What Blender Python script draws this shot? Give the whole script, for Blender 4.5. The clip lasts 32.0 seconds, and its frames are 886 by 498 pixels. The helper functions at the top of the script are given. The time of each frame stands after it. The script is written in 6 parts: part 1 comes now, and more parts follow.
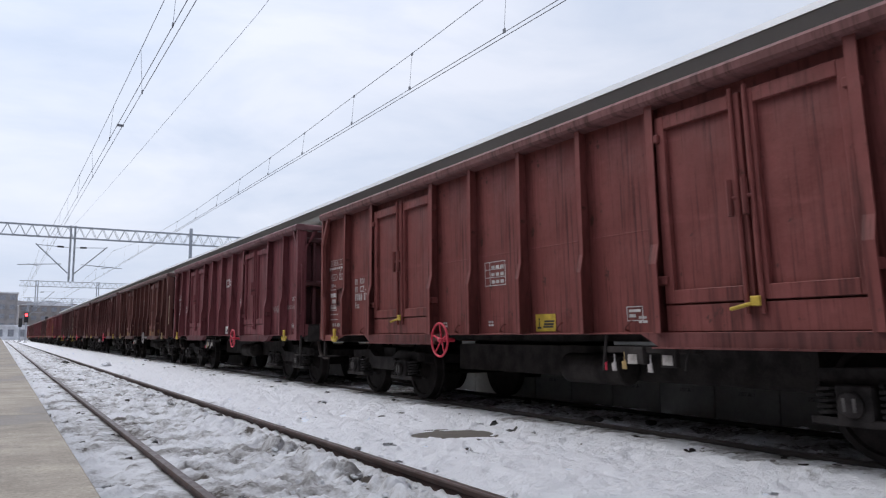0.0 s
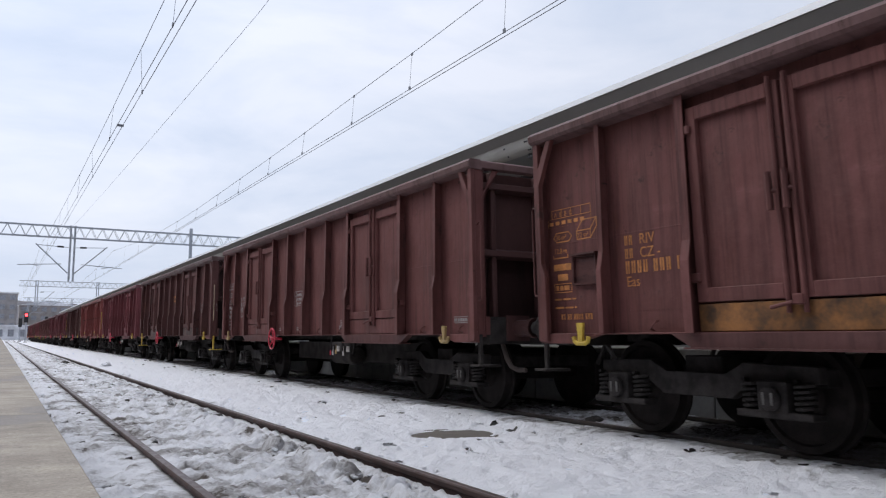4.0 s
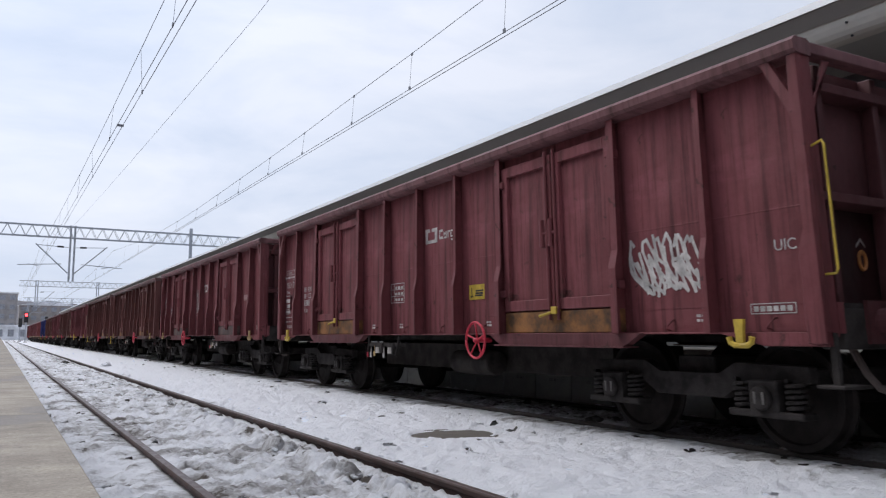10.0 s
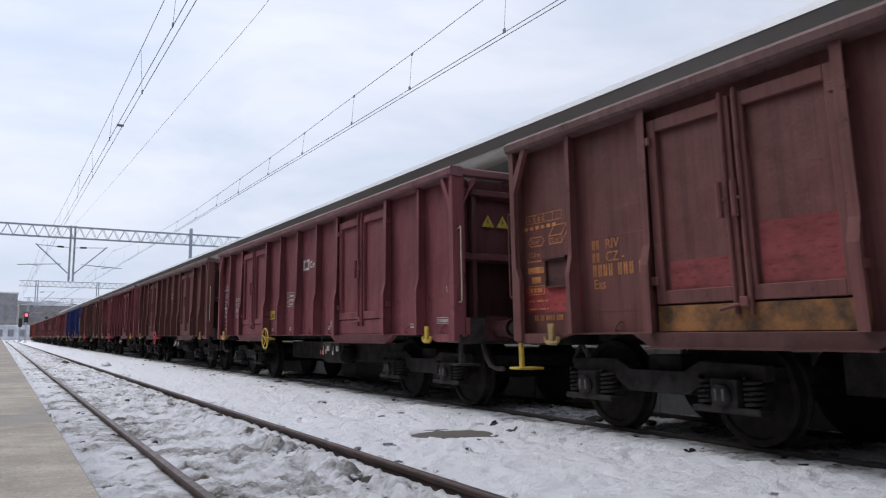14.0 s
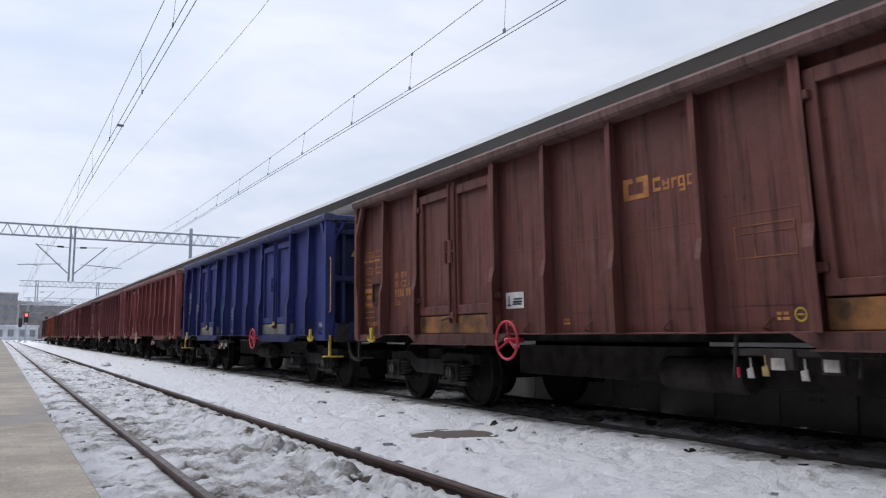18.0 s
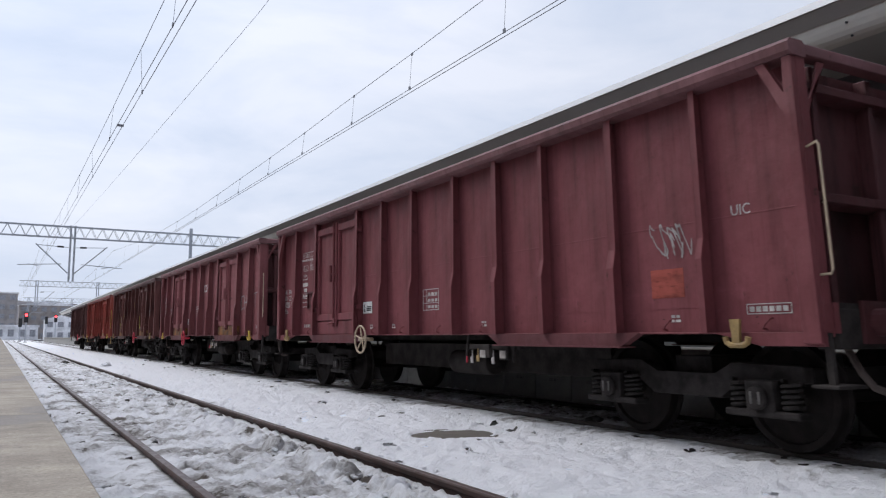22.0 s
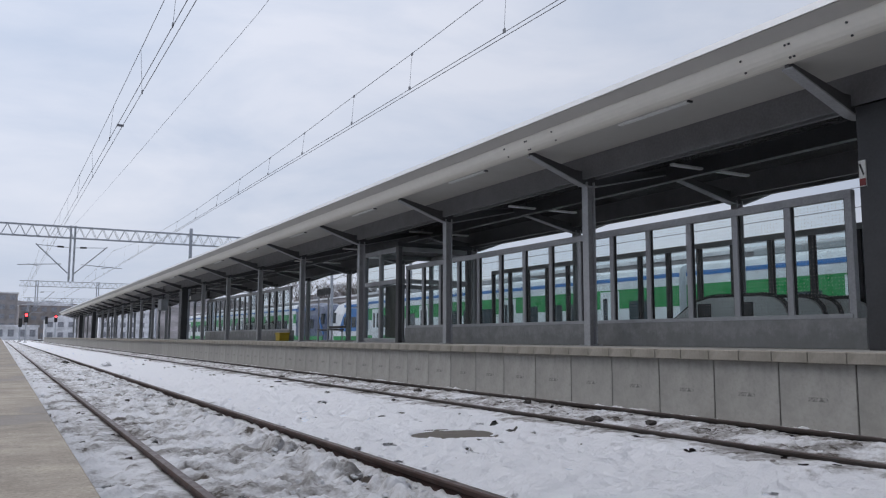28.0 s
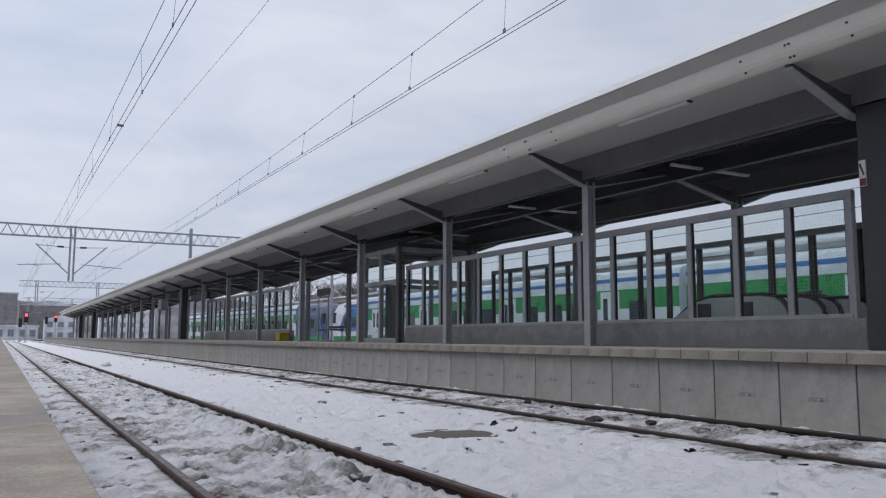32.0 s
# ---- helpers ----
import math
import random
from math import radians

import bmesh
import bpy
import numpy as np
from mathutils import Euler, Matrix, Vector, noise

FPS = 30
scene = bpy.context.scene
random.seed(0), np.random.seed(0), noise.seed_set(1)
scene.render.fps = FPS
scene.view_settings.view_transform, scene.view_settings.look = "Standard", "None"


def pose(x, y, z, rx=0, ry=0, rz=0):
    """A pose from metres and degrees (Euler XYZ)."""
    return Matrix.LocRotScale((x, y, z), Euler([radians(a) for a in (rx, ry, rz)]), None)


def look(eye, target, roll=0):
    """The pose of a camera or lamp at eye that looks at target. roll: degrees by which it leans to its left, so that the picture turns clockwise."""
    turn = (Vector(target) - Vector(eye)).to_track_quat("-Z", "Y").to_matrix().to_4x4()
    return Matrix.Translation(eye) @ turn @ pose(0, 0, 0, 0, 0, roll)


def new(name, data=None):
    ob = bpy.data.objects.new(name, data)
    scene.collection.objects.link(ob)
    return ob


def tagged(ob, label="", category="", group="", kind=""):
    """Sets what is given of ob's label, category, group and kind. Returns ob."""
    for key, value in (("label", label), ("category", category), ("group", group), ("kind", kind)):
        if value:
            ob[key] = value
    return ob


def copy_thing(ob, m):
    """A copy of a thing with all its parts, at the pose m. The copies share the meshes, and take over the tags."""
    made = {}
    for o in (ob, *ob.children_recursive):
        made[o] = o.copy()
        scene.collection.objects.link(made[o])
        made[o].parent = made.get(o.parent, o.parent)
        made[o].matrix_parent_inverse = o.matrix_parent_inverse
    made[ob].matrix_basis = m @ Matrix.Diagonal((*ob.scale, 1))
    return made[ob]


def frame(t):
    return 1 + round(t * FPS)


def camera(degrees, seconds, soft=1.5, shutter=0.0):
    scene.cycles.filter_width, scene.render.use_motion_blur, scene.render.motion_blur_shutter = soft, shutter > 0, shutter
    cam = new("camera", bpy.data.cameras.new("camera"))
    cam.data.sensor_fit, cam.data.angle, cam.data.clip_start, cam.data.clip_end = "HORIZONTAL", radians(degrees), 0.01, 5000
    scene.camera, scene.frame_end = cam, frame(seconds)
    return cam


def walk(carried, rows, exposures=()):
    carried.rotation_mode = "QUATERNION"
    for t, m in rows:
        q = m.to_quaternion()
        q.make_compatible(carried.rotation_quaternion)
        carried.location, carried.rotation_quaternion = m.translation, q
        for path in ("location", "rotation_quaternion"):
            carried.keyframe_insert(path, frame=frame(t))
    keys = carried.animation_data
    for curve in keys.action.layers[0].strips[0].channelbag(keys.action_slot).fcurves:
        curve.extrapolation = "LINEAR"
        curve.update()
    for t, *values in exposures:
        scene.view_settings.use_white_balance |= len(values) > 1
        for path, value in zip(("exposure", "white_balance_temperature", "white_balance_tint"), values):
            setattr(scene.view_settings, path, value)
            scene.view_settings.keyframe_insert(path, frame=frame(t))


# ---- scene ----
cam = camera(58.69, 32.0, soft=1.2, shutter=0.62)
# the rows of the sensor are read from top to bottom while the train runs
scene.cycles.rolling_shutter_type, scene.cycles.rolling_shutter_duration = "TOP", 0.06
EYE = Vector((0.0, 0.0, 0.937))


def aim(yaw, pitch):
    y, p = radians(yaw), radians(pitch)
    return EYE + Vector((math.sin(y) * math.cos(p), math.cos(y) * math.cos(p), math.sin(p))) * 10


SHOT = look(EYE, aim(29.194, 6.43), 0.153)
walk(cam, [(0.0, SHOT), (32.0, SHOT)], exposures=[(0.0, 0.0), (25.5, 0.0), (26.8, -0.20), (29.0, -0.26), (30.0, -0.27), (32.0, -0.33)])

# ---- plan, in metres: x across the tracks, y along them, z above the rail heads ----
GAUGE = 1.507
NEAR_X = 1.140 + GAUGE / 2
FAR_X = 5.866 + GAUGE / 2
STRAIGHT, RADIUS = 186.0, 420.0
PITCH = 14.04
EDGE_X = 8.34
DECK_Z = 0.785
LEFT_X, LEFT_Z = 0.122, 0.74
COL_X, COL_Y, COL_STEP = 10.6, 6.75, 5.98
REAR_X = 15.1
SCREEN_X = 11.3


def along(x, u):
    """Place and heading on a line beside the tracks: straight, then a bend to the right."""
    if u <= STRAIGHT:
        return x, u, 0.0
    a = (u - STRAIGHT) / RADIUS
    r = RADIUS - (x - FAR_X)
    return FAR_X + RADIUS - r * math.cos(a), STRAIGHT + r * math.sin(a), a


# ---- world, sun ----
SUN_EL, SUN_AZ = 52, 322
world = bpy.data.worlds.new("overcast_sky")
scene.world = world
world.use_nodes = True
wt = world.node_tree
wt.nodes.clear()


def wnode(kind, **kw):
    n = wt.nodes.new(kind)
    for k, v in kw.items():
        n.inputs[k].default_value = v
    return n


sky = wnode("ShaderNodeTexSky")
sky.sky_type = "NISHITA"
sky.sun_disc = False
sky.sun_elevation, sky.sun_rotation = radians(SUN_EL), radians(SUN_AZ)
sky.dust_density, sky.air_density = 4.0, 1.0
dim = wnode("ShaderNodeVectorMath")
dim.operation = "SCALE"
dim.inputs["Scale"].default_value = 0.11
wt.links.new(sky.outputs[0], dim.inputs[0])
crd = wnode("ShaderNodeTexCoord")
stretch = wnode("ShaderNodeMapping")
stretch.inputs["Scale"].default_value = (1.6, 1.6, 5.0)
wt.links.new(crd.outputs["Generated"], stretch.inputs[0])
cloud = wnode("ShaderNodeTexNoise", Scale=1.7, Detail=7.0, Roughness=0.55, Distortion=0.3)
wt.links.new(stretch.outputs[0], cloud.inputs["Vector"])
ramp = wnode("ShaderNodeValToRGB")
ramp.color_ramp.elements[0].position, ramp.color_ramp.elements[0].color = 0.30, (0.66, 0.755, 0.945, 1)
ramp.color_ramp.elements[1].position, ramp.color_ramp.elements[1].color = 0.62, (0.92, 0.965, 1.10, 1)
wt.links.new(cloud.outputs[0], ramp.inputs[0])
toward = wnode("ShaderNodeVectorMath")
toward.operation = "DOT_PRODUCT"
toward.inputs[1].default_value = (math.sin(radians(SUN_AZ)) * math.cos(radians(SUN_EL)), math.cos(radians(SUN_AZ)) * math.cos(radians(SUN_EL)), math.sin(radians(SUN_EL)))
wt.links.new(crd.outputs["Generated"], toward.inputs[0])
fall = wnode("ShaderNodeMapRange")
for key, val in (("From Min", -1.0), ("From Max", 1.0), ("To Min", 0.30), ("To Max", 1.20)):
    fall.inputs[key].default_value = val
wt.links.new(toward.outputs["Value"], fall.inputs["Value"])
shade = wnode("ShaderNodeVectorMath")
shade.operation = "SCALE"
wt.links.new(ramp.outputs[0], shade.inputs[0])
wt.links.new(fall.outputs[0], shade.inputs["Scale"])
veil = wnode("ShaderNodeMix")
veil.data_type = "RGBA"
veil.inputs["Factor"].default_value = 0.9
wt.links.new(dim.outputs[0], veil.inputs["A"])
wt.links.new(shade.outputs[0], veil.inputs["B"])
back = wnode("ShaderNodeBackground", Strength=1.0)
wt.links.new(veil.outputs["Result"], back.inputs[0])
outw = wnode("ShaderNodeOutputWorld")
wt.links.new(back.outputs[0], outw.inputs[0])

sun = bpy.data.lights.new("sun", "SUN")
sun.energy, sun.angle, sun.color = 1.35, radians(36), (1.0, 0.975, 0.945)
sun_ob = new("sun", sun)
sa, se = radians(SUN_AZ), radians(SUN_EL)
sun_ob.matrix_world = look((0, 0, 60), (-math.sin(sa) * math.cos(se), -math.cos(sa) * math.cos(se), 60 - math.sin(se)))

# ---- materials ----


class Nodes:
    """A short way to write a node material."""

    def __init__(self, name, rough=0.7, metal=0.0):
        self.mat = bpy.data.materials.new(name)
        self.mat.use_nodes = True
        self.t = self.mat.node_tree
        self.b = self.t.nodes["Principled BSDF"]
        self.b.inputs["Roughness"].default_value = rough
        self.b.inputs["Metallic"].default_value = metal
        self.tc = self.t.nodes.new("ShaderNodeTexCoord").outputs["Object"]

    def add(self, kind, ins=(), **kw):
        n = self.t.nodes.new(kind)
        for k, v in kw.items():
            n.inputs[k].default_value = v
        for k, s in dict(ins).items():
            self.t.links.new(s, n.inputs[k])
        return n

    def noise(self, scale, detail=5, rough=0.6, stretch=None, seed=None):
        v = self.tc
        if seed is not None:
            a = self.add("ShaderNodeVectorMath", {0: v, 1: seed})
            v = a.outputs[0]
        if stretch:
            m = self.add("ShaderNodeMapping", {0: v}, Scale=stretch)
            v = m.outputs[0]
        return self.add("ShaderNodeTexNoise", {"Vector": v}, Scale=scale, Detail=detail, Roughness=rough).outputs[0]

    def curve(self, value, a, b, lo=0.0, hi=1.0):
        n = self.t.nodes.new("ShaderNodeMapRange")
        n.interpolation_type = "SMOOTHSTEP"
        for k, v in (("From Min", a), ("From Max", b), ("To Min", lo), ("To Max", hi)):
            n.inputs[k].default_value = v
        self.t.links.new(value, n.inputs["Value"])
        return n.outputs[0]

    def maths(self, op, a, b):
        n = self.t.nodes.new("ShaderNodeMath")
        n.operation = op
        for i, v in enumerate((a, b)):
            if isinstance(v, (int, float)):
                n.inputs[i].default_value = v
            else:
                self.t.links.new(v, n.inputs[i])
        return n.outputs[0]

    def mix(self, fac, a, b, blend="MIX"):
        n = self.t.nodes.new("ShaderNodeMix")
        n.data_type, n.blend_type = "RGBA", blend
        for k, v in (("Factor", fac), ("A", a), ("B", b)):
            i = n.inputs[k] if k != "Factor" else n.inputs[0]
            i = {"A": n.inputs[6], "B": n.inputs[7]}.get(k, i)
            if isinstance(v, tuple):
                i.default_value = (*v, 1)
            elif isinstance(v, (int, float)):
                i.default_value = v
            else:
                self.t.links.new(v, i)
        return n.outputs[2]

    def colour(self, c):
        if isinstance(c, tuple):
            self.b.inputs["Base Color"].default_value = (*c, 1)
        else:
            self.t.links.new(c, self.b.inputs["Base Color"])
        return self

    def rough(self, s):
        self.t.links.new(s, self.b.inputs["Roughness"])
        return self

    def bump(self, height, strength=0.3, dist=0.02):
        n = self.add("ShaderNodeBump", {"Height": height}, Strength=strength, Distance=dist)
        self.t.links.new(n.outputs[0], self.b.inputs["Normal"])
        return self


def plain(name, c, rough=0.6, metal=0.0, vary=0.25, scale=6.0, bump=0.1, stretch=None, spec=0.5, speckle=0.1):
    """Paint, metal or plastic with two scales of wear."""
    m = Nodes(name, rough, metal)
    m.b.inputs["Specular IOR Level"].default_value = spec
    a = m.curve(m.noise(scale, 6, stretch=stretch), 0.3, 0.7, 1 - vary, 1 + vary * 0.5)
    b = m.curve(m.noise(scale * 9, 3), 0.3, 0.7, 1 - speckle, 1 + speckle * 0.8)
    k = m.maths("MULTIPLY", a, b)
    v = m.add("ShaderNodeVectorMath")
    v.operation = "SCALE"
    m.t.links.new(k, v.inputs["Scale"])
    v.inputs[0].default_value = c
    m.colour(v.outputs[0])
    m.rough(m.curve(m.noise(scale * 2), 0.3, 0.7, max(rough - 0.12, 0.05), min(rough + 0.12, 1)))
    if bump:
        m.bump(m.noise(scale * 12, 4), bump, 0.004)
    return m.mat


def wagon_paint():
    """Sun-bleached oxide paint, its colour from the wagon; rust runs, grime and dents."""
    m = Nodes("wagon_paint", 0.62)
    info = m.t.nodes.new("ShaderNodeObjectInfo")
    off = m.add("ShaderNodeVectorMath")
    off.operation = "SCALE"
    off.inputs[0].default_value = (37.0, 91.0, 53.0)
    m.t.links.new(info.outputs["Alpha"], off.inputs["Scale"])
    seed = off.outputs[0]
    big = m.noise(0.9, 6, 0.6, (1, 1, 0.6), seed)
    fine = m.noise(14, 5, 0.65, None, seed)
    runs = m.noise(2.6, 5, 0.6, (1, 3.2, 0.22), seed)
    thin = m.noise(9, 4, 0.6, (1, 4.0, 0.12), seed)
    patch = m.noise(3.3, 8, 0.72, None, seed)
    crowd = m.curve(m.noise(1.1, 3, 0.5, None, seed), 0.53, 0.66)
    bleach = m.noise(4.5, 9, 0.75, (1, 1, 0.55), seed)
    chips = m.noise(9.0, 3, 0.5, (1, 1, 1.6), seed)
    c = info.outputs["Color"]
    c = m.mix(m.curve(big, 0.38, 0.66), c, m.mix(1.0, c, (1.32, 1.36, 1.4), "MULTIPLY"))
    heavy = m.maths("SUBTRACT", 1.15, info.outputs["Alpha"])
    c = m.mix(m.maths("MULTIPLY", m.curve(runs, 0.45, 0.74, 0, 0.9), heavy), c, m.mix(1.0, c, (0.34, 0.29, 0.28), "MULTIPLY"))
    c = m.mix(m.maths("MULTIPLY", m.curve(thin, 0.52, 0.74, 0, 0.7), heavy), c, m.mix(1.0, c, (0.42, 0.35, 0.33), "MULTIPLY"))
    c = m.mix(m.curve(fine, 0.45, 0.8, 0, 0.5), c, m.mix(1.0, c, (0.72, 0.68, 0.66), "MULTIPLY"))
    rust = m.noise(1.7, 9, 0.7, (1, 1, 0.75), seed)
    c = m.mix(m.curve(rust, 0.60, 0.74, 0, 0.55), c, (0.13, 0.045, 0.022))
    c = m.mix(m.curve(patch, 0.61, 0.68, 0, 0.75), c, (0.045, 0.022, 0.017))
    scuff = m.noise(1.3, 7, 0.68, (1, 0.5, 2.6), seed)
    c = m.mix(m.curve(scuff, 0.585, 0.70, 0, 0.35), c, m.mix(1.0, c, (1.5, 1.65, 1.75), "MULTIPLY"))
    c = m.mix(m.curve(bleach, 0.52, 0.75, 0, 0.4), c, m.mix(1.0, c, (1.5, 1.6, 1.7), "MULTIPLY"))
    c = m.mix(m.maths("MULTIPLY", m.curve(chips, 0.69, 0.72, 0, 0.8), crowd), c, (0.035, 0.02, 0.018))
    m.colour(c)
    m.b.inputs["Specular IOR Level"].default_value = 0.3
    m.rough(m.curve(big, 0.3, 0.7, 0.5, 0.75))
    dents = m.maths("ADD", m.noise(1.9, 2, 0.4, (1, 1, 0.8), seed), m.maths("MULTIPLY", fine, 0.06))
    m.bump(dents, 0.9, 0.07)
    return m.mat


def snow_material():
    m = Nodes("dirty_snow", 0.75)
    attr = m.t.nodes.new("ShaderNodeAttribute")
    attr.attribute_name = "grime"
    n2, n3 = m.noise(5.0, 8, 0.7), m.noise(24, 6, 0.7)
    soil = m.noise(3.4, 9, 0.72)
    g = m.maths("ADD", attr.outputs["Fac"], m.curve(m.noise(0.9, 8, 0.65, (0.7, 1.8, 1)), 0.3, 0.7, -0.42, 0.42))
    g = m.maths("ADD", g, m.curve(n2, 0.35, 0.7, -0.3, 0.3))
    fine = m.maths("ADD", g, m.curve(n3, 0.3, 0.7, -0.2, 0.2))
    c = m.mix(m.curve(g, 0.14, 0.86), (0.87, 0.875, 0.91), (0.43, 0.415, 0.415))
    c = m.mix(m.curve(fine, 0.55, 1.05, 0, 0.75), c, (0.21, 0.195, 0.185))
    c = m.mix(m.curve(m.maths("ADD", fine, m.curve(soil, 0.4, 0.68, -0.35, 0.5)), 0.88, 1.15), c, (0.085, 0.068, 0.055))
    m.colour(c)
    m.b.inputs["Subsurface Weight"].default_value = 0.0
    n4 = m.noise(11.0, 6, 0.7)
    crust = m.noise(70, 8, 0.78)
    rough_ice = m.maths("ADD", m.maths("MULTIPLY", n3, 0.55), m.maths("MULTIPLY", crust, 0.3))
    m.bump(m.maths("ADD", m.maths("MULTIPLY", n2, 0.7), m.maths("ADD", m.maths("MULTIPLY", n4, 0.75), rough_ice)), 1.0, 0.055)
    return m.mat


def concrete(name, c, stain=0.45, scale=1.3, damp=False, low=0.0):
    """Cast concrete: stains, runs and pores; damp patches or a splashed foot where asked."""
    m = Nodes(name, 0.85)
    info = m.t.nodes.new("ShaderNodeObjectInfo")
    n1, n2, n3 = m.noise(scale, 7, 0.65), m.noise(scale * 2.5, 5, 0.6, (1, 2.5, 0.35)), m.noise(60, 4, 0.7)
    base = m.mix(info.outputs["Random"], tuple(v * 0.92 for v in c), tuple(min(v * 1.07, 1) for v in c))
    col = m.mix(m.curve(n1, 0.35, 0.7, 0, stain), base, tuple(v * 0.6 for v in c))
    col = m.mix(m.curve(n2, 0.5, 0.75, 0, stain), col, tuple(v * 0.68 for v in c))
    col = m.mix(m.curve(n3, 0.55, 0.75, 0, 0.35), col, tuple(v * 0.65 for v in c))
    col = m.mix(m.curve(m.noise(17, 6, 0.75), 0.42, 0.72, 0, 0.4), col, tuple(v * 0.6 for v in c))
    if low:
        sep = m.add("ShaderNodeSeparateXYZ", {0: m.tc})
        tide = m.maths("SUBTRACT", sep.outputs["Z"], m.curve(m.noise(3.0, 9, 0.72), 0.25, 0.75, low - 0.2, low + 0.2))
        col = m.mix(m.curve(tide, -0.09, 0.09, 0.5, 0), col, tuple(v * 0.5 for v in c))
        col = m.mix(m.curve(m.noise(9, 8, 0.75), 0.5, 0.68, 0, 0.4), col, tuple(v * 0.5 for v in c))
    if damp:
        wet = m.curve(m.noise(0.7, 7, 0.7), 0.5, 0.56)
        col = m.mix(wet, col, m.mix(1.0, col, (0.55, 0.52, 0.5), "MULTIPLY"))
        m.rough(m.curve(wet, 0, 1, 0.88, 0.5))
    if damp:
        grit = m.noise(150, 3, 0.7)
        col = m.mix(m.curve(grit, 0.52, 0.66, 0, 0.5), col, m.mix(1.0, col, (1.45, 1.45, 1.45), "MULTIPLY"))
        col = m.mix(m.curve(grit, 0.36, 0.47, 0.5, 0), col, m.mix(1.0, col, (0.6, 0.58, 0.56), "MULTIPLY"))
        blots = m.noise(6.5, 9, 0.72, (1.2, 1.2, 1))
        col = m.mix(m.curve(blots, 0.42, 0.62, 0, 0.55), col, m.mix(1.0, col, (0.68, 0.66, 0.64), "MULTIPLY"))
        col = m.mix(m.curve(blots, 0.36, 0.44, 0.35, 0), col, m.mix(1.0, col, (1.3, 1.28, 1.22), "MULTIPLY"))
    m.colour(col)
    m.bump(m.maths("ADD", n3, n1), 0.35, 0.006)
    return m.mat


def glass_material(name, tint, rough=0.02, film=0.0):
    """A thin pane: clear through, glossy by the angle, a little dust."""
    m = Nodes(name, rough)
    t = m.t
    clear = m.add("ShaderNodeBsdfTransparent", Color=(*tint, 1))
    shine = m.add("ShaderNodeBsdfGlossy", Roughness=rough)
    face = m.t.nodes.new("ShaderNodeLayerWeight")
    face.inputs["Blend"].default_value = 0.5
    fres = m.maths("ADD", m.maths("MULTIPLY", m.maths("POWER", face.outputs["Facing"], 5.0), 0.5), 0.03)
    mixer = m.add("ShaderNodeMixShader", {0: fres, 1: clear.outputs[0], 2: shine.outputs[0]})
    dust = m.add("ShaderNodeBsdfDiffuse", Color=(0.5, 0.52, 0.52, 1))
    amount = m.curve(m.noise(3, 6), 0.3, 0.8, film * 0.5, film)
    mix2 = m.add("ShaderNodeMixShader", {0: amount, 1: mixer.outputs[0], 2: dust.outputs[0]})
    t.links.new(mix2.outputs[0], t.nodes["Material Output"].inputs["Surface"])
    return m.mat


def lamp_material(name, c, power):
    m = Nodes(name, 0.4)
    m.colour(c)
    m.b.inputs["Emission Color"].default_value = (*c, 1)
    m.b.inputs["Emission Strength"].default_value = power
    return m.mat


PAINT = wagon_paint()
SNOW = snow_material()
UNDER = plain("grimy_underframe", (0.046, 0.040, 0.038), 0.9, 0.0, 0.5, 5, 0.3, spec=0.12)
BOGIE = plain("grimy_cast_steel", (0.040, 0.035, 0.034), 0.8, 0.0, 0.5, 8, 0.3, spec=0.1)
WHEEL = plain("worn_wheel_steel", (0.032, 0.027, 0.026), 0.75, 0.1, 0.4, 8, spec=0.1)
BARE = plain("bright_worn_steel", (0.35, 0.34, 0.33), 0.45, 0.8, 0.3, 10)
YELLOW = plain("yellow_paint", (0.52, 0.36, 0.045), 0.55, 0, 0.3, 9)
HOSE = plain("weathered_hose", (0.075, 0.055, 0.048), 0.8, 0, 0.4, 5)
OCHRE = plain("ochre_paint", (0.21, 0.09, 0.028), 0.75, 0, 0.85, 4)
RED = plain("red_paint", (0.55, 0.03, 0.06), 0.5, 0, 0.2, 9)
HOOKPAINT = plain("worn_ochre_yellow_paint", (0.32, 0.215, 0.085), 0.6, 0, 0.35, 9)
BEIGE = plain("beige_paint", (0.48, 0.38, 0.27), 0.6, 0, 0.25, 9)
WHITE = plain("faded_white_paint", (0.54, 0.51, 0.49), 0.7, 0, 0.4, 7)
GREYMARK = plain("grey_chalk_marking", (0.36, 0.33, 0.32), 0.8, 0, 0.4, 7)
ORANGE = plain("faded_orange_paint", (0.50, 0.20, 0.06), 0.7, 0, 0.4, 7)
LIME = plain("yellow_green_spray", (0.52, 0.5, 0.06), 0.7, 0, 0.3, 9)
BLACK = plain("black_paint", (0.02, 0.02, 0.022), 0.6, 0, 0.3, 9)
BROKEN_WHITE = plain("chipped_white_limewash", (0.42, 0.38, 0.35), 0.8, 0, 0.6, 4)
RUSTRAIL = plain("rusty_rail_side", (0.052, 0.027, 0.023), 0.8, 0.1, 0.45, 5, 0.4)
DARKRAIL = plain("dark_rail_side", (0.032, 0.024, 0.021), 0.8, 0.1, 0.4, 5, 0.4)
RAILTOP = plain("rail_head_steel", (0.095, 0.066, 0.06), 0.45, 0.3, 0.3, 6)
SLEEPER = concrete("sleeper_concrete", (0.3, 0.29, 0.27))
WALLC = concrete("precast_concrete", (0.36, 0.352, 0.33), 0.65)
COPING = concrete("coping_concrete", (0.32, 0.295, 0.255), 0.75, 4)
PARAPET = concrete("parapet_concrete", (0.30, 0.305, 0.31), 0.75, 3.2, low=1.02)
PLATFORM = concrete("old_platform_concrete", (0.40, 0.355, 0.30), 0.8, 1.6, damp=True)
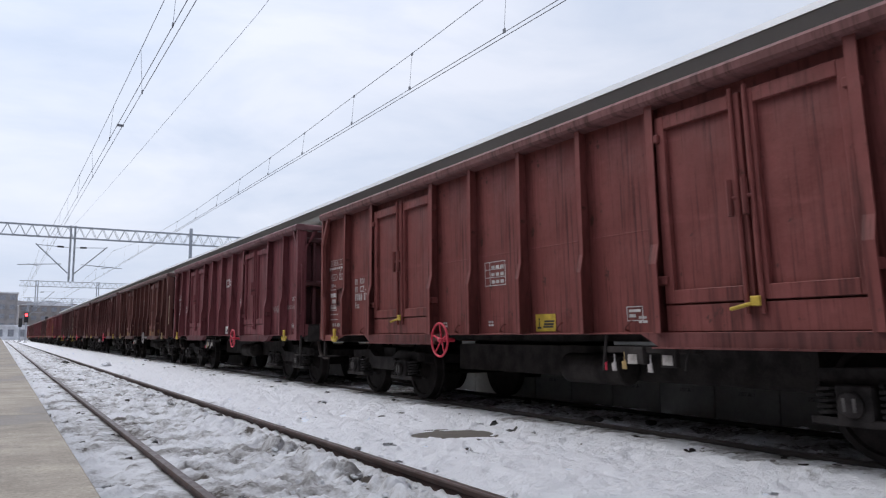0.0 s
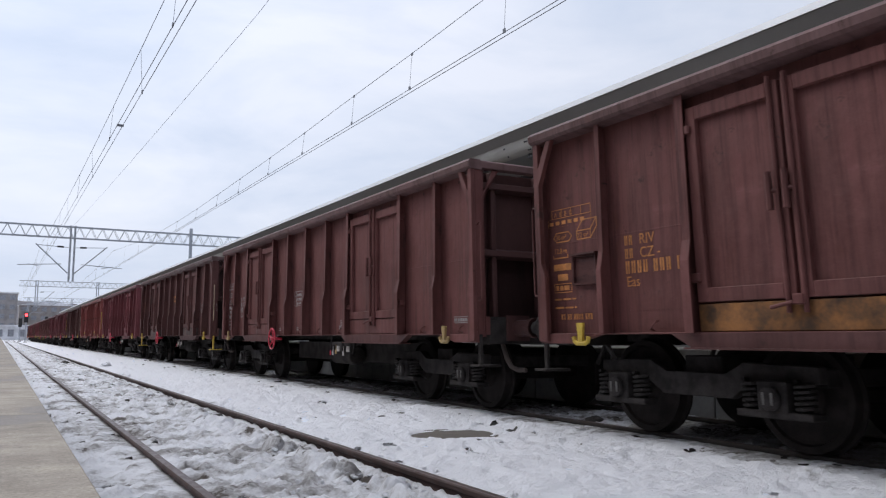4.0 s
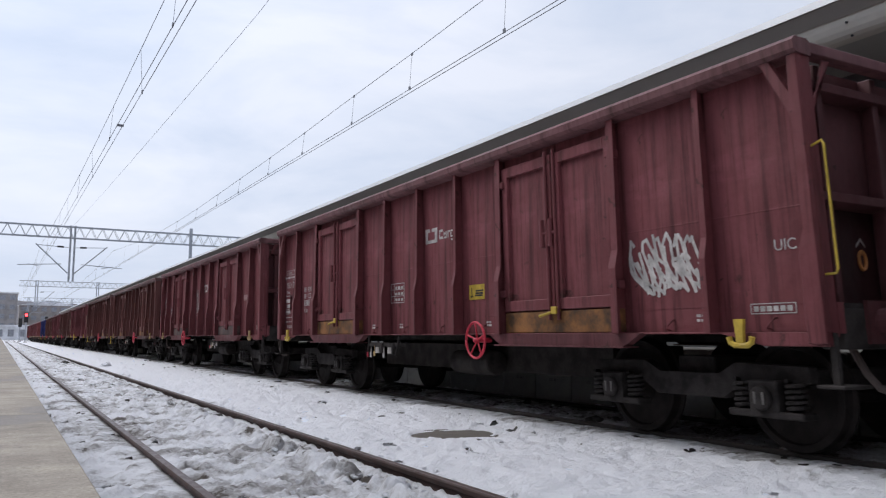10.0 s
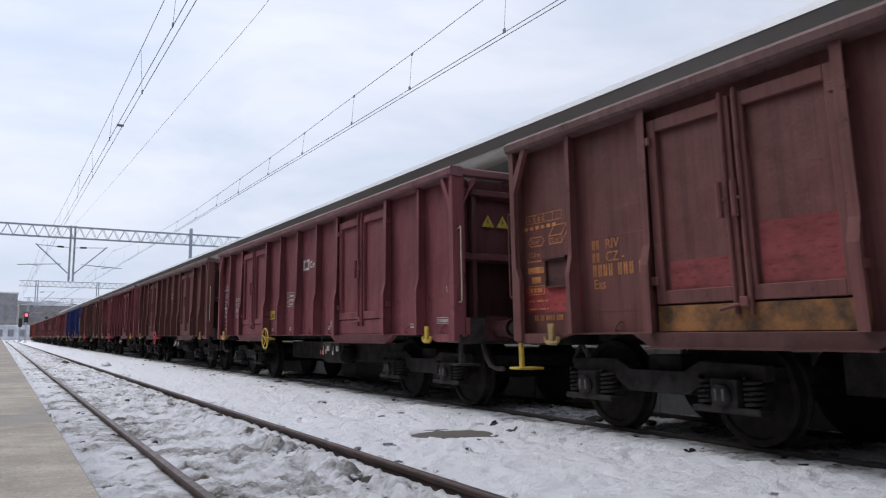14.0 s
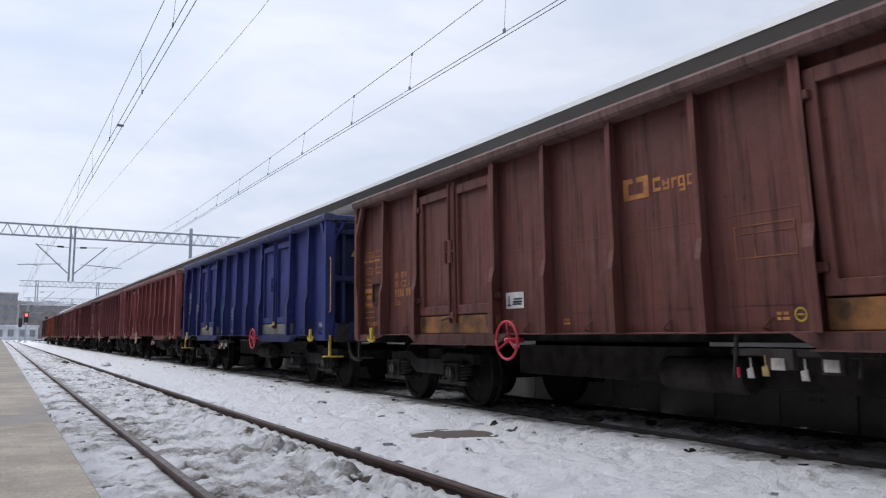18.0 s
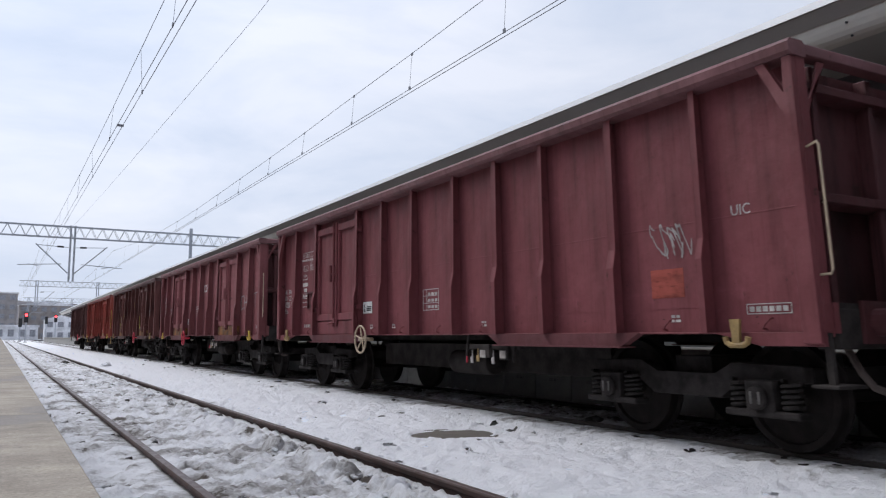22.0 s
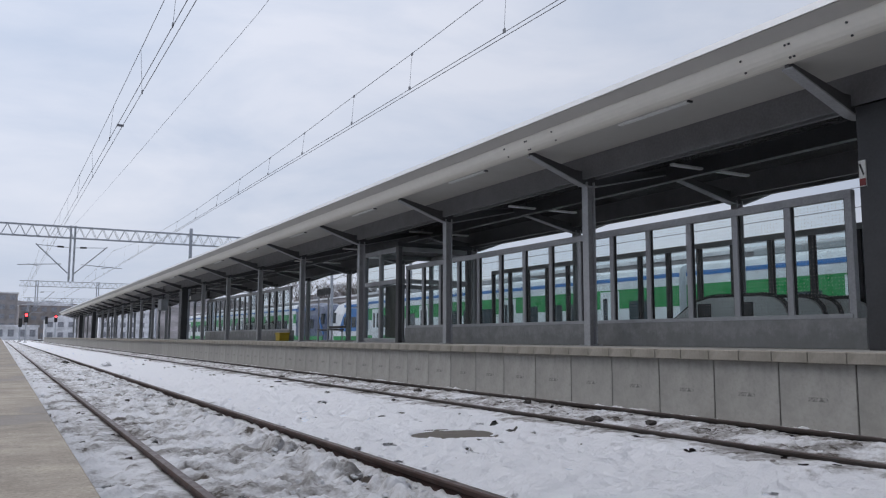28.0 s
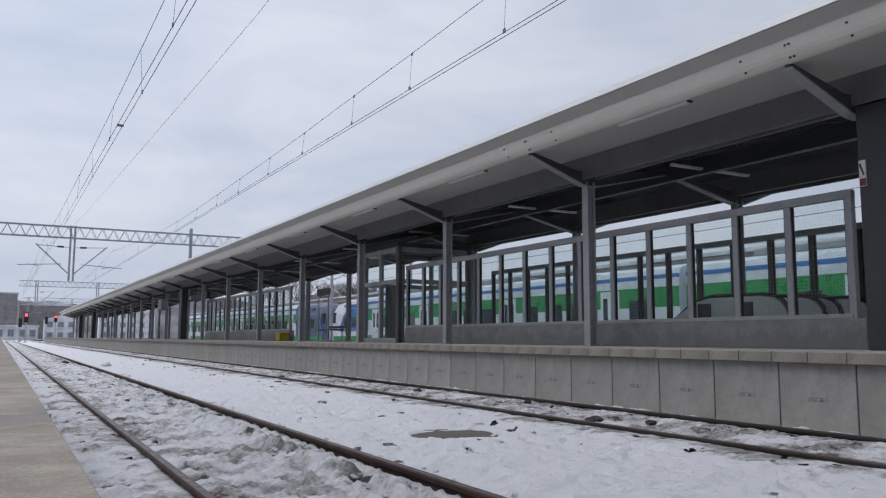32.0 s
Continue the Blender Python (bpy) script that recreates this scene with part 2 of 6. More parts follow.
PAVING = concrete("platform_paving", (0.36, 0.35, 0.33), 0.4, 2)
STEEL = plain("grey_painted_steel", (0.36, 0.37, 0.39), 0.5, 0.1, 0.12, 3)
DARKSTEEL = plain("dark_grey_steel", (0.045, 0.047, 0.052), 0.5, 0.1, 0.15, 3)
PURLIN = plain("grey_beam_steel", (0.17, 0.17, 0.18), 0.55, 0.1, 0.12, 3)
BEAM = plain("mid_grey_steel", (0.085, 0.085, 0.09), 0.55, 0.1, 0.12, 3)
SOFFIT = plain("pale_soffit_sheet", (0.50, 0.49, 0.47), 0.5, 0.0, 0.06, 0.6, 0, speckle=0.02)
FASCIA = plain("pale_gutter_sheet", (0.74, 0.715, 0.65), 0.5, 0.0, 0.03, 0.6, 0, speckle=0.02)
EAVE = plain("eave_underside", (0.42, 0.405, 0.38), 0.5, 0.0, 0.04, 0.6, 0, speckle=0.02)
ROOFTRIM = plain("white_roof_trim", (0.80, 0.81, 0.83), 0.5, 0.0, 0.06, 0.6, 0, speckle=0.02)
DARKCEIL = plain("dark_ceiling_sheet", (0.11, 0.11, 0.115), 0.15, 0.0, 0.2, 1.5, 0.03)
GLASS = glass_material("screen_glass", (0.95, 0.985, 0.985), 0.02, 0.03)
WIRE = plain("weathered_copper_wire", (0.20, 0.21, 0.24), 0.6, 0.1, 0.2, 3, 0)
GALV = plain("galvanised_steel", (0.42, 0.45, 0.50), 0.6, 0.1, 0.2, 5)
TUBE = plain("lamp_diffuser", (0.72, 0.73, 0.72), 0.4, 0, 0.08, 3, 0)
REDLAMP = lamp_material("red_signal_lamp", (1.0, 0.05, 0.06), 5.0)
GREEN = plain("green_train_paint", (0.02, 0.24, 0.07), 0.35, 0, 0.08, 1, 0)
TWHITE = plain("white_train_paint", (0.62, 0.66, 0.70), 0.35, 0, 0.08, 1, 0)
DULLSILL = plain("rubbed_brown_paint", (0.10, 0.066, 0.06), 0.8, 0, 0.5, 4)
DULLORANGE = plain("worn_orange_paint", (0.33, 0.13, 0.05), 0.75, 0, 0.5, 7)
DULLMARK = plain("grimed_axle_mark", (0.13, 0.12, 0.115), 0.8, 0, 0.4, 7)
PINKED = plain("faded_pinkish_red_paint", (0.42, 0.17, 0.16), 0.65, 0, 0.3, 9)
GREYSILL = plain("grime_greyed_paint", (0.15, 0.145, 0.14), 0.8, 0, 0.4, 3)
TBLUE = plain("blue_train_paint", (0.04, 0.16, 0.42), 0.35, 0, 0.08, 1, 0)
NOSEBLUE = plain("dark_blue_cab_paint", (0.07, 0.095, 0.16), 0.35, 0, 0.1, 1, 0)
TGLASS = plain("dark_train_window", (0.03, 0.045, 0.055), 0.1, 0, 0.2, 2, 0)
ROOFGREY = plain("grey_roof_equipment", (0.28, 0.30, 0.32), 0.6, 0, 0.2, 2)
YBOX = plain("yellow_plastic_box", (0.42, 0.30, 0.02), 0.5, 0, 0.15, 4)
WOOD = plain("dark_bench_slats", (0.05, 0.045, 0.04), 0.6, 0, 0.3, 5)
PAPER = plain("white_sign_sheet", (0.7, 0.7, 0.68), 0.5, 0, 0.15, 5, 0)
STONE = plain("wet_ballast_stone", (0.048, 0.041, 0.037), 0.8, 0, 0.5, 7, 0.5)
HILL = plain("wooded_winter_hill", (0.22, 0.21, 0.225), 0.95, 0, 0.6, 0.05)
HOUSE = plain("grey_brown_render", (0.27, 0.255, 0.255), 0.85, 0, 0.3, 0.4)
STATION = plain("dull_offscreen_render", (0.24, 0.22, 0.2), 0.9, 0, 0.25, 0.5)
BROWNH = plain("brown_grey_render", (0.27, 0.245, 0.235), 0.85, 0, 0.3, 0.4)
PALE = plain("pale_render", (0.66, 0.67, 0.70), 0.85, 0, 0.3, 0.4)
# window colour lightened to hold the distance haze
FARGLASS = plain("hazed_window_glass", (0.24, 0.25, 0.28), 0.3, 0, 0.2, 1, 0)
TWIG = plain("bare_grey_branches", (0.10, 0.085, 0.08), 0.9, 0, 0.4, 3)

# ---- building helpers ----


def bx(bm, x0, x1, y0, y1, z0, z1):
    v = [bm.verts.new(c) for c in ((x0, y0, z0), (x1, y0, z0), (x1, y1, z0), (x0, y1, z0), (x0, y0, z1), (x1, y0, z1), (x1, y1, z1), (x0, y1, z1))]
    for f in ((3, 2, 1, 0), (4, 5, 6, 7), (0, 1, 5, 4), (1, 2, 6, 5), (2, 3, 7, 6), (3, 0, 4, 7)):
        bm.faces.new([v[i] for i in f])
    return bm


def box(x0, x1, y0, y1, z0, z1):
    return bx(bmesh.new(), x0, x1, y0, y1, z0, z1)


def tube(bm, a, b, r, n=8, r2=None):
    """A capped rod from a to b."""
    a, b = Vector(a), Vector(b)
    d = (b - a).normalized()
    u = d.orthogonal().normalized()
    w = d.cross(u)
    rings = []
    for p, q in ((a, r), (b, r if r2 is None else r2)):
        rings.append([bm.verts.new(p + (u * math.cos(2 * math.pi * i / n) + w * math.sin(2 * math.pi * i / n)) * q) for i in range(n)])
    for i in range(n):
        j = (i + 1) % n
        bm.faces.new((rings[0][i], rings[0][j], rings[1][j], rings[1][i]))
    bm.faces.new(rings[0][::-1])
    bm.faces.new(rings[1])
    return bm


def pipe(points, r, n=8, bm=None):
    """One bent rod through the points."""
    bm = bm or bmesh.new()
    pts = [Vector(p) for p in points]
    u = None
    rings = []
    for i, p in enumerate(pts):
        d = (pts[min(i + 1, len(pts) - 1)] - pts[max(i - 1, 0)]).normalized()
        u = d.orthogonal().normalized() if u is None else (u - d * u.dot(d)).normalized()
        w = d.cross(u)
        rings.append([bm.verts.new(p + (u * math.cos(2 * math.pi * k / n) + w * math.sin(2 * math.pi * k / n)) * r) for k in range(n)])
    for a, b in zip(rings, rings[1:]):
        for k in range(n):
            bm.faces.new((a[k], a[(k + 1) % n], b[(k + 1) % n], b[k]))
    bm.faces.new(rings[0][::-1])
    bm.faces.new(rings[-1])
    return bm


def prism(bm, outline, axis, lo, hi):
    """An outline of (a, b) pairs pushed along an axis: 'x' takes (y, z), 'y' takes (x, z), 'z' takes (x, y)."""
    def at(p, v):
        return {"x": (v, p[0], p[1]), "y": (p[0], v, p[1]), "z": (p[0], p[1], v)}[axis]
    a = [bm.verts.new(at(p, lo)) for p in outline]
    b = [bm.verts.new(at(p, hi)) for p in outline]
    n = len(outline)
    for i in range(n):
        j = (i + 1) % n
        bm.faces.new((a[i], a[j], b[j], b[i]))
    bm.faces.new(a[::-1])
    bm.faces.new(b)
    return bm


def mesh_of(name, bm, material, bevel=0.0, smooth=False):
    if bevel:
        bmesh.ops.bevel(bm, geom=bm.edges[:], offset=bevel, segments=1, affect="EDGES", clamp_overlap=True)
    bmesh.ops.recalc_face_normals(bm, faces=bm.faces)
    me = bpy.data.meshes.new(name)
    bm.to_mesh(me)
    bm.free()
    me.materials.append(material)
    if smooth:
        me.shade_smooth()
    return me


def part(name, bm, material, parent, label="", at=None, bevel=0.0, smooth=False):
    """One mesh object under a thing or a part; bm may also be a finished mesh."""
    me = bm if isinstance(bm, bpy.types.Mesh) else mesh_of(name, bm, material, bevel, smooth)
    ob = new(name, me)
    ob.parent = parent
    if at is not None:
        ob.matrix_basis = at if isinstance(at, Matrix) else Matrix.Translation(at)
    return tagged(ob, label)


def thing(name, label, category, at=None, group="", kind=""):
    ob = new(name)
    ob.empty_display_size = 0.3
    if at is not None:
        ob.matrix_basis = at if isinstance(at, Matrix) else Matrix.Translation(at)
    return tagged(ob, label, category, group, kind)


def whole(name, bm, material, label, category, kind="", group="", bevel=0.0, at=None, smooth=False):
    ob = part(name, bm, material, None, "", at, bevel, smooth)
    return tagged(ob, label, category, group, kind)


def value_noise(x, y, seed):
    """Smooth lattice noise in -1..1 on arrays."""
    lat = np.random.RandomState(seed).rand(257, 257) * 2 - 1
    xi, yi = np.floor(x).astype(int), np.floor(y).astype(int)
    fx, fy = x - xi, y - yi
    fx, fy = fx * fx * (3 - 2 * fx), fy * fy * (3 - 2 * fy)
    xi, yi = xi % 256, yi % 256
    return (lat[xi, yi] * (1 - fx) + lat[xi + 1, yi] * fx) * (1 - fy) + (lat[xi, yi + 1] * (1 - fx) + lat[xi + 1, yi + 1] * fx) * fy


def fractal(x, y, seed, octaves=5, gain=0.5):
    out, amp = 0, 1.0
    for i in range(octaves):
        out = out + amp * value_noise(x * 2**i + 31.7 * i, y * 2**i + 17.3 * i, seed + i)
        amp *= gain
    return out

# ---- ground: one sheet of trodden snow to the horizon ----


def ground_sheet():
    xs = np.concatenate([[-2500, -900, -300, -100, -40, -15, -6, -2, -0.5], np.arange(0.0, 2.9, 0.032), np.arange(2.9, 5.4, 0.045), np.arange(5.4, 8.46, 0.04), [9, 11, 14, 18, 22, 27, 33, 40, 60, 100, 200, 500, 1200, 2500]])
    near = np.arange(1.5, 9.0, 0.035)
    mid = 9.0 + np.cumsum(0.035 * 1.011 ** np.arange(0, 260))
    far = mid[-1] + np.cumsum(0.8 * 1.09 ** np.arange(0, 70))
    ys = np.concatenate([[-2500, -1200, -500, -200, -80, -30, -10, -3, 0], near, mid, far])
    X, Y = np.meshgrid(xs, ys, indexing="ij")
    lumps = fractal(X * 1.6, Y * 1.3, 11, 6, 0.55)
    small = fractal(X * 7, Y * 6, 40, 4, 0.6)
    # snow level across the tracks
    px = [-3, 0.1, 0.5, 0.95, 1.05, 1.17, 1.3, 1.85, 2.4, 2.53, 2.7, 2.85, 3.6, 5.0, 5.7, 5.80, 5.94, 6.1, 6.6, 7.2, 7.30, 7.45, 7.6, 8.3, 9]
    pz = [-0.12, -0.12, -0.10, -0.055, -0.055, -0.06, -0.055, -0.07, -0.055, -0.11, -0.06, -0.045, -0.04, -0.045, -0.045, -0.042, -0.042, -0.045, -0.045, -0.045, -0.05, -0.07, -0.11, -0.13, -0.13]
    base = np.interp(X, px, pz)
    amp = np.interp(X, [-3, 0.1, 0.9, 1.05, 1.17, 1.35, 2.3, 2.5, 2.62, 3.0, 5.2, 5.75, 5.95, 6.2, 7.1, 7.3, 7.5, 8.2, 9], [0, 0.05, 0.06, 0.022, 0.022, 0.06, 0.075, 0.03, 0.035, 0.044, 0.05, 0.014, 0.014, 0.045, 0.045, 0.014, 0.045, 0.045, 0])
    crisp = fractal(X * 16, Y * 14, 70, 2, 0.5)
    ridged = 0.5 - np.abs(fractal(X * 2.6, Y * 2.2, 90, 4, 0.55))
    swell = 0.034 * fractal(X * 0.9, Y * 0.55, 120, 3, 0.5) * np.interp(X, [2.6, 3.0, 5.2, 5.6], [0, 1, 1, 0])
    shards = np.maximum(0.0, fractal(X * 5.5, Y * 3.6, 150, 3, 0.55) - 0.25)
    Z = base + swell + amp * (np.tanh(2.0 * lumps) * 0.32 + small * 0.3 + crisp * 0.38 + ridged * 0.35 + shards * 0.55)
    # a crumbly bank against the near rail, with a bared strip and thawed pits beside it
    nearby = np.interp(Y, [2.0, 3.0, 9.5, 14.0], [0, 1, 1, 0])
    Z = Z + nearby * 0.038 * np.exp(-((X - 2.27) / 0.085) ** 2) * (0.6 + 1.5 * np.maximum(0, small + 0.25) + 1.2 * crisp)
    Z = Z - nearby * 0.055 * np.exp(-((X - 2.47) / 0.05) ** 2)
    pits = np.zeros_like(X)
    for hx, hy, hr in ((2.35, 5.06, 0.12), (2.43, 4.62, 0.09), (2.30, 5.35, 0.07), (1.30, 5.9, 0.08), (1.33, 6.3, 0.06), (2.36, 7.0, 0.06)):
        pits = np.maximum(pits, np.exp(-(((X - hx) / hr) ** 2 + ((Y - hy) / (1.3 * hr)) ** 2) * (1.2 + small)))
    Z = Z - 0.07 * pits
    # trodden footprints between the two tracks
    steps = random.Random(77)
    for lane, x0 in enumerate((3.25, 3.9, 4.75, 4.4)):
        y = 2.4 + 0.3 * lane
        side = 1
        while y < 26:
            cx, cy, turn_ = x0 + side * 0.09 + steps.uniform(-0.16, 0.16), y, steps.uniform(-0.5, 0.5)
            ui, vi = slice(*np.searchsorted(xs, (cx - 0.4, cx + 0.4))), slice(*np.searchsorted(ys, (cy - 0.4, cy + 0.4)))
            dx, dy = X[ui, vi] - cx, Y[ui, vi] - cy
            across, ahead = dx * math.cos(turn_) - dy * math.sin(turn_), dx * math.sin(turn_) + dy * math.cos(turn_)
            d = np.hypot(across / 0.065, ahead / 0.15)
            Z[ui, vi] += -0.03 / (1 + np.exp(5 * (d - 1))) + 0.012 * np.exp(-(((d - 1.35) / 0.25) ** 2))
            side, y = -side, y + steps.uniform(0.45, 0.9)
    r = np.hypot((X - 4.08) / 0.43, (Y - 7.1) / 0.31)
    calm = np.clip((r - 1.0) / 0.9, 0, 1)
    Z = np.where(r < 1.0, -0.07, -0.046 * (1 - calm) + Z * calm + 0.012 * np.exp(-((r - 1.12) / 0.08) ** 2) * (1 + small))
    Z = np.where((X > LEFT_X + 0.02) & (X < EDGE_X + 0.1), np.minimum(Z, 0.03), np.minimum(Z, -0.12))
    # far away the land lies a little lower than the tracks
    n, k = X.shape
    verts = np.stack([X, Y, Z], -1).reshape(-1, 3)
    i = np.arange(n - 1)[:, None] * k + np.arange(k - 1)[None, :]
    faces = np.stack([i, i + k, i + k + 1, i + 1], -1).reshape(-1, 4)
    me = bpy.data.meshes.new("ground")
    me.from_pydata(verts.tolist(), [], faces.tolist())
    grime = np.interp(X, [-3, 0.1, 0.4, 1.0, 1.2, 1.5, 2.2, 2.5, 2.66, 3.0, 4.3, 5.2, 5.7, 6.2, 7.0, 7.4, 7.9, 8.4, 9, 60], [0.1, 0.45, 0.18, 0.5, 0.68, 0.5, 0.56, 0.9, 0.15, -0.15, -0.22, 0.05, 0.72, 0.7, 0.7, 0.8, 0.5, 0.5, 0.1, 0.0])
    grime = grime - 1.6 * (Z - base) + 1.6 * pits
    at = me.attributes.new("grime", "FLOAT", "POINT")
    at.data.foreach_set("value", grime.reshape(-1).astype(np.float32))
    me.materials.append(SNOW)
    me.shade_smooth()
    tagged(new("ground", me), "trodden dirty snow between and beside the railway tracks", "snow", kind="structure")


ground_sheet()


def strip(name, outline, x, u0, u1, material, step=6.0):
    """An outline (across, up) swept along the tracks, bend included."""
    verts, faces = [], []
    us = [u0, 0.0] if u0 < 0 else [u0]
    u = max(u0, 0.0)
    while u < u1 - 0.01:
        u = min(u + (step if u >= STRAIGHT - 1 else STRAIGHT / 6), u1)
        us.append(u)
    n = len(outline)
    for u in us:
        for a, z in outline:
            px, py, _ = along(x + a, u)
            verts.append((px, py, z))
    for i in range(len(us) - 1):
        for j in range(n):
            k = (j + 1) % n
            faces.append((i * n + j, i * n + k, i * n + n + k, i * n + n + j))
    faces += [tuple(range(n))[::-1], tuple(range((len(us) - 1) * n, len(us) * n))]
    me = bpy.data.meshes.new(name)
    me.from_pydata(verts, [], faces)
    bm = bmesh.new()
    bm.from_mesh(me)
    bmesh.ops.recalc_face_normals(bm, faces=bm.faces)
    bm.to_mesh(me)
    bm.free()
    me.materials.append(material)
    return me


RAIL = [(-0.075, -0.172), (0.075, -0.172), (0.075, -0.16), (0.012, -0.135), (0.0085, -0.05), (0.034, -0.037), (0.036, -0.012), (0.028, -0.001), (-0.028, -0.001), (-0.036, -0.012), (-0.034, -0.037), (-0.0085, -0.05), (-0.012, -0.135), (-0.075, -0.16)]
for tx, tname, u1 in ((NEAR_X, "near", 330), (FAR_X, "far", 430)):
    track = thing("railway_track", "rusty running rails half buried in dirty snow" if tname == "near" else "worn rails of the goods track in grey icy snow", "track", kind="structure")
    for sgn in (-1, 1):
        part("rail", strip("rail", RAIL, tx + sgn * GAUGE / 2, -430 if tname == "far" else -60, u1, RUSTRAIL if tname == "near" else DARKRAIL), None, track)
        part("rail_head", strip("rail_head", [(-0.026, -0.001), (0.026, -0.001), (0.022, 0.0012), (-0.022, 0.0012)], tx + sgn * GAUGE / 2, -430 if tname == "far" else -60, u1, RAILTOP), None, track, "dull worn running surface")
    sl = mesh_of("sleeper", box(-1.25, 1.25, -0.13, 0.13, -0.36, -0.165), SLEEPER, 0.015)
    for i in range(60):
        part("sleeper", sl, None, track, at=(tx, 2.4 + 0.6 * i, 0))
    fm = mesh_of("rail_clip", bx(box(-0.12, -0.045, -0.05, 0.05, -0.165, -0.135), 0.045, 0.12, -0.05, 0.05, -0.165, -0.135), RUSTRAIL, 0.008)
    for i in range(40):
        for sgn in (-1, 1):
            part("rail_clip", fm, None, track, at=(tx + sgn * GAUGE / 2, 2.4 + 0.6 * i, 0))

# plain building added out of view beside and behind the camera, closing off low sky
house_b = thing("station_building", "plain rendered building added out of view along the platform", "building", kind="structure")
part("wall", box(-22, -7.4, -32, 105, LEFT_Z - 0.9, 7.6), STATION, house_b)
part("roof", box(-22.5, -6.9, -32.5, 105.5, 7.6, 8.0), ROOFGREY, house_b)
part("wall", box(-7.4, 3.0, -32, -18, LEFT_Z - 0.9, 7.6), STATION, house_b)
part("roof", box(-6.9, 3.3, -32.5, -17.5, 7.6, 8.0), ROOFGREY, house_b)

# clods of dirty ice and stones on the snow


def clod(name, x, y, z, r, seed, material, label, category, flat=0.55):
    bm = bmesh.new()
    bmesh.ops.create_icosphere(bm, subdivisions=3, radius=r)
    for v in bm.verts:
        k = 1 + 0.42 * noise.fractal(v.co * (1.4 / r) + Vector((seed * 7.1, 3.3, 1.7)), 0.8, 2.0, 4)
        v.co = Vector((v.co.x * k, v.co.y * k * 1.2, v.co.z * k * flat))
    whole(name, bm, material, label, category, at=(x, y, z))


clod("earth_clod", 2.28, 9.54, -0.03, 0.12, 1, STONE, "dark wet clod of earth lying on the snow", "clod")
clod("earth_clod", 2.36, 5.12, -0.11, 0.11, 2, STONE, "dark clod thawed out beside the rail", "clod")
clod("earth_clod", 2.34, 4.8, -0.12, 0.09, 3, STONE, "dark clod thawed out beside the rail", "clod")
for i, (x, y, r) in enumerate(((6.9, 8.1, 0.07), (6.6, 6.9, 0.06), (7.0, 9.9, 0.06), (6.4, 11.0, 0.05), (6.2, 7.4, 0.10), (6.75, 13.0, 0.07), (3.3, 30, 0.16), (2.2, 33, 0.14), (1.75, 13.0, 0.05), (6.8, 16.5, 0.07), (6.1, 19.0, 0.07))):
    clod("ice_clod", x, y, -0.03, r, 10 + i, STONE if i % 3 else SNOW, "lump of grey ice and ballast on the track snow", "ice")



def crumbs(name, label, n, seed, material, r0, r1, lanes):
    """Many small broken lumps strewn along the rails, one sheet of loose stuff."""
    r = random.Random(seed)
    bm = bmesh.new()
    for i in range(n):
        x0, x1, zb = r.choice(lanes)
        x, y = r.uniform(x0, x1), 2.6 + 22 * r.random() ** 1.6
        size = r.uniform(r0, r1) * (0.7 + 0.03 * y)
        rings = []
        for k, (h, w) in enumerate(((-0.5, 0.8), (0.25, 1.0), (0.8, 0.55))):
            rings.append([bm.verts.new((x + size * w * math.cos(a * 1.047 + i) * r.uniform(0.6, 1.3), y + size * w * math.sin(a * 1.047 + i) * r.uniform(0.6, 1.3), zb + size * h * r.uniform(0.4, 0.9))) for a in range(6)])
        for a, b in zip(rings, rings[1:]):
            for k in range(6):
                bm.faces.new((a[k], a[(k + 1) % 6], b[(k + 1) % 6], b[k]))
        bm.faces.new(rings[-1])
    tagged(whole(name, bm, material, label, "crumbs"), kind="stuff")


crumbs("snow_crumbs", "broken lumps of frozen snow strewn beside the rails", 420, 61, SNOW, 0.012, 0.04, ((0.3, 1.0, -0.085), (1.25, 2.3, -0.065), (2.7, 2.95, -0.045), (6.1, 7.1, -0.045), (7.5, 8.2, -0.115), (2.45, 2.6, -0.09)))
crumbs("dirt_crumbs", "dark crumbs of soil and ballast thawed out beside the rails", 300, 62, STONE, 0.007, 0.019, ((0.25, 1.0, -0.09), (1.2, 1.4, -0.08), (2.1, 2.5, -0.09), (2.35, 2.5, -0.09), (5.7, 7.4, -0.05), (1.2, 2.4, -0.075)))
crumbs("ice_crumbs", "grey frozen crumbs heaped against the near rail", 300, 63, SNOW, 0.010, 0.032, ((2.12, 2.33, -0.05), (2.16, 2.36, -0.055)))

# round concrete cover that the thaw has bared
cover = whole("manhole_cover", tube(bmesh.new(), (0, 0, -0.10), (0, 0, -0.042), 0.47, 40), concrete("cover_concrete", (0.11, 0.095, 0.08), 0.5, 3), "brown-grey concrete shaft cover bared in the snow", "manhole cover", bevel=0.006, at=(4.08, 7.1, 0))

# ---- the platform that the camera rests on ----
left = thing("platform_left", "old concrete platform edge with damp stains", "platform", kind="structure")
part("platform_body", box(-7.0, LEFT_X - 0.03, -40, STRAIGHT, -0.4, LEFT_Z - 0.12), WALLC, left)
slab = mesh_of("edge_slab", box(-1.1, LEFT_X, -0.9985, 0.9985, LEFT_Z - 0.12, LEFT_Z), PLATFORM, 0.003)
inner = mesh_of("paving_slab", box(-3.0, -1.106, -0.996, 0.996, LEFT_Z - 0.12, LEFT_Z - 0.003), PLATFORM, 0.006)
for i in range(-3, 46):
    part("edge_slab", slab, None, left, at=(0, 1.3 + 2 * i, 0))
    part("paving_slab", inner, None, left, at=(0, 1.3 + 2 * i, 0))
part("platform_rest", box(-7.0, -3.006, -40, STRAIGHT, LEFT_Z - 0.12, LEFT_Z - 0.004), PLATFORM, left)
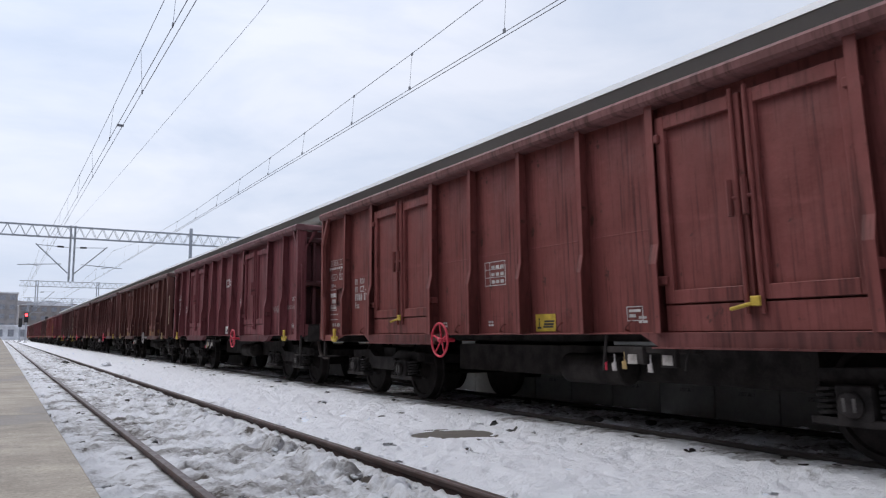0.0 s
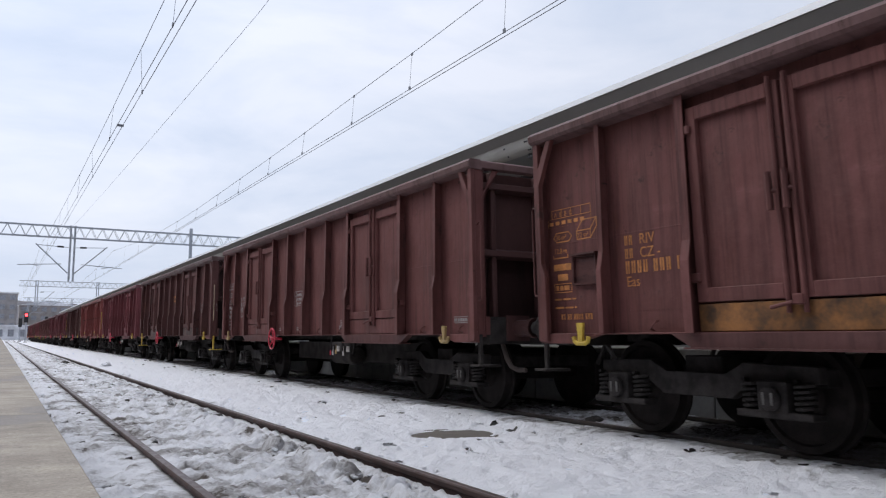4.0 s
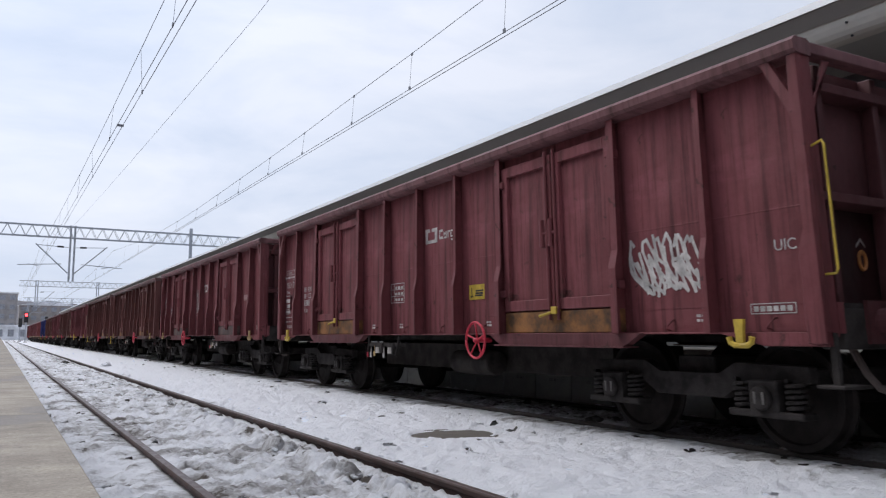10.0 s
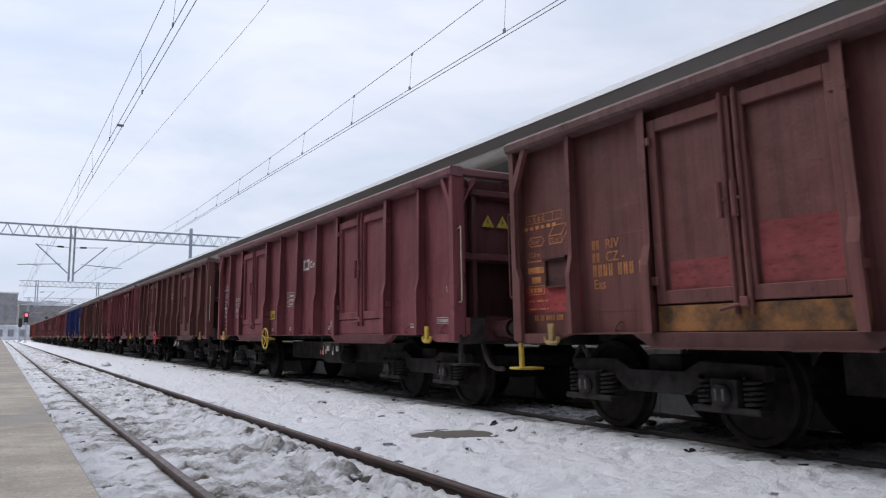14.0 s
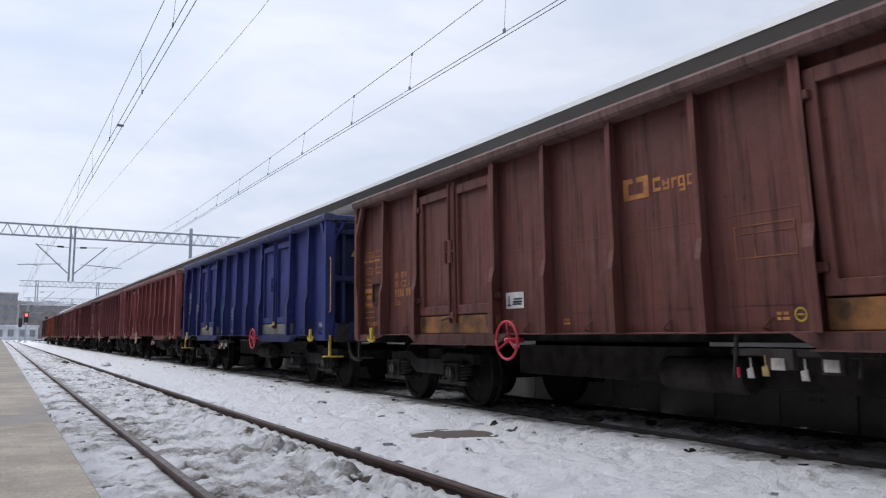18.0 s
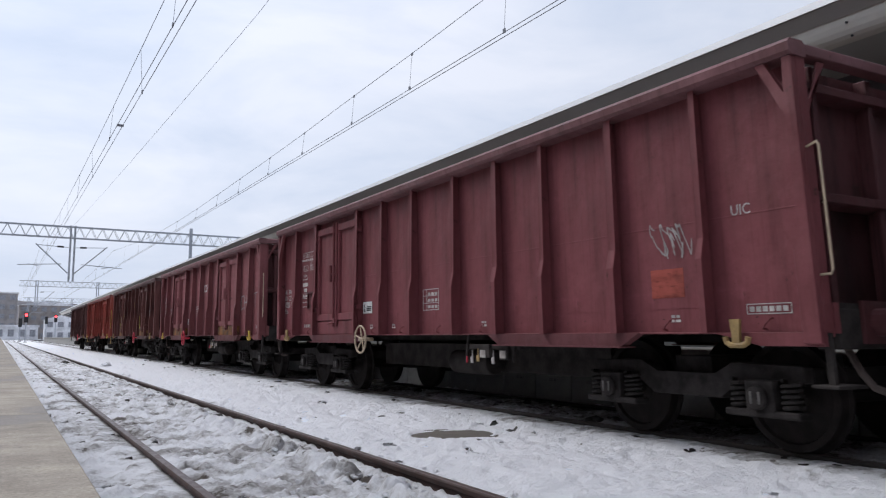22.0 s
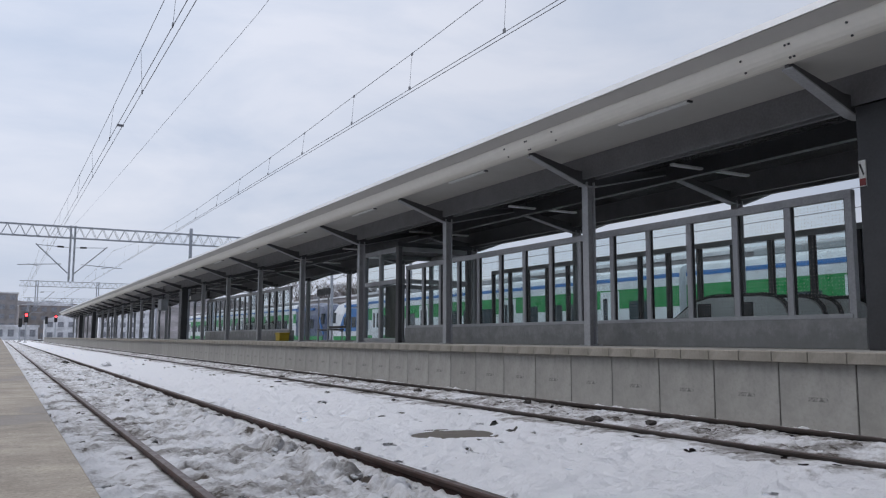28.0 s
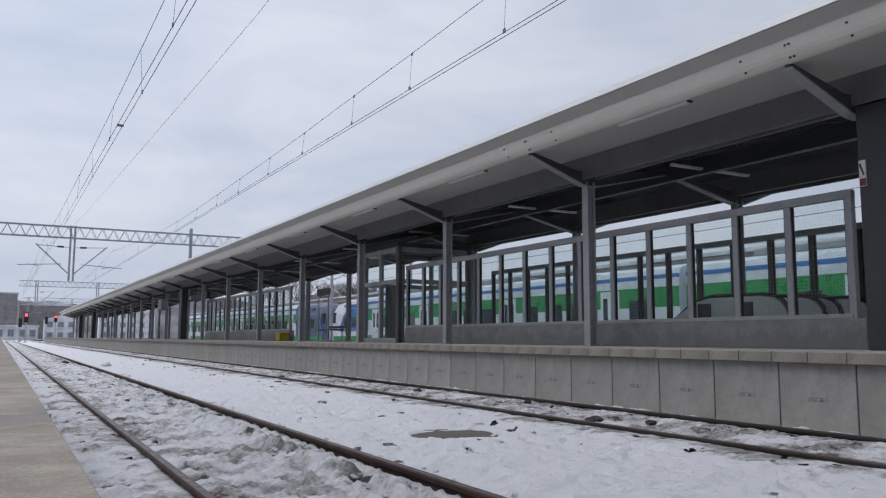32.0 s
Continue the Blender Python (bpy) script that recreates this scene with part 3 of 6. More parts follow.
part("platform_rest", box(-3.006, LEFT_X, 92.3, STRAIGHT, LEFT_Z - 0.12, LEFT_Z - 0.002), PLATFORM, left)

# ---- the island platform ----
END_Y = STRAIGHT + 6
island = thing("platform_island", "grey precast concrete platform with a pale overhanging coping", "platform", kind="structure")
part("platform_body", box(EDGE_X + 0.16, 18.2, -60, END_Y, -0.4, DECK_Z - 0.135), WALLC, island)
part("paving", box(EDGE_X + 0.42, 18.2, -60, END_Y, DECK_Z - 0.135, DECK_Z - 0.004), PAVING, island)
panel = mesh_of("wall_panel", box(EDGE_X + 0.085, EDGE_X + 0.16, 0.008, 1.012, -0.35, DECK_Z - 0.137), WALLC, 0.006)
dash = mesh_of("stamp", box(EDGE_X + 0.083, EDGE_X + 0.085, 0.36, 0.62, 0.20, 0.25), plain("grey_stamp_ink", (0.27, 0.265, 0.25), 0.9, 0, 0.6, 30), 0)
for i in range(-6, 190):
    p_ = part("wall_panel", panel, None, island, at=(0, 0.45 + 1.02 * i, 0))
    if 0 <= i < 40:
        part("stamp", dash, None, p_, "faint printed mark")
cop = mesh_of("coping_slab", box(EDGE_X, EDGE_X + 0.42, 0.003, 0.497, DECK_Z - 0.135, DECK_Z), COPING, 0.008)
for i in range(-12, 150):
    part("coping_slab", cop, None, island, at=(0, 0.1 + 0.5 * i, 0))
part("coping", box(EDGE_X, EDGE_X + 0.42, 75.1, END_Y, DECK_Z - 0.135, DECK_Z), COPING, island)
part("coping", box(EDGE_X, EDGE_X + 0.42, -60, -5.9, DECK_Z - 0.135, DECK_Z), COPING, island)

# ---- canopy ----
C0, C1 = -22.0, 150.0
canopy = thing("platform_canopy", "long grey steel platform canopy with pale eaves", "canopy", kind="structure")
MIDX = (COL_X + REAR_X) / 2


def mirrored(name, outline, material, label=""):
    part(name, prism(bmesh.new(), outline, "y", C0, C1), material, canopy, label)
    part(name, prism(bmesh.new(), [(2 * MIDX - x, z) for x, z in outline], "y", C0, C1), material, canopy, label)


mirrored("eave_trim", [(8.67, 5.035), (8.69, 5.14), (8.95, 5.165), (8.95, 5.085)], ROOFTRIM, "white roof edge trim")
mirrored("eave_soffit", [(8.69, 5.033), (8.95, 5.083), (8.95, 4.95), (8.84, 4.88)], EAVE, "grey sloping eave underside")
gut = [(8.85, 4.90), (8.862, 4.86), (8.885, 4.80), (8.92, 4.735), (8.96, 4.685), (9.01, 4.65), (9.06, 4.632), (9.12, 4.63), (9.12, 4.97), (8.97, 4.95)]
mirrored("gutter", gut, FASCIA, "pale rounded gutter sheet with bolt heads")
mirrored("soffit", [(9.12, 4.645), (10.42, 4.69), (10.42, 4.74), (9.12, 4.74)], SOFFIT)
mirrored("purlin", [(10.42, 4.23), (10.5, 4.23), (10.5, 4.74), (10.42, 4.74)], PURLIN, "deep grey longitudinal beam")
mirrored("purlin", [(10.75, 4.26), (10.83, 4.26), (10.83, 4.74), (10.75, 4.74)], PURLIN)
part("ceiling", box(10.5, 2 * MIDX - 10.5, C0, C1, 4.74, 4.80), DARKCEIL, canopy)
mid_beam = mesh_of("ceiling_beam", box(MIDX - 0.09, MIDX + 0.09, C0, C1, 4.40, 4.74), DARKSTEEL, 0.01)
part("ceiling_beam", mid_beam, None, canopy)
part("roof", box(8.95, 2 * MIDX - 8.95, C0, C1, 5.0, 5.20), ROOFGREY, canopy)

bolt = mesh_of("bolt", tube(bmesh.new(), (0, 0, 0), (-0.018, 0, -0.006), 0.016, 8), DARKSTEEL, 0)
for i in range(-1, 2):
    for dy in (-1.03, -0.21, -0.15, 0.57):
        for bxx, bz in ((8.882, 4.81), (8.985, 4.662)):
            part("bolt", bolt, None, canopy, at=(bxx, COL_Y + COL_STEP * i + dy, bz))


def column_mesh(w, d):
    """A rolled H column: two flanges and a web."""
    bm = bmesh.new()
    bx(bm, -d / 2, -d / 2 + 0.02, -w / 2, w / 2, DECK_Z - 0.01, 4.18)
    bx(bm, d / 2 - 0.02, d / 2, -w / 2, w / 2, DECK_Z - 0.01, 4.18)
    bx(bm, -d / 2 + 0.02, d / 2 - 0.02, -0.02, 0.02, DECK_Z - 0.01, 4.18)
    return bm


shaft = mesh_of("column_shaft", column_mesh(0.19, 0.2), STEEL, 0.004)
foot = mesh_of("base_plate", box(-0.17, 0.17, -0.17, 0.17, DECK_Z - 0.004, DECK_Z + 0.02), STEEL, 0.004)


def arm(sgn, reach, web):
    """A slim rafter arm that rises from the column head: a dark web, or its pale bottom flange."""
    bm = bmesh.new()
    if web:
        prism(bm, [(0.0, 4.10), (sgn * 0.2, 4.12), (sgn * reach, 4.585), (sgn * reach, 4.675), (sgn * 0.34, 4.40), (0.0, 4.40)], "y", -0.035, 0.035)
    else:
        prism(bm, [(0.0, 4.075), (sgn * 0.2, 4.095), (sgn * reach, 4.56), (sgn * reach, 4.585), (sgn * 0.2, 4.12), (0.0, 4.10)], "y", -0.085, 0.085)
    return bm


ARMS = []
for sgn_a, reach_a in ((-1, 1.50), (1, 2.25)):
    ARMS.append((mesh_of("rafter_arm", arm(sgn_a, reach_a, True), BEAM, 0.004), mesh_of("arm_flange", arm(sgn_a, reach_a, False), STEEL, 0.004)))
dark_cols = (0, 8)
for i in range(-4, 24):
    y = COL_Y + COL_STEP * i
    for cx, out in ((COL_X, False), (REAR_X, True)):
        if not out and i in dark_cols:
            big = thing("canopy_pillar", "broad dark charcoal canopy pillar on the platform", "pillar", (cx, y, 0), "canopy columns")
            part("shaft", box(-0.2, 0.2, -0.7 if i == 0 else -0.45, -0.1 if i == 0 else 0.4, DECK_Z - 0.004, 4.2), DARKSTEEL, big, bevel=0.012)
            if i == 0:
                sgn_ = part("notice", box(-0.225, -0.2, -0.22, -0.12, 3.05, 3.42), PAPER, big, "small white notice with a dark red foot", bevel=0.003)
                part("notice_foot", box(-0.229, -0.225, -0.215, -0.125, 3.06, 3.16), plain("dark_red_print", (0.2, 0.03, 0.03)), sgn_)
                part("notice_mark", prism(bmesh.new(), [(-0.20, 3.22), (-0.15, 3.38), (-0.13, 3.36), (-0.18, 3.20)], "x", -0.2285, -0.225), BLACK, sgn_)
        else:
            big = thing("canopy_column", "slim grey steel canopy column on the platform", "column", (cx, y, 0), "canopy columns")
            part("column_shaft", shaft, None, big)
            part("base_plate", foot, None, big)
        flip = Matrix.Rotation(math.pi, 4, "Z") if out else None
        for web_m, flange_m in ARMS:
            w_ = part("rafter_arm", web_m, None, big, at=flip)
            part("arm_flange", flange_m, None, w_)

# strip lamps under the canopy, unlit by day
body_m = mesh_of("lamp_body", box(-0.05, 0.05, -0.8, 0.8, 0, 0.05), TUBE, 0.012)
cap_m = mesh_of("lamp_end_cap", box(-0.05, 0.05, 0.8, 0.84, 0, 0.05), DARKSTEEL, 0.004)
body_x = mesh_of("lamp_body", box(-1.15, 1.15, -0.06, 0.06, 0, 0.05), TUBE, 0.012)
stem_x = mesh_of("lamp_stem", box(-0.015, 0.015, -0.015, 0.015, 0.05, 0.26), DARKSTEEL, 0)
for i in range(-2, 22):
    y = COL_Y + COL_STEP * (i + 0.45)
    lamp = thing("strip_lamp", "slim unlit strip lamp under the pale soffit", "lamp", (9.25, y, 4.62), "strip lamps")
    part("lamp_body", body_m, None, lamp)
    part("lamp_end_cap", cap_m, None, lamp, at=Matrix.Rotation(math.pi, 4, "Z"))
    lamp = thing("strip_lamp", "slim unlit strip lamp hung across the dark ceiling", "lamp", (MIDX + 0.2, y + 2.2, 4.48), "strip lamps")
    part("lamp_body", body_x, None, lamp)
    part("lamp_stem", stem_x, None, lamp, at=(-0.58, 0, 0))
    part("lamp_stem", stem_x, None, lamp, at=(0.58, 0, 0))

# ---- glass screens on low parapets ----
POST_M = mesh_of("screen_post", box(-0.05, 0.05, -0.06, 0.06, 1.25, 3.18), STEEL, 0.006)


def glass_screen(x, y0, y1, step, top=3.22, low=1.25, label="glass wind screen in a grey steel frame on a concrete parapet", dark=False, dots=False):
    frame_mat = BEAM if dark else STEEL
    ob = thing("wind_screen", label, "screen", (x, 0, 0), "wind screens")
    part("parapet", box(-0.11, 0.11, y0 - (0.0 if dark else 0.24), y1, DECK_Z - 0.004, low), PARAPET, ob, "stained grey concrete parapet", bevel=0.008)
    part("bottom_rail", box(-0.06, 0.06, y0, y1, low, low + 0.07), frame_mat, ob, bevel=0.005)
    part("top_rail", box(-0.055, 0.055, y0 - 0.06, y1 + 0.06, top - 0.13, top), STEEL, ob, bevel=0.005)
    n = max(1, round((y1 - y0) / step))
    d = (y1 - y0) / n
    pm = POST_M if not dark else mesh_of("screen_post", box(-0.05, 0.05, -0.06, 0.06, 1.25, top - 0.13), frame_mat, 0.006)
    pane = mesh_of("pane", box(-0.006, 0.006, 0.06, d - 0.06, low + 0.07, top - 0.13), GLASS, 0)
    bead = mesh_of("glazing_bead", box(-0.02, 0.02, 0, 0.025, low + 0.07, top - 0.13), BLACK, 0)
    for i in range(n + 1):
        part("screen_post", pm, None, ob, at=(0, y0 + i * d, 0))
        if i < n:
            p = part("pane", pane, None, ob, at=(0, y0 + i * d, 0))
            p.visible_shadow = False
            for yb in (0.06, d - 0.085):
                part("glazing_bead", bead, None, p, "black glazing seal", at=(0, yb, 0))
            if dots and i < 12:
                dm = bmesh.new()
                for r in range(30):
                    for c in range(15):
                        if random.random() < 0.85:
                            yy, zz = 0.11 + c * (d - 0.22) / 14, low + 0.12 + r * (top - low - 0.31) / 29
                            q = [dm.verts.new(v) for v in ((-0.008, yy - 0.006, zz - 0.009), (-0.008, yy + 0.006, zz - 0.009), (-0.008, yy + 0.006, zz + 0.009), (-0.008, yy - 0.006, zz + 0.009))]
                            dm.faces.new(q)
                tagged(part("bird_mark", dm, GREYMARK, p, "rows of small pale bird-safety dashes"), kind="stuff")
    return ob


glass_screen(SCREEN_X, 7.40, 22.5, 1.08, dots=True)
glass_screen(SCREEN_X, 34.2, 50.5, 1.08)
glass_screen(14.7, 8.46, 22.74, 1.02, top=3.22, label="rear wind screen with dark posts behind the stairwell", dark=True)

# escalators that come up behind the screen


def escalator(x, y):
    ob = thing("escalator", "pale steel escalator head with black rubber handrails", "escalator", (x, y, 0), "escalators")
    arc = [(0.06, 1.02), (0.0, 1.18), (0.0, 1.36), (0.05, 1.52), (0.16, 1.64), (0.32, 1.71), (0.55, 1.74), (1.75, 1.75), (2.2, 1.66), (3.4, 0.92)]
    for sx in (-0.5, 0.5):
        bal = prism(bmesh.new(), [(0.10, DECK_Z - 0.004), *((u + 0.03, z - 0.02) for u, z in arc), (3.4, DECK_Z - 0.004)], "x", sx - 0.05, sx + 0.05)
        b = part("balustrade", bal, TUBE, ob, bevel=0.008)
        part("handrail", pipe([(sx, u, z + 0.01) for u, z in arc], 0.04, 8), BLACK, b, "black rubber handrail")
        for u in (0.75, 1.75):
            part("vent_grille", box(sx - 0.058, sx - 0.05, u, u + 0.34, 1.06, 1.62), DARKSTEEL, b, "dark perforated grille")
    part("comb_plate", box(-0.44, 0.44, 0.2, 1.8, DECK_Z - 0.004, DECK_Z + 0.03), BARE, ob)


escalator(12.75, 9.25)
escalator(14.0, 9.1)
escalator(12.55, 42.0)

# lift cabin with glass walls
lift = thing("lift_shaft", "glazed lift shaft in dark grey steel framing on the platform", "lift", (SCREEN_X - 0.2, 0, 0))
Y0, YM, Y1 = 22.76, 24.11, 25.4
for yy in (Y0, YM, Y1):
    w = 0.10 if yy == Y0 else 0.06
    for xx in (0.0, 2.6):
        part("corner_post", box(xx - 0.07, xx + 0.07, yy - w, yy + w, DECK_Z - 0.004, 3.86), BEAM if yy == Y0 else STEEL, lift, bevel=0.008)
for zz in (DECK_Z + 0.0, 2.68, 3.72):
    for xx in (0.0, 2.6):
        part("cross_rail", box(xx - 0.06, xx + 0.06, Y0 + 0.1, Y1 - 0.05, zz, zz + 0.14), STEEL, lift, bevel=0.006)
    for yy in (Y0, Y1):
        part("cross_rail", box(0.07, 2.53, yy - 0.06, yy + 0.06, zz, zz + 0.14), STEEL, lift, bevel=0.006)
for ya, yb in ((Y0 + 0.14, YM - 0.06), (YM + 0.06, Y1 - 0.06)):
    for za, zb in ((DECK_Z + 0.14, 2.68), (2.82, 3.72)):
        for xx in (0.0, 2.6):
            part("pane", box(xx - 0.008, xx + 0.008, ya, yb, za, zb), GLASS, lift).visible_shadow = False
part("lift_roof", box(-0.1, 2.7, Y0 - 0.12, Y1 + 0.1, 3.87, 4.0), DARKSTEEL, lift, bevel=0.01)
# added dark panel that gives the pane the dimness of the interior
part("lift_door", box(0.12, 0.18, Y0 + 0.16, YM - 0.07, DECK_Z + 0.15, 2.64), WOOD, lift, "dark panel standing in for the dim lift interior", bevel=0.01)

# bench, sign and grit box beyond the lift
bench = thing("bench", "dark slatted platform bench with steel legs", "bench", (11.2, 29.1, DECK_Z))
for i in range(4):
    part("slat", box(-0.22 + i * 0.12, -0.12 + i * 0.12, -0.9, 0.9, 0.43, 0.47), WOOD, bench, bevel=0.008)
for i in range(1):
    part("slat", box(0.27, 0.31, -0.9, 0.9, 0.50, 0.60), WOOD, bench, bevel=0.008)
for sy in (-0.75, 0.75):
    part("leg", pipe([(-0.2, sy, -0.004), (-0.2, sy, 0.43), (0.26, sy, 0.43), (0.30, sy, 0.62)], 0.025), STEEL, bench)
    part("leg", pipe([(0.22, sy, -0.004), (0.22, sy, 0.43)], 0.025), STEEL, bench)
board = thing("platform_sign", "dark platform name board on two slim posts", "sign", (11.0, 29.2, DECK_Z))
part("panel", box(-0.03, 0.03, -0.6, 0.75, 1.80, 2.06), DARKSTEEL, board, bevel=0.006)
for sy in (-0.45, 0.6):
    part("post", tube(bmesh.new(), (0, sy, -0.004), (0, sy, 1.76), 0.03), STEEL, board)
grit = thing("grit_box", "yellow plastic grit box beside the glass screen", "box", (10.95, 34.2, DECK_Z))
part("bin", prism(bmesh.new(), [(-0.26, -0.004), (0.26, -0.004), (0.32, 0.30), (-0.32, 0.30)], "x", -0.22, 0.22), YBOX, grit, bevel=0.02)
part("lid", prism(bmesh.new(), [(-0.35, 0.30), (0.35, 0.30), (0.31, 0.36), (-0.31, 0.36)], "x", -0.25, 0.25), YBOX, grit, bevel=0.02)
info = thing("departure_board", "dark hanging departure board with a pale mark", "board", (10.9, 51.8, 3.27))
part("casing", box(-0.08, 0.08, -3.2, 2.2, 0.0, 0.44), BLACK, info, bevel=0.02)
part("hanger", tube(bmesh.new(), (0, -2.5, 0.42), (0, -2.5, 1.45), 0.03), DARKSTEEL, info)
part("hanger", tube(bmesh.new(), (0, 0.5, 0.42), (0, 0.5, 1.45), 0.03), DARKSTEEL, info)
part("mark", box(-0.085, -0.08, 1.5, 1.95, 0.1, 0.35), PAPER, info)
lsp = thing("hanging_speaker_box", "grey square box hung under the canopy", "box", (10.4, 61.0, 2.9))
part("casing", box(-0.25, 0.25, -0.7, 0.7, 0, 0.8), ROOFGREY, lsp, bevel=0.02)
part("hanger", tube(bmesh.new(), (0, 0, 0.78), (0, 0, 1.82), 0.03), DARKSTEEL, lsp)
for yy in (112.0, 131.0):
    pp = thing("canopy_pillar", "broad dark charcoal canopy pillar on the platform", "pillar", (COL_X, yy, 0), "canopy columns")
    part("shaft", box(-0.25, 0.25, -0.3, 0.3, DECK_Z - 0.004, 4.68), DARKSTEEL, pp, bevel=0.012)

# ---- freight wagons ----
HALF = 6.35
FRONT = 6.505
POSTS = [-5.298, -4.181, -3.163, -2.145, -1.101, 0.0, 1.101, 2.145, 3.163, 4.181, 5.298]
POSTS_B = [-5.30, -4.19, -3.05, -2.10, -1.085, 0.13, 1.18, 2.18, 3.163, 4.15, 5.29]
DOOR_C = 3.163
SIDE, RIB = -1.37, -1.522
TOP = 3.205


def rib_mesh(width):
    """A pressed side post, deeper towards the floor."""
    face = [(RIB - 0.03, 0.98), (RIB - 0.03, 1.60), (RIB + 0.015, 1.78), (RIB + 0.03, TOP - 0.125)]
    h = width / 2
    bm = prism(bmesh.new(), [(SIDE, 0.98), *((x + 0.008, z) for x, z in face), (SIDE, TOP - 0.125)], "y", h - 0.014, h)
    prism(bm, [*face, *((x + 0.012, z) for x, z in face[::-1])], "y", -h, h)
    return mesh_of("side_post", bm, PAINT, 0.003)


RIB_M = rib_mesh(0.07)
RIB_WIDE = rib_mesh(0.10)


def leaf_mesh(w):
    """A door leaf: a raised frame round a sunk sheet."""
    bm = bmesh.new()
    x0, x1 = SIDE - 0.035, SIDE - 0.085
    lo, hi, f = 1.24, 2.95, 0.11
    bx(bm, SIDE, x0, 0, w, lo, hi)
    bx(bm, x0, x1, 0, f, lo, hi)
    bx(bm, x0, x1, w - f, w, lo, hi)
    bx(bm, x0, x1, f, w - f, lo, lo + f * 1.1)
    bx(bm, x0, x1, f, w - f, hi - f * 1.1, hi)
    return mesh_of("door_leaf", bm, PAINT, 0.006)


LEAF_W = 0.965
LEAF_M = leaf_mesh(LEAF_W)
LOCK_M = mesh_of("lock_bar", tube(tube(tube(bmesh.new(), (SIDE - 0.10, 0, 1.13), (SIDE - 0.10, 0, 2.99), 0.02), (SIDE - 0.13, 0.055, 1.92), (SIDE - 0.13, 0.055, 2.22), 0.028), (SIDE - 0.10, 0, 2.07), (SIDE - 0.13, 0.055, 2.07), 0.02), PAINT, 0)
HINGE_M = mesh_of("hinge", box(SIDE - 0.12, SIDE - 0.03, -0.05, 0.07, -0.04, 0.04), PAINT, 0.01)
_l = bmesh.new()
tube(_l, (SIDE - 0.13, 0.06, 1.21), (SIDE - 0.16, 0.24, 1.17), 0.017)
bx(_l, SIDE - 0.14, SIDE - 0.06, -0.03, 0.06, 1.19, 1.27)
LEVER_M = mesh_of("door_lever", _l, PAINT, 0.006)
_t = bmesh.new()
prism(_t, [(-1.30, 0.985), (-1.06, 0.86), (1.06, 0.86), (1.30, 0.985)], "x", SIDE - 0.12, SIDE - 0.03)
bx(_t, SIDE - 0.17, SIDE + 0.03, -1.10, 1.10, 0.846, 0.862)
SILLDROP_M = mesh_of("door_sill", _t, PAINT, 0)
UNDERDOOR_M = mesh_of("door_threshold", box(SIDE - 0.075, SIDE, -0.985, 0.985, 0.995, 1.225), PAINT, 0.006)


def panel_mesh(w):
    """Side sheet of one bay, with a welded seam."""
    bm = box(SIDE, SIDE + 0.012, 0, w, 0.99, TOP - 0.135)
    bx(bm, SIDE - 0.004, SIDE, 0, w, 1.20, 1.215)
    prism(bm, [(SIDE, 1.94), (SIDE - 0.002, 1.942), (SIDE - 0.002, 1.952), (SIDE, 1.954)], "y", 0, w)
    return mesh_of("side_panel", bm, PAINT, 0)


PANELS = {}
BAYS = {}
for build, posts in ((False, POSTS), (True, POSTS_B)):
    edges = [-HALF + 0.035, *posts, HALF - 0.035]
    BAYS[build] = []
    for a, b in zip(edges, edges[1:]):
        w = round(b - a, 3)
        PANELS.setdefault(w, panel_mesh(w))
        BAYS[build].append((a, b, PANELS[w]))
_s = bmesh.new()
bx(_s, SIDE - 0.09, SIDE + 0.06, -HALF + 1.0, HALF - 1.0, 0.975, 0.99)
bx(_s, SIDE + 0.02, SIDE + 0.09, -HALF, HALF, 0.975, 1.20)
SOLE_M = mesh_of("sole_bar", _s, PAINT, 0.004)
_c = bmesh.new()
prism(_c, [(-1.37, TOP - 0.135), (-1.53, TOP - 0.125), (-1.56, TOP - 0.10), (-1.57, TOP - 0.035), (-1.54, TOP), (-1.40, TOP), (-1.37, TOP - 0.025)], "y", -HALF - 0.02, HALF + 0.02)
CANT_M = mesh_of("top_rail", _c, PAINT, 0.0)


END_M = mesh_of("end_wall", box(-1.35, 1.35, 0.24, 0.26, 2.0, TOP - 0.11), PAINT, 0)
ENDLOW_M = mesh_of("lower_end_sheet", box(-1.35, 1.35, 0.25, 0.27, 1.0, 2.0), PAINT, 0)
ENDTOP_M = mesh_of("end_top_rail", prism(bmesh.new(), [(-0.02, TOP - 0.11), (-0.02, TOP - 0.025), (0.02, TOP), (0.12, TOP), (0.12, TOP - 0.11)], "x", -1.38, 1.38), PAINT, 0.006)
ENDBAR_M = mesh_of("end_stiffener", prism(bmesh.new(), [(0.24, -0.07), (0.08, -0.04), (0.08, 0.03), (0.24, 0.07)], "x", -1.34, 1.34), PAINT, 0.004)
ENDPOST_M = mesh_of("end_post", box(-0.035, 0.035, 0.12, 0.24, 1.0, TOP - 0.12), PAINT, 0.008)
ENDSILL_M = mesh_of("headstock", box(-1.30, 1.30, 0.0, 0.2, 0.86, 1.16), UNDER, 0.01)
_g = bmesh.new()
TC = TOP - 0.125
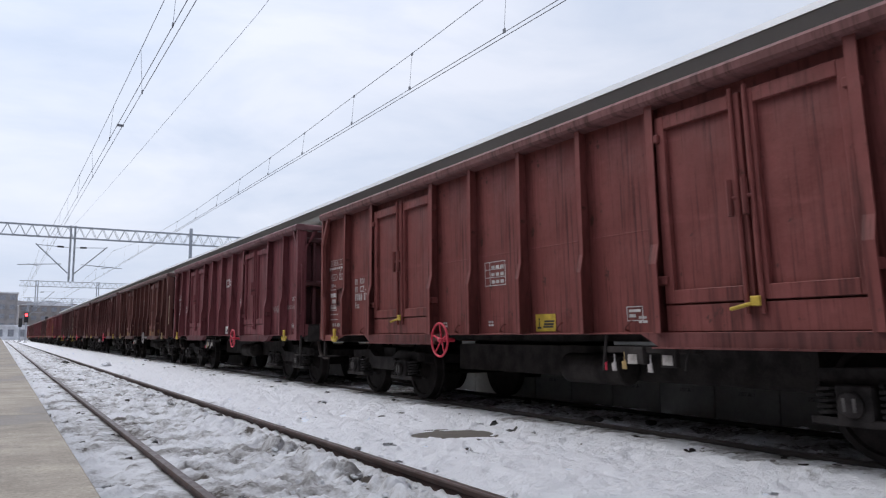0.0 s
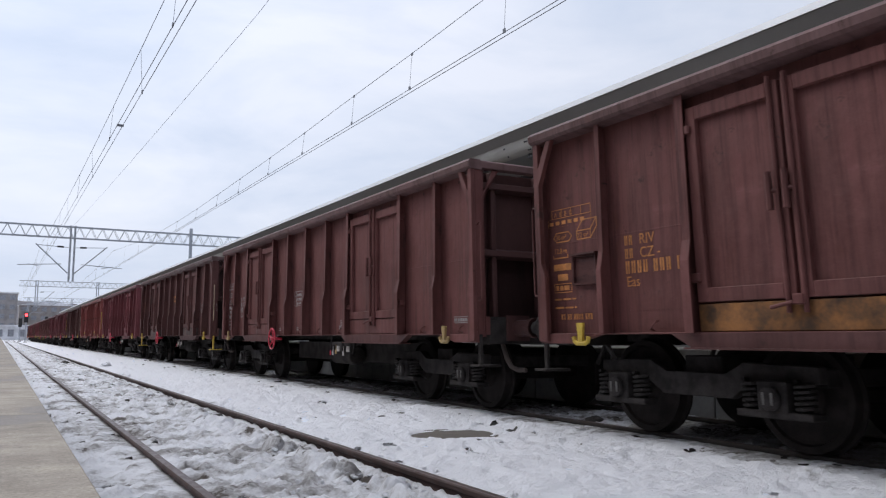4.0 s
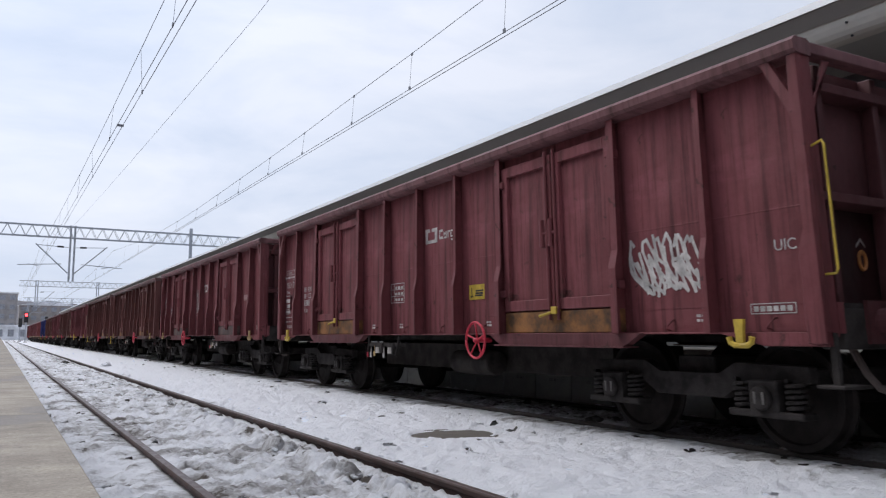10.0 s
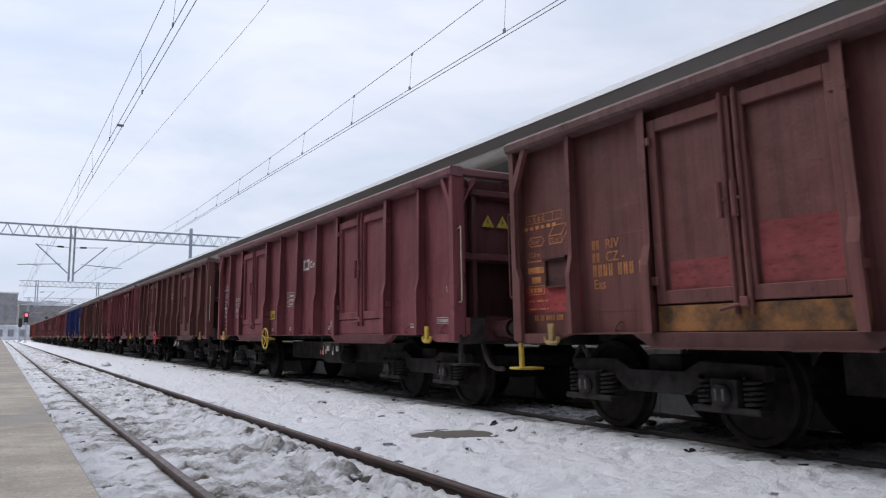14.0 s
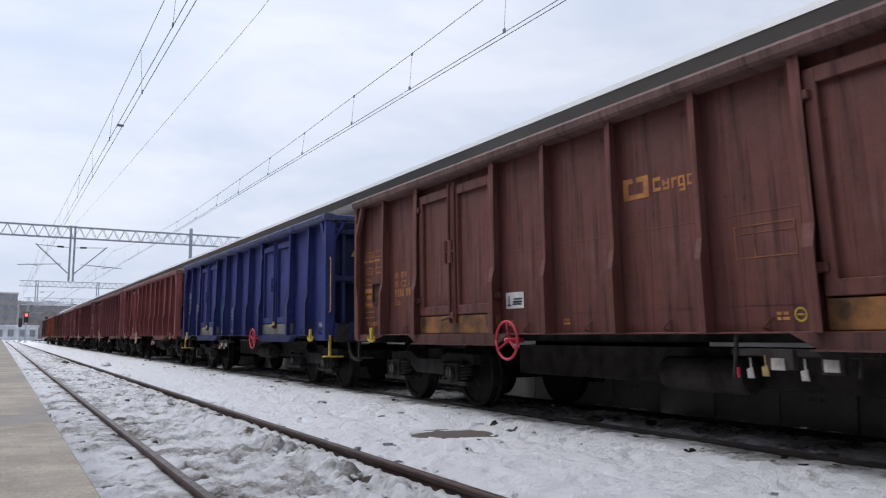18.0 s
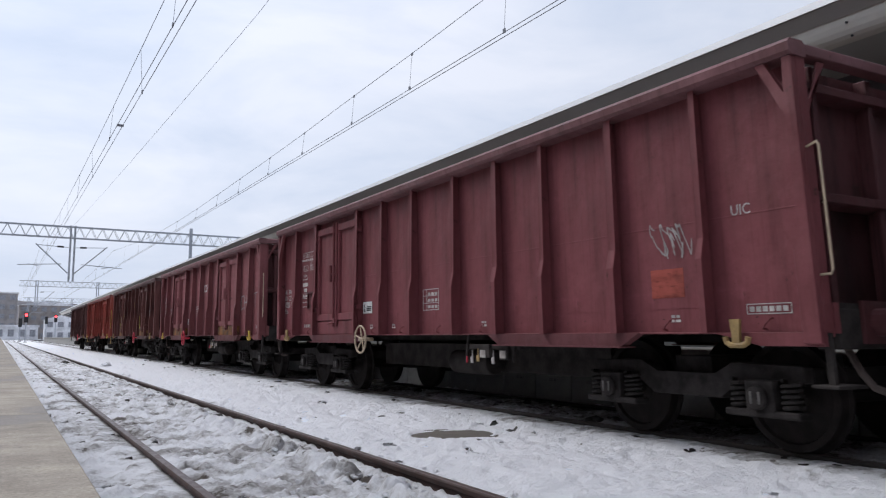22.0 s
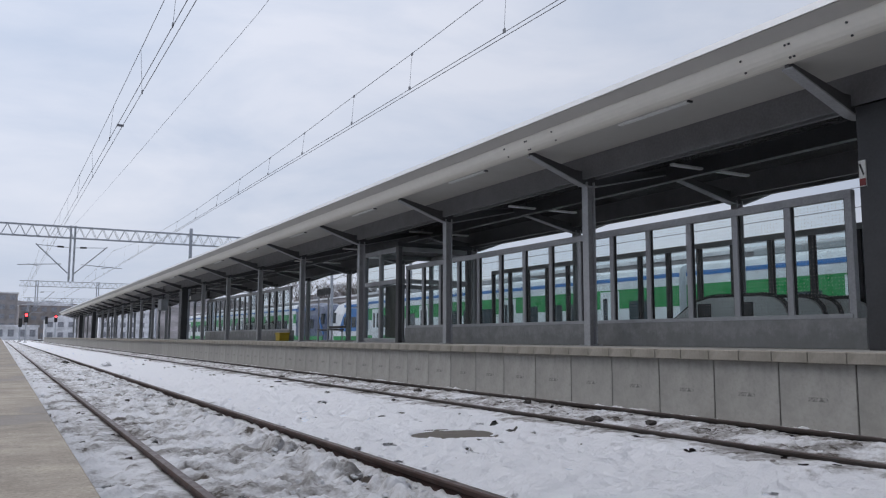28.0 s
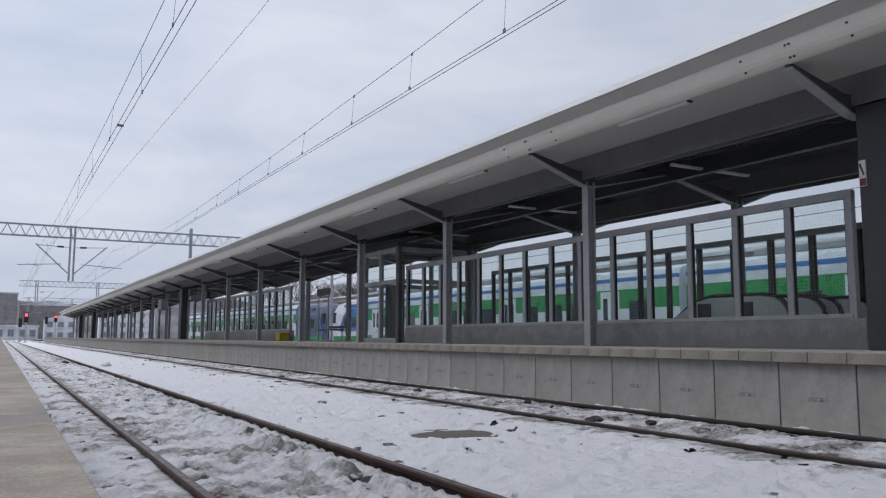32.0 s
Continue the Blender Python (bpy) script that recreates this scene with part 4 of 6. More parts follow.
# side flange with a broad foot and a raking gusset, the folded end flange, and the gusset on the end
prism(_g, [(-HALF, 0.90), (-HALF + 0.15, 0.90), (-HALF + 0.15, 1.60), (-HALF + 0.085, 1.74), (-HALF + 0.085, 2.60), (-HALF + 0.34, TC), (-HALF + 0.25, TC), (-HALF + 0.085, 2.77), (-HALF + 0.085, TC), (-HALF, TC)], "x", -1.525, -1.47)
bx(_g, -1.47, -1.36, -HALF, -HALF + 0.03, 0.95, TC)
bx(_g, -1.355, -1.32, -HALF + 0.03, -HALF + 0.24, 0.95, TC)
prism(_g, [(-1.36, 2.62), (-1.36, 2.74), (-1.10, TC), (-1.20, TC)], "y", -HALF + 0.01, -HALF + 0.03)
CORNER_M = mesh_of("corner_post", _g, PAINT, 0.006)
SKIRT_M = mesh_of("corner_skirt", prism(bmesh.new(), [(-HALF, 0.88), (-HALF + 0.55, 0.88), (-HALF + 1.02, 0.985), (-HALF, 0.985)], "x", -1.49, -1.43), PAINT, 0.004)
HANDRAIL_M = mesh_of("corner_handrail", pipe([(-1.45, -HALF, 2.36), (-1.47, -HALF - 0.10, 2.38), (-1.47, -HALF - 0.115, 2.35), (-1.47, -HALF - 0.115, 1.43), (-1.47, -HALF - 0.10, 1.40), (-1.45, -HALF, 1.40)], 0.010, 6), PAINT, 0)
_st = bmesh.new()
bx(_st, -1.45, -1.41, -HALF - 0.02, -HALF + 0.04, 0.60, 0.98)
bx(_st, -1.53, -1.20, -HALF - 0.10, -HALF + 0.12, 0.585, 0.61)
STEP_M = mesh_of("shunter_step", _st, PAINT, 0.006)
_h = bmesh.new()
prism(_h, [(-0.048, 1.09), (0.048, 1.09), (0.036, 0.98), (0.036, 0.90), (-0.036, 0.90), (-0.036, 0.98)], "x", -1.555, -1.525)
for sg in (-1, 1):
    pipe([(-1.54, 0.0, 0.885), (-1.54, sg * 0.06, 0.885), (-1.54, sg * 0.10, 0.905), (-1.54, sg * 0.112, 0.95)], 0.024, 7, _h)
HOOK_M = mesh_of("tow_hook", _h, YELLOW, 0)


def hand_wheel(spokes, r=0.215, n=28):
    bm = bmesh.new()
    pipe([(0, r * math.cos(2 * math.pi * i / n), r * math.sin(2 * math.pi * i / n)) for i in range(n + 1)], 0.016, 6, bm)
    for i in range(spokes):
        a = 2 * math.pi * i / spokes + math.pi / 2
        tube(bm, (0.03, 0, 0), (0, r * math.cos(a), r * math.sin(a)), 0.012, 6)
    tube(bm, (-0.02, 0, 0), (0.22, 0, 0), 0.03, 8)
    return mesh_of("brake_wheel", bm, RED, 0, True)


BRAKE_M, BRAKE3_M = hand_wheel(5), hand_wheel(3)
HOOKLET_M = mesh_of("rope_hook", pipe([(SIDE, -0.03, 1.10), (SIDE - 0.04, -0.035, 1.09), (SIDE - 0.05, 0, 1.055), (SIDE - 0.04, 0.035, 1.02), (SIDE, 0.03, 1.01)], 0.009, 5), PAINT, 0)
_b = tube(bmesh.new(), (0, -HALF - 0.03, 1.06), (0, -HALF - 0.40, 1.06), 0.105, 14)
bx(_b, -0.17, 0.17, -HALF - 0.03, -HALF, 0.90, 1.22)
tube(_b, (0, -HALF - 0.34, 1.06), (0, -HALF - 0.40, 1.06), 0.125, 14)
BUFBASE_M = mesh_of("buffer_sleeve", _b, PAINT, 0)
_b = tube(bmesh.new(), (0, -HALF - 0.40, 1.06), (0, -HALF - 0.62, 1.06), 0.08, 12)
tube(_b, (0, -HALF - 0.60, 1.06), (0, -HALF - 0.665, 1.06), 0.12, 20, 0.185)
tube(_b, (0, -HALF - 0.63, 1.06), (0, -HALF - 0.667, 1.06), 0.185, 20)
BUFHEAD_M = mesh_of("buffer_head", _b, BOGIE, 0)
COUPLING_M = mesh_of("coupling", pipe([(0.03, -HALF, 1.04), (0.03, -HALF - 0.36, 1.02), (0.03, -HALF - 0.62, 0.85), (0.03, -HALF - 0.45, 0.62)], 0.035, 6), UNDER, 0)
HOSE_M = mesh_of("brake_hose", pipe([(-0.98, -HALF + 0.22, 0.95), (-1.0, -HALF + 0.16, 0.86), (-1.01, -HALF + 0.06, 0.68), (-1.0, -HALF - 0.02, 0.58), (-0.97, -HALF - 0.12, 0.54), (-0.93, -HALF - 0.24, 0.545)], 0.03, 8), HOSE, 0)
_u = bmesh.new()
bx(_u, -1.33, 1.33, -HALF + 0.03, HALF - 0.03, 1.08, 1.20)
bx(_u, -0.45, -0.30, -HALF, HALF, 0.90, 1.08)
bx(_u, 0.30, 0.45, -HALF, HALF, 0.90, 1.08)
# oversized centre box and fillers, added to keep light out below the floor
bx(_u, -0.55, 0.55, -3.0, 3.0, 0.48, 0.848)
bx(_u, -0.28, 0.28, -3.0, -1.3, 0.848, 0.90)
bx(_u, -0.28, 0.28, 0.5, 3.0, 0.848, 0.90)
for i in range(9):
    y = -5.6 + 1.4 * i
    bx(_u, -1.26, 1.26, y - 0.05, y + 0.05, 0.98, 1.08)
UNDER_M = mesh_of("underframe", _u, UNDER, 0)
TANK_M = mesh_of("air_tank", tube(bmesh.new(), (-0.75, -0.9, 0.60), (-0.75, 0.1, 0.60), 0.17, 16), UNDER, 0.02)
_v = bmesh.new()
bx(_v, -1.43, -1.35, -0.75, 0.45, 0.80, 0.86)
bx(_v, -1.47, -1.41, -0.55, -0.37, 0.68, 0.86)
bx(_v, -1.47, -1.41, -0.15, 0.10, 0.70, 0.86)
tube(_v, (-1.43, 0.38, 0.97), (-1.45, 0.42, 0.62), 0.018, 6)
tube(_v, (-1.43, -0.7, 0.97), (-1.47, -0.66, 0.66), 0.018, 6)
BRAKEBOX_M = mesh_of("brake_changeover", _v, UNDER, 0.006)
PLATE_M = mesh_of("changeover_plate", box(-1.482, -1.47, -0.06, 0.06, 0.70, 0.79), BROKEN_WHITE, 0.003)
TAG_M = mesh_of("changeover_tag", prism(tube(bmesh.new(), (-1.465, 0, 0.72), (-1.465, 0, 0.82), 0.009, 6), [(-0.03, 0.66), (0.03, 0.66), (0.035, 0.73), (-0.02, 0.745)], "x", -1.475, -1.465), PAINT, 0)
BLEED_M = mesh_of("release_handle", tube(bmesh.new(), (-1.47, 0.36, 0.63), (-1.47, 0.36, 0.71), 0.013, 6), RED, 0)


def bogie_meshes():
    f = bmesh.new()
    xa, xb = -1.08, -0.96
    prism(f, [(-1.25, 0.58), (-1.25, 0.72), (-0.55, 0.74), (-0.35, 0.62), (0.35, 0.62), (0.55, 0.74), (1.25, 0.72), (1.25, 0.58), (0.62, 0.58), (0.40, 0.42), (-0.40, 0.42), (-0.62, 0.58)], "x", xa, xb)
    side_m = mesh_of("side_frame", f, BOGIE, 0.01)
    f = box(-0.96, 0.96, -0.22, 0.22, 0.50, 0.78)
    frame_m = mesh_of("bogie", f, BOGIE, 0.01)
    beam_m = mesh_of("end_beam", box(-0.96, 0.96, -0.05, 0.05, 0.55, 0.70), BOGIE, 0.01)
    a = bmesh.new()
    bx(a, -1.20, -1.00, -0.14, 0.14, 0.34, 0.60)
    tube(a, (-1.20, 0, 0.46), (-1.25, 0, 0.46), 0.10, 12)
    bx(a, -1.20, -1.02, -0.36, 0.36, 0.30, 0.36)
    axle_m = mesh_of("axle_box", a, BOGIE, 0.012)
    s = bmesh.new()
    turns = 40
    pts = [(0.075 * math.cos(i * 0.85), 0.075 * math.sin(i * 0.85), 0.37 + 0.235 * i / turns) for i in range(turns + 1)]
    pipe(pts, 0.017, 5, s)
    spring_m = mesh_of("coil_spring", s, BOGIE, 0)
    w = bmesh.new()
    rim = [(0.69, 0.488), (0.70, 0.49), (0.715, 0.463), (0.815, 0.458), (0.82, 0.40), (0.785, 0.385), (0.77, 0.17), (0.83, 0.13), (0.90, 0.12), (0.90, 0.0), (0.69, 0.0), (0.69, 0.385)]
    n = 28
    rings = [[w.verts.new((x, r * math.cos(2 * math.pi * i / n), r * math.sin(2 * math.pi * i / n))) for i in range(n)] if r else None for x, r in rim[:9]]
    rings.append([w.verts.new((0.67, r * math.cos(2 * math.pi * i / n), r * math.sin(2 * math.pi * i / n))) for i in range(n) for r in (0.488,)])
    loop = rings
    for a, b in zip(loop[:-1], loop[1:-1]):
        for i in range(n):
            w.faces.new((a[i], a[(i + 1) % n], b[(i + 1) % n], b[i]))
    for i in range(n):
        w.faces.new((loop[0][i], loop[0][(i + 1) % n], loop[-1][(i + 1) % n], loop[-1][i]))
    w.faces.new(loop[-1])
    w.faces.new(loop[-2])
    for i in range(6):
        q = i * math.pi / 3
        tube(w, (0.895, 0.085 * math.cos(q), 0.085 * math.sin(q)), (0.915, 0.085 * math.cos(q), 0.085 * math.sin(q)), 0.014, 6)
    wheel_m = mesh_of("wheel", w, WHEEL, 0)
    m = mesh_of("axle_mark", box(-1.256, -1.25, -0.012, 0.012, -0.05, 0.05), DULLMARK, 0)
    return frame_m, axle_m, spring_m, wheel_m, m, side_m, beam_m


BOGIE_PARTS = bogie_meshes()
AXLE_M = mesh_of("axle", tube(bmesh.new(), (-0.9, 0, 0), (0.9, 0, 0), 0.085, 12), WHEEL, 0)
WHEELS = []
TURN = Matrix.Rotation(math.pi, 4, "Z")


def repaint(ob, material):
    """Give one object its own material without touching the shared mesh."""
    ob.material_slots[0].link = "OBJECT"
    ob.material_slots[0].material = material


def wagon(type_b=False):
    """An open box wagon: x across, y along with the front at minus y, z above the rails."""
    ob = thing("freight_wagon", "open box wagon", "wagon")
    for side in (None, TURN):
        near = side is None
        turn = side or Matrix()
        for i, (a, b, me) in enumerate(BAYS[type_b]):
            at = turn @ Matrix.Translation((0, a, 0)) if near else Matrix.Translation((0, a, 0)) @ Matrix.Diagonal((-1, 1, 1, 1))
            part("side_panel", me, None, ob, at=at)
            if near and i in (0, 1, 4, 5, 6, 7, 10, 11):
                part("rope_hook", HOOKLET_M, None, ob, at=(0, (a + b) / 2, 0))
        for j, y in enumerate(POSTS_B if type_b else POSTS):
            if (j == 2 and not type_b) or j == 8:
                continue
            wide = j in (1, 3, 7, 9)
            part("side_post", RIB_WIDE if wide else RIB_M, None, ob, at=Matrix.Translation((0, y, 0)) @ (Matrix() if near else Matrix.Diagonal((-1, 1, 1, 1))))
        for c in (-DOOR_C, DOOR_C):
            front = (c < 0) == near
            part("door_sill", SILLDROP_M, None, ob, at=turn @ Matrix.Translation((0, c, 0)))
            if type_b and front:
                continue
            part("door_threshold", UNDERDOOR_M, None, ob, at=turn @ Matrix.Translation((0, c, 0)))
            for k, dy in enumerate((-LEAF_W - 0.015, 0.015)):
                d = part("door_leaf", LEAF_M, None, ob, at=turn @ Matrix.Translation((0, c + dy, 0)))
                if near:
                    hy = 0.0 if k == 0 else LEAF_W
                    for hz in (1.45, 2.75):
                        part("hinge", HINGE_M, None, d, at=(0, hy - 0.01, hz))
                    lock = Matrix.Translation((0, LEAF_W - 0.05, 0)) if k == 0 else Matrix.Translation((0, 0.07, 0))
                    part("lock_bar", LOCK_M, None, d, at=lock)
                    if k == 0:
                        part("door_lever", LEVER_M, None, d, at=(0, LEAF_W - 0.02, 0))
        part("sole_bar", SOLE_M, None, ob, at=turn)
        part("top_rail", CANT_M, None, ob, at=turn)
    for turn in (Matrix(), TURN):
        end = Matrix.Translation((0, -HALF, 0))
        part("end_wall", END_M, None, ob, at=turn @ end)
        part("lower_end_sheet", ENDLOW_M, None, ob, "lower end sheet darkened for soot and gap shade", at=turn @ end)
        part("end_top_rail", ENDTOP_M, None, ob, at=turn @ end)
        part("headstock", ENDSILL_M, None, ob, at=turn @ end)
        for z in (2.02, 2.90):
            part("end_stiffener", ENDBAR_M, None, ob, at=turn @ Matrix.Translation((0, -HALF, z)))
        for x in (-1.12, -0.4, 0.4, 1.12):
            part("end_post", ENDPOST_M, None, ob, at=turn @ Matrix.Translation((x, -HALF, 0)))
        for flip in (1, -1):
            m = turn @ Matrix.Diagonal((flip, 1, 1, 1))
            part("corner_post", CORNER_M, None, ob, at=m)
            part("corner_skirt", SKIRT_M, None, ob, at=m)
        part("corner_handrail", HANDRAIL_M, None, ob, at=turn)
        part("corner_handrail", HANDRAIL_M, None, ob, at=turn @ Matrix.Diagonal((-1, 1, 1, 1)))
        part("shunter_step", STEP_M, None, ob, at=turn)
        part("shunter_step", STEP_M, None, ob, at=turn @ Matrix.Diagonal((-1, 1, 1, 1)))
        for sx in (-0.88, 0.88):
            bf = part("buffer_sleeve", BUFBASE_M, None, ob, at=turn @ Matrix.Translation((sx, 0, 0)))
            part("buffer_head", BUFHEAD_M, None, bf)
        part("coupling", COUPLING_M, None, ob, at=turn)
        part("brake_hose", HOSE_M, None, ob, at=turn)
    for y in (-5.62, 5.62):
        part("tow_hook", HOOK_M, None, ob, "yellow tow hook", at=(0, y, 0))
    part("underframe", UNDER_M, None, ob)
    part("air_tank", TANK_M, None, ob)
    bxx = part("brake_changeover", BRAKEBOX_M, None, ob, at=(0, -1.72, 0))
    for y in (-0.46, -0.02):
        part("changeover_plate", PLATE_M, None, bxx, "white lever plate", at=(0, y, 0))
    part("release_handle", BLEED_M, None, bxx, "red release handle")
    for y, zz, mat in ((-0.24, -0.03, GREYMARK), (0.10, -0.01, HOOKPAINT), (0.24, -0.03, GREYMARK)):
        tg = part("changeover_tag", TAG_M, None, bxx, "small painted lever tag", at=(0, y, zz))
        repaint(tg, mat)
    part("brake_wheel", BRAKE_M, None, ob, "spoked hand-brake wheel", at=(-1.59, 1.75, 0.91))
    fm, am, sm, wm, mm, fs, fb = BOGIE_PARTS
    for c in (-4.6, 4.6):
        bg = part("bogie", fm, None, ob, "black grimy cast bogie", at=(0, c, 0))
        for turn in (Matrix(), TURN):
            part("side_frame", fs, None, bg, at=turn)
            part("end_beam", fb, None, bg, at=turn @ Matrix.Translation((0, 1.2, 0)))
        for w in (-0.9, 0.9):
            axle = part("axle", AXLE_M, None, bg, at=(0, w, 0.46))
            WHEELS.append(axle)
            for turn in (Matrix(), TURN):
                part("wheel", wm, None, bg, at=Matrix.Translation((0, w, 0.46)) @ turn)
            for turn in (Matrix(), TURN):
                m = Matrix.Translation((0, w, 0)) @ turn
                part("axle_box", am, None, bg, at=m)
                for c2 in (-0.25, 0.25):
                    part("coil_spring", sm, None, bg, at=m @ Matrix.Translation((-1.11, c2, 0)))
            for c2 in (-0.04, 0.04):
                part("axle_mark", mm, None, bg, at=(0, w + c2, 0.46))
    return ob


BASES = {False: wagon(False), True: wagon(True)}
COLOURS = {
    "oxide": (0.190, 0.064, 0.067), "crimson": (0.165, 0.047, 0.052), "brown": (0.125, 0.046, 0.041), "darkbrown": (0.103, 0.043, 0.039),
    "orange": (0.235, 0.065, 0.058), "russet": (0.178, 0.050, 0.044), "brick": (0.222, 0.067, 0.066), "rust": (0.128, 0.048, 0.040), "blue": (0.029, 0.036, 0.145), "red": (0.270, 0.058, 0.043),
}
COLOUR_WORDS = {"oxide": "faded oxide-red", "crimson": "dull crimson", "brown": "dark brown", "darkbrown": "soot-dark brown", "orange": "orange-red", "russet": "grimy russet-red", "brick": "brick-red", "rust": "rusty brown", "blue": "dark blue", "red": "bright oxide-red"}
# from the head of the train to its tail: colour, second build, brake wheel, wheel colour
TRAIN = [
    ("russet", False, RED), ("crimson", False, RED), ("rust", False, GREYMARK), ("brown", False, RED), ("brown", False, RED), ("darkbrown", False, RED),
    ("crimson", False, RED), ("orange", False, PINKED), ("darkbrown", False, RED), ("crimson", False, RED), ("crimson", False, RED), ("brown", False, RED),
    ("brown", False, RED), ("crimson", False, YELLOW), ("brown", False, RED), ("crimson", False, RED), ("rust", False, RED), ("blue", False, RED), ("brick", True, BEIGE),
    ("oxide", True, BEIGE), ("crimson", True, BEIGE), ("oxide", False, RED), ("brown", False, RED), ("red", False, RUSTRAIL), ("darkbrown", False, RED),
]
FRONT_BRAKE = {1, 2, 3, 7, 8, 9, 11, 12, 17, 22, 23, 24}
WAGONS = []


def make_train():
    for n, (col, type_b, wheel) in enumerate(TRAIN):
        ob = copy_thing(BASES[type_b], pose(FAR_X, 30 * n, 0))
        word = COLOUR_WORDS[col]
        tagged(ob, f"{word} open box wagon with ribbed steel sides", "wagon", "wagons of the goods train")
        c = COLOURS[col]
        for o in ob.children_recursive:
            if o.type == "MESH":
                o.color = (*c, (n * 0.137) % 1.0)
                if o.name.startswith(("top_rail", "end_top_rail")):
                    o.color = (*(v * 0.75 + 0.038 for v in c), (n * 0.137) % 1.0)
                if o.name.startswith("door_sill"):
                    o.color = (*(v * 0.62 + 0.006 for v in c), (n * 0.137 + 0.2) % 1.0)
                # end parts take a darker colour: grime plus the shade between wagons
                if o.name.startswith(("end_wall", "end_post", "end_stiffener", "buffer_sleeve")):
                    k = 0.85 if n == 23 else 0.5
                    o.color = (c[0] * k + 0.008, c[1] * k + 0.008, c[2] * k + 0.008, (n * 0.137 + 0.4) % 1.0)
                # lower sheet darker still, soot and gap shade in one colour
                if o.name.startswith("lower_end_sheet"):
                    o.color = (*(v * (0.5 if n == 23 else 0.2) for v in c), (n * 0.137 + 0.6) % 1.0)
                if o.name.startswith("shunter_step"):
                    repaint(o, HOOKPAINT if n == 23 else UNDER)
                if o.name.startswith("door_lever") and n in (0, 7, 9, 17, 19):
                    repaint(o, YELLOW)
                if o.name.startswith("tow_hook") and n in (2, 7, 10, 11, 12, 22, 18, 19, 20, 4, 14, 24):
                    repaint(o, HOOKPAINT)
                if o.name.startswith("brake_wheel"):
                    if n in (6, 7, 15, 16, 22, 23):
                        o.data = BRAKE3_M
                    repaint(o, wheel)
                    if n in FRONT_BRAKE:
                        o.location.y = -FRONT + (4.6 if n in (7, 17) else 4.78)
                if o.name.startswith("brake_changeover") and n in FRONT_BRAKE:
                    o.location.y = 1.4
        WAGONS.append(ob)
    for b in BASES.values():
        for o in (*b.children_recursive, b):
            bpy.data.objects.remove(o)


make_train()

# ---- markings painted on the wagons ----
FACE = Matrix(((0, 0, -1, 0), (-1, 0, 0, 0), (0, 1, 0, 0), (0, 0, 0, 1)))


def lettering(text, size):
    """Built-in font as a thin mesh: x to the right, y up."""
    cu = bpy.data.curves.new("lettering", "FONT")
    cu.body, cu.size, cu.extrude = text, size, 0.001
    tmp = bpy.data.objects.new("lettering", cu)
    me = bpy.data.meshes.new_from_object(tmp)
    bpy.data.objects.remove(tmp)
    return me


TEXTS = {}


def side_at(f, z, proud=0.0035):
    """A pose on the side sheet, f metres behind the front corner."""
    return Matrix.Translation((SIDE - proud, -FRONT + f, z)) @ FACE


def write(ob, text, f, z, size, material, name="lettering"):
    key = (text, size)
    if key not in TEXTS:
        TEXTS[key] = lettering(text, size)
        TEXTS[key].materials.append(WHITE)
    o = part(name, TEXTS[key], None, ob, at=side_at(f, z))
    repaint(o, material)
    return o


def flat(rects):
    """Thin plain bars in the plane of a marking: (x0, y0, x1, y1)."""
    bm = bmesh.new()
    for x0, y0, x1, y1 in rects:
        bx(bm, x0, x1, y0, y1, -0.001, 0.001)
    return bm


def stroke(lines, w):
    """Sprayed strokes: flat ribbons along polylines, with round-ish ends."""
    bm = bmesh.new()
    k = 0
    for line in lines:
        for (x0, y0), (x1, y1) in zip(line, line[1:]):
            d = Vector((x1 - x0, y1 - y0, 0))
            if d.length < 1e-5:
                continue
            d.normalize()
            s = Vector((-d.y, d.x, 0)) * w / 2
            a, b = Vector((x0, y0, 0)) - d * w * 0.4, Vector((x1, y1, 0)) + d * w * 0.4
            z = Vector((0, 0, 0.0005 + 0.00004 * (k % 20)))
            k += 1
            bm.faces.new([bm.verts.new(p + z) for p in (a - s, b - s, b + s, a + s)])
    return bm


def outline_box(w, h, t=0.008):
    return [(0, 0, w, t), (0, h - t, w, h), (0, t, t, h - t), (w - t, t, w, h - t)]


rnd = random.Random(5)


def text_bars(w, rows, h, gap):
    """Rows of word-long bars in place of writing too small to read."""
    out = []
    for r in range(rows):
        x = 0.0
        while x < w - 0.02:
            l = min(rnd.uniform(0.05, 0.16), w - x)
            out.append((x, -r * gap, x + l, -r * gap + h))
            x += l + 0.025
    return out


def digits(n, h):
    """Figures of a wagon number, as plain upright bars."""
    out, x = [], 0.0
    for c in n:
        if c == " ":
            x += h * 0.45
            continue
        wd = h * 0.42
        out += [(x, 0, x + wd * 0.38, h), (x + wd * 0.62, 0, x + wd, h)]
        x += wd + h * 0.25
    return out


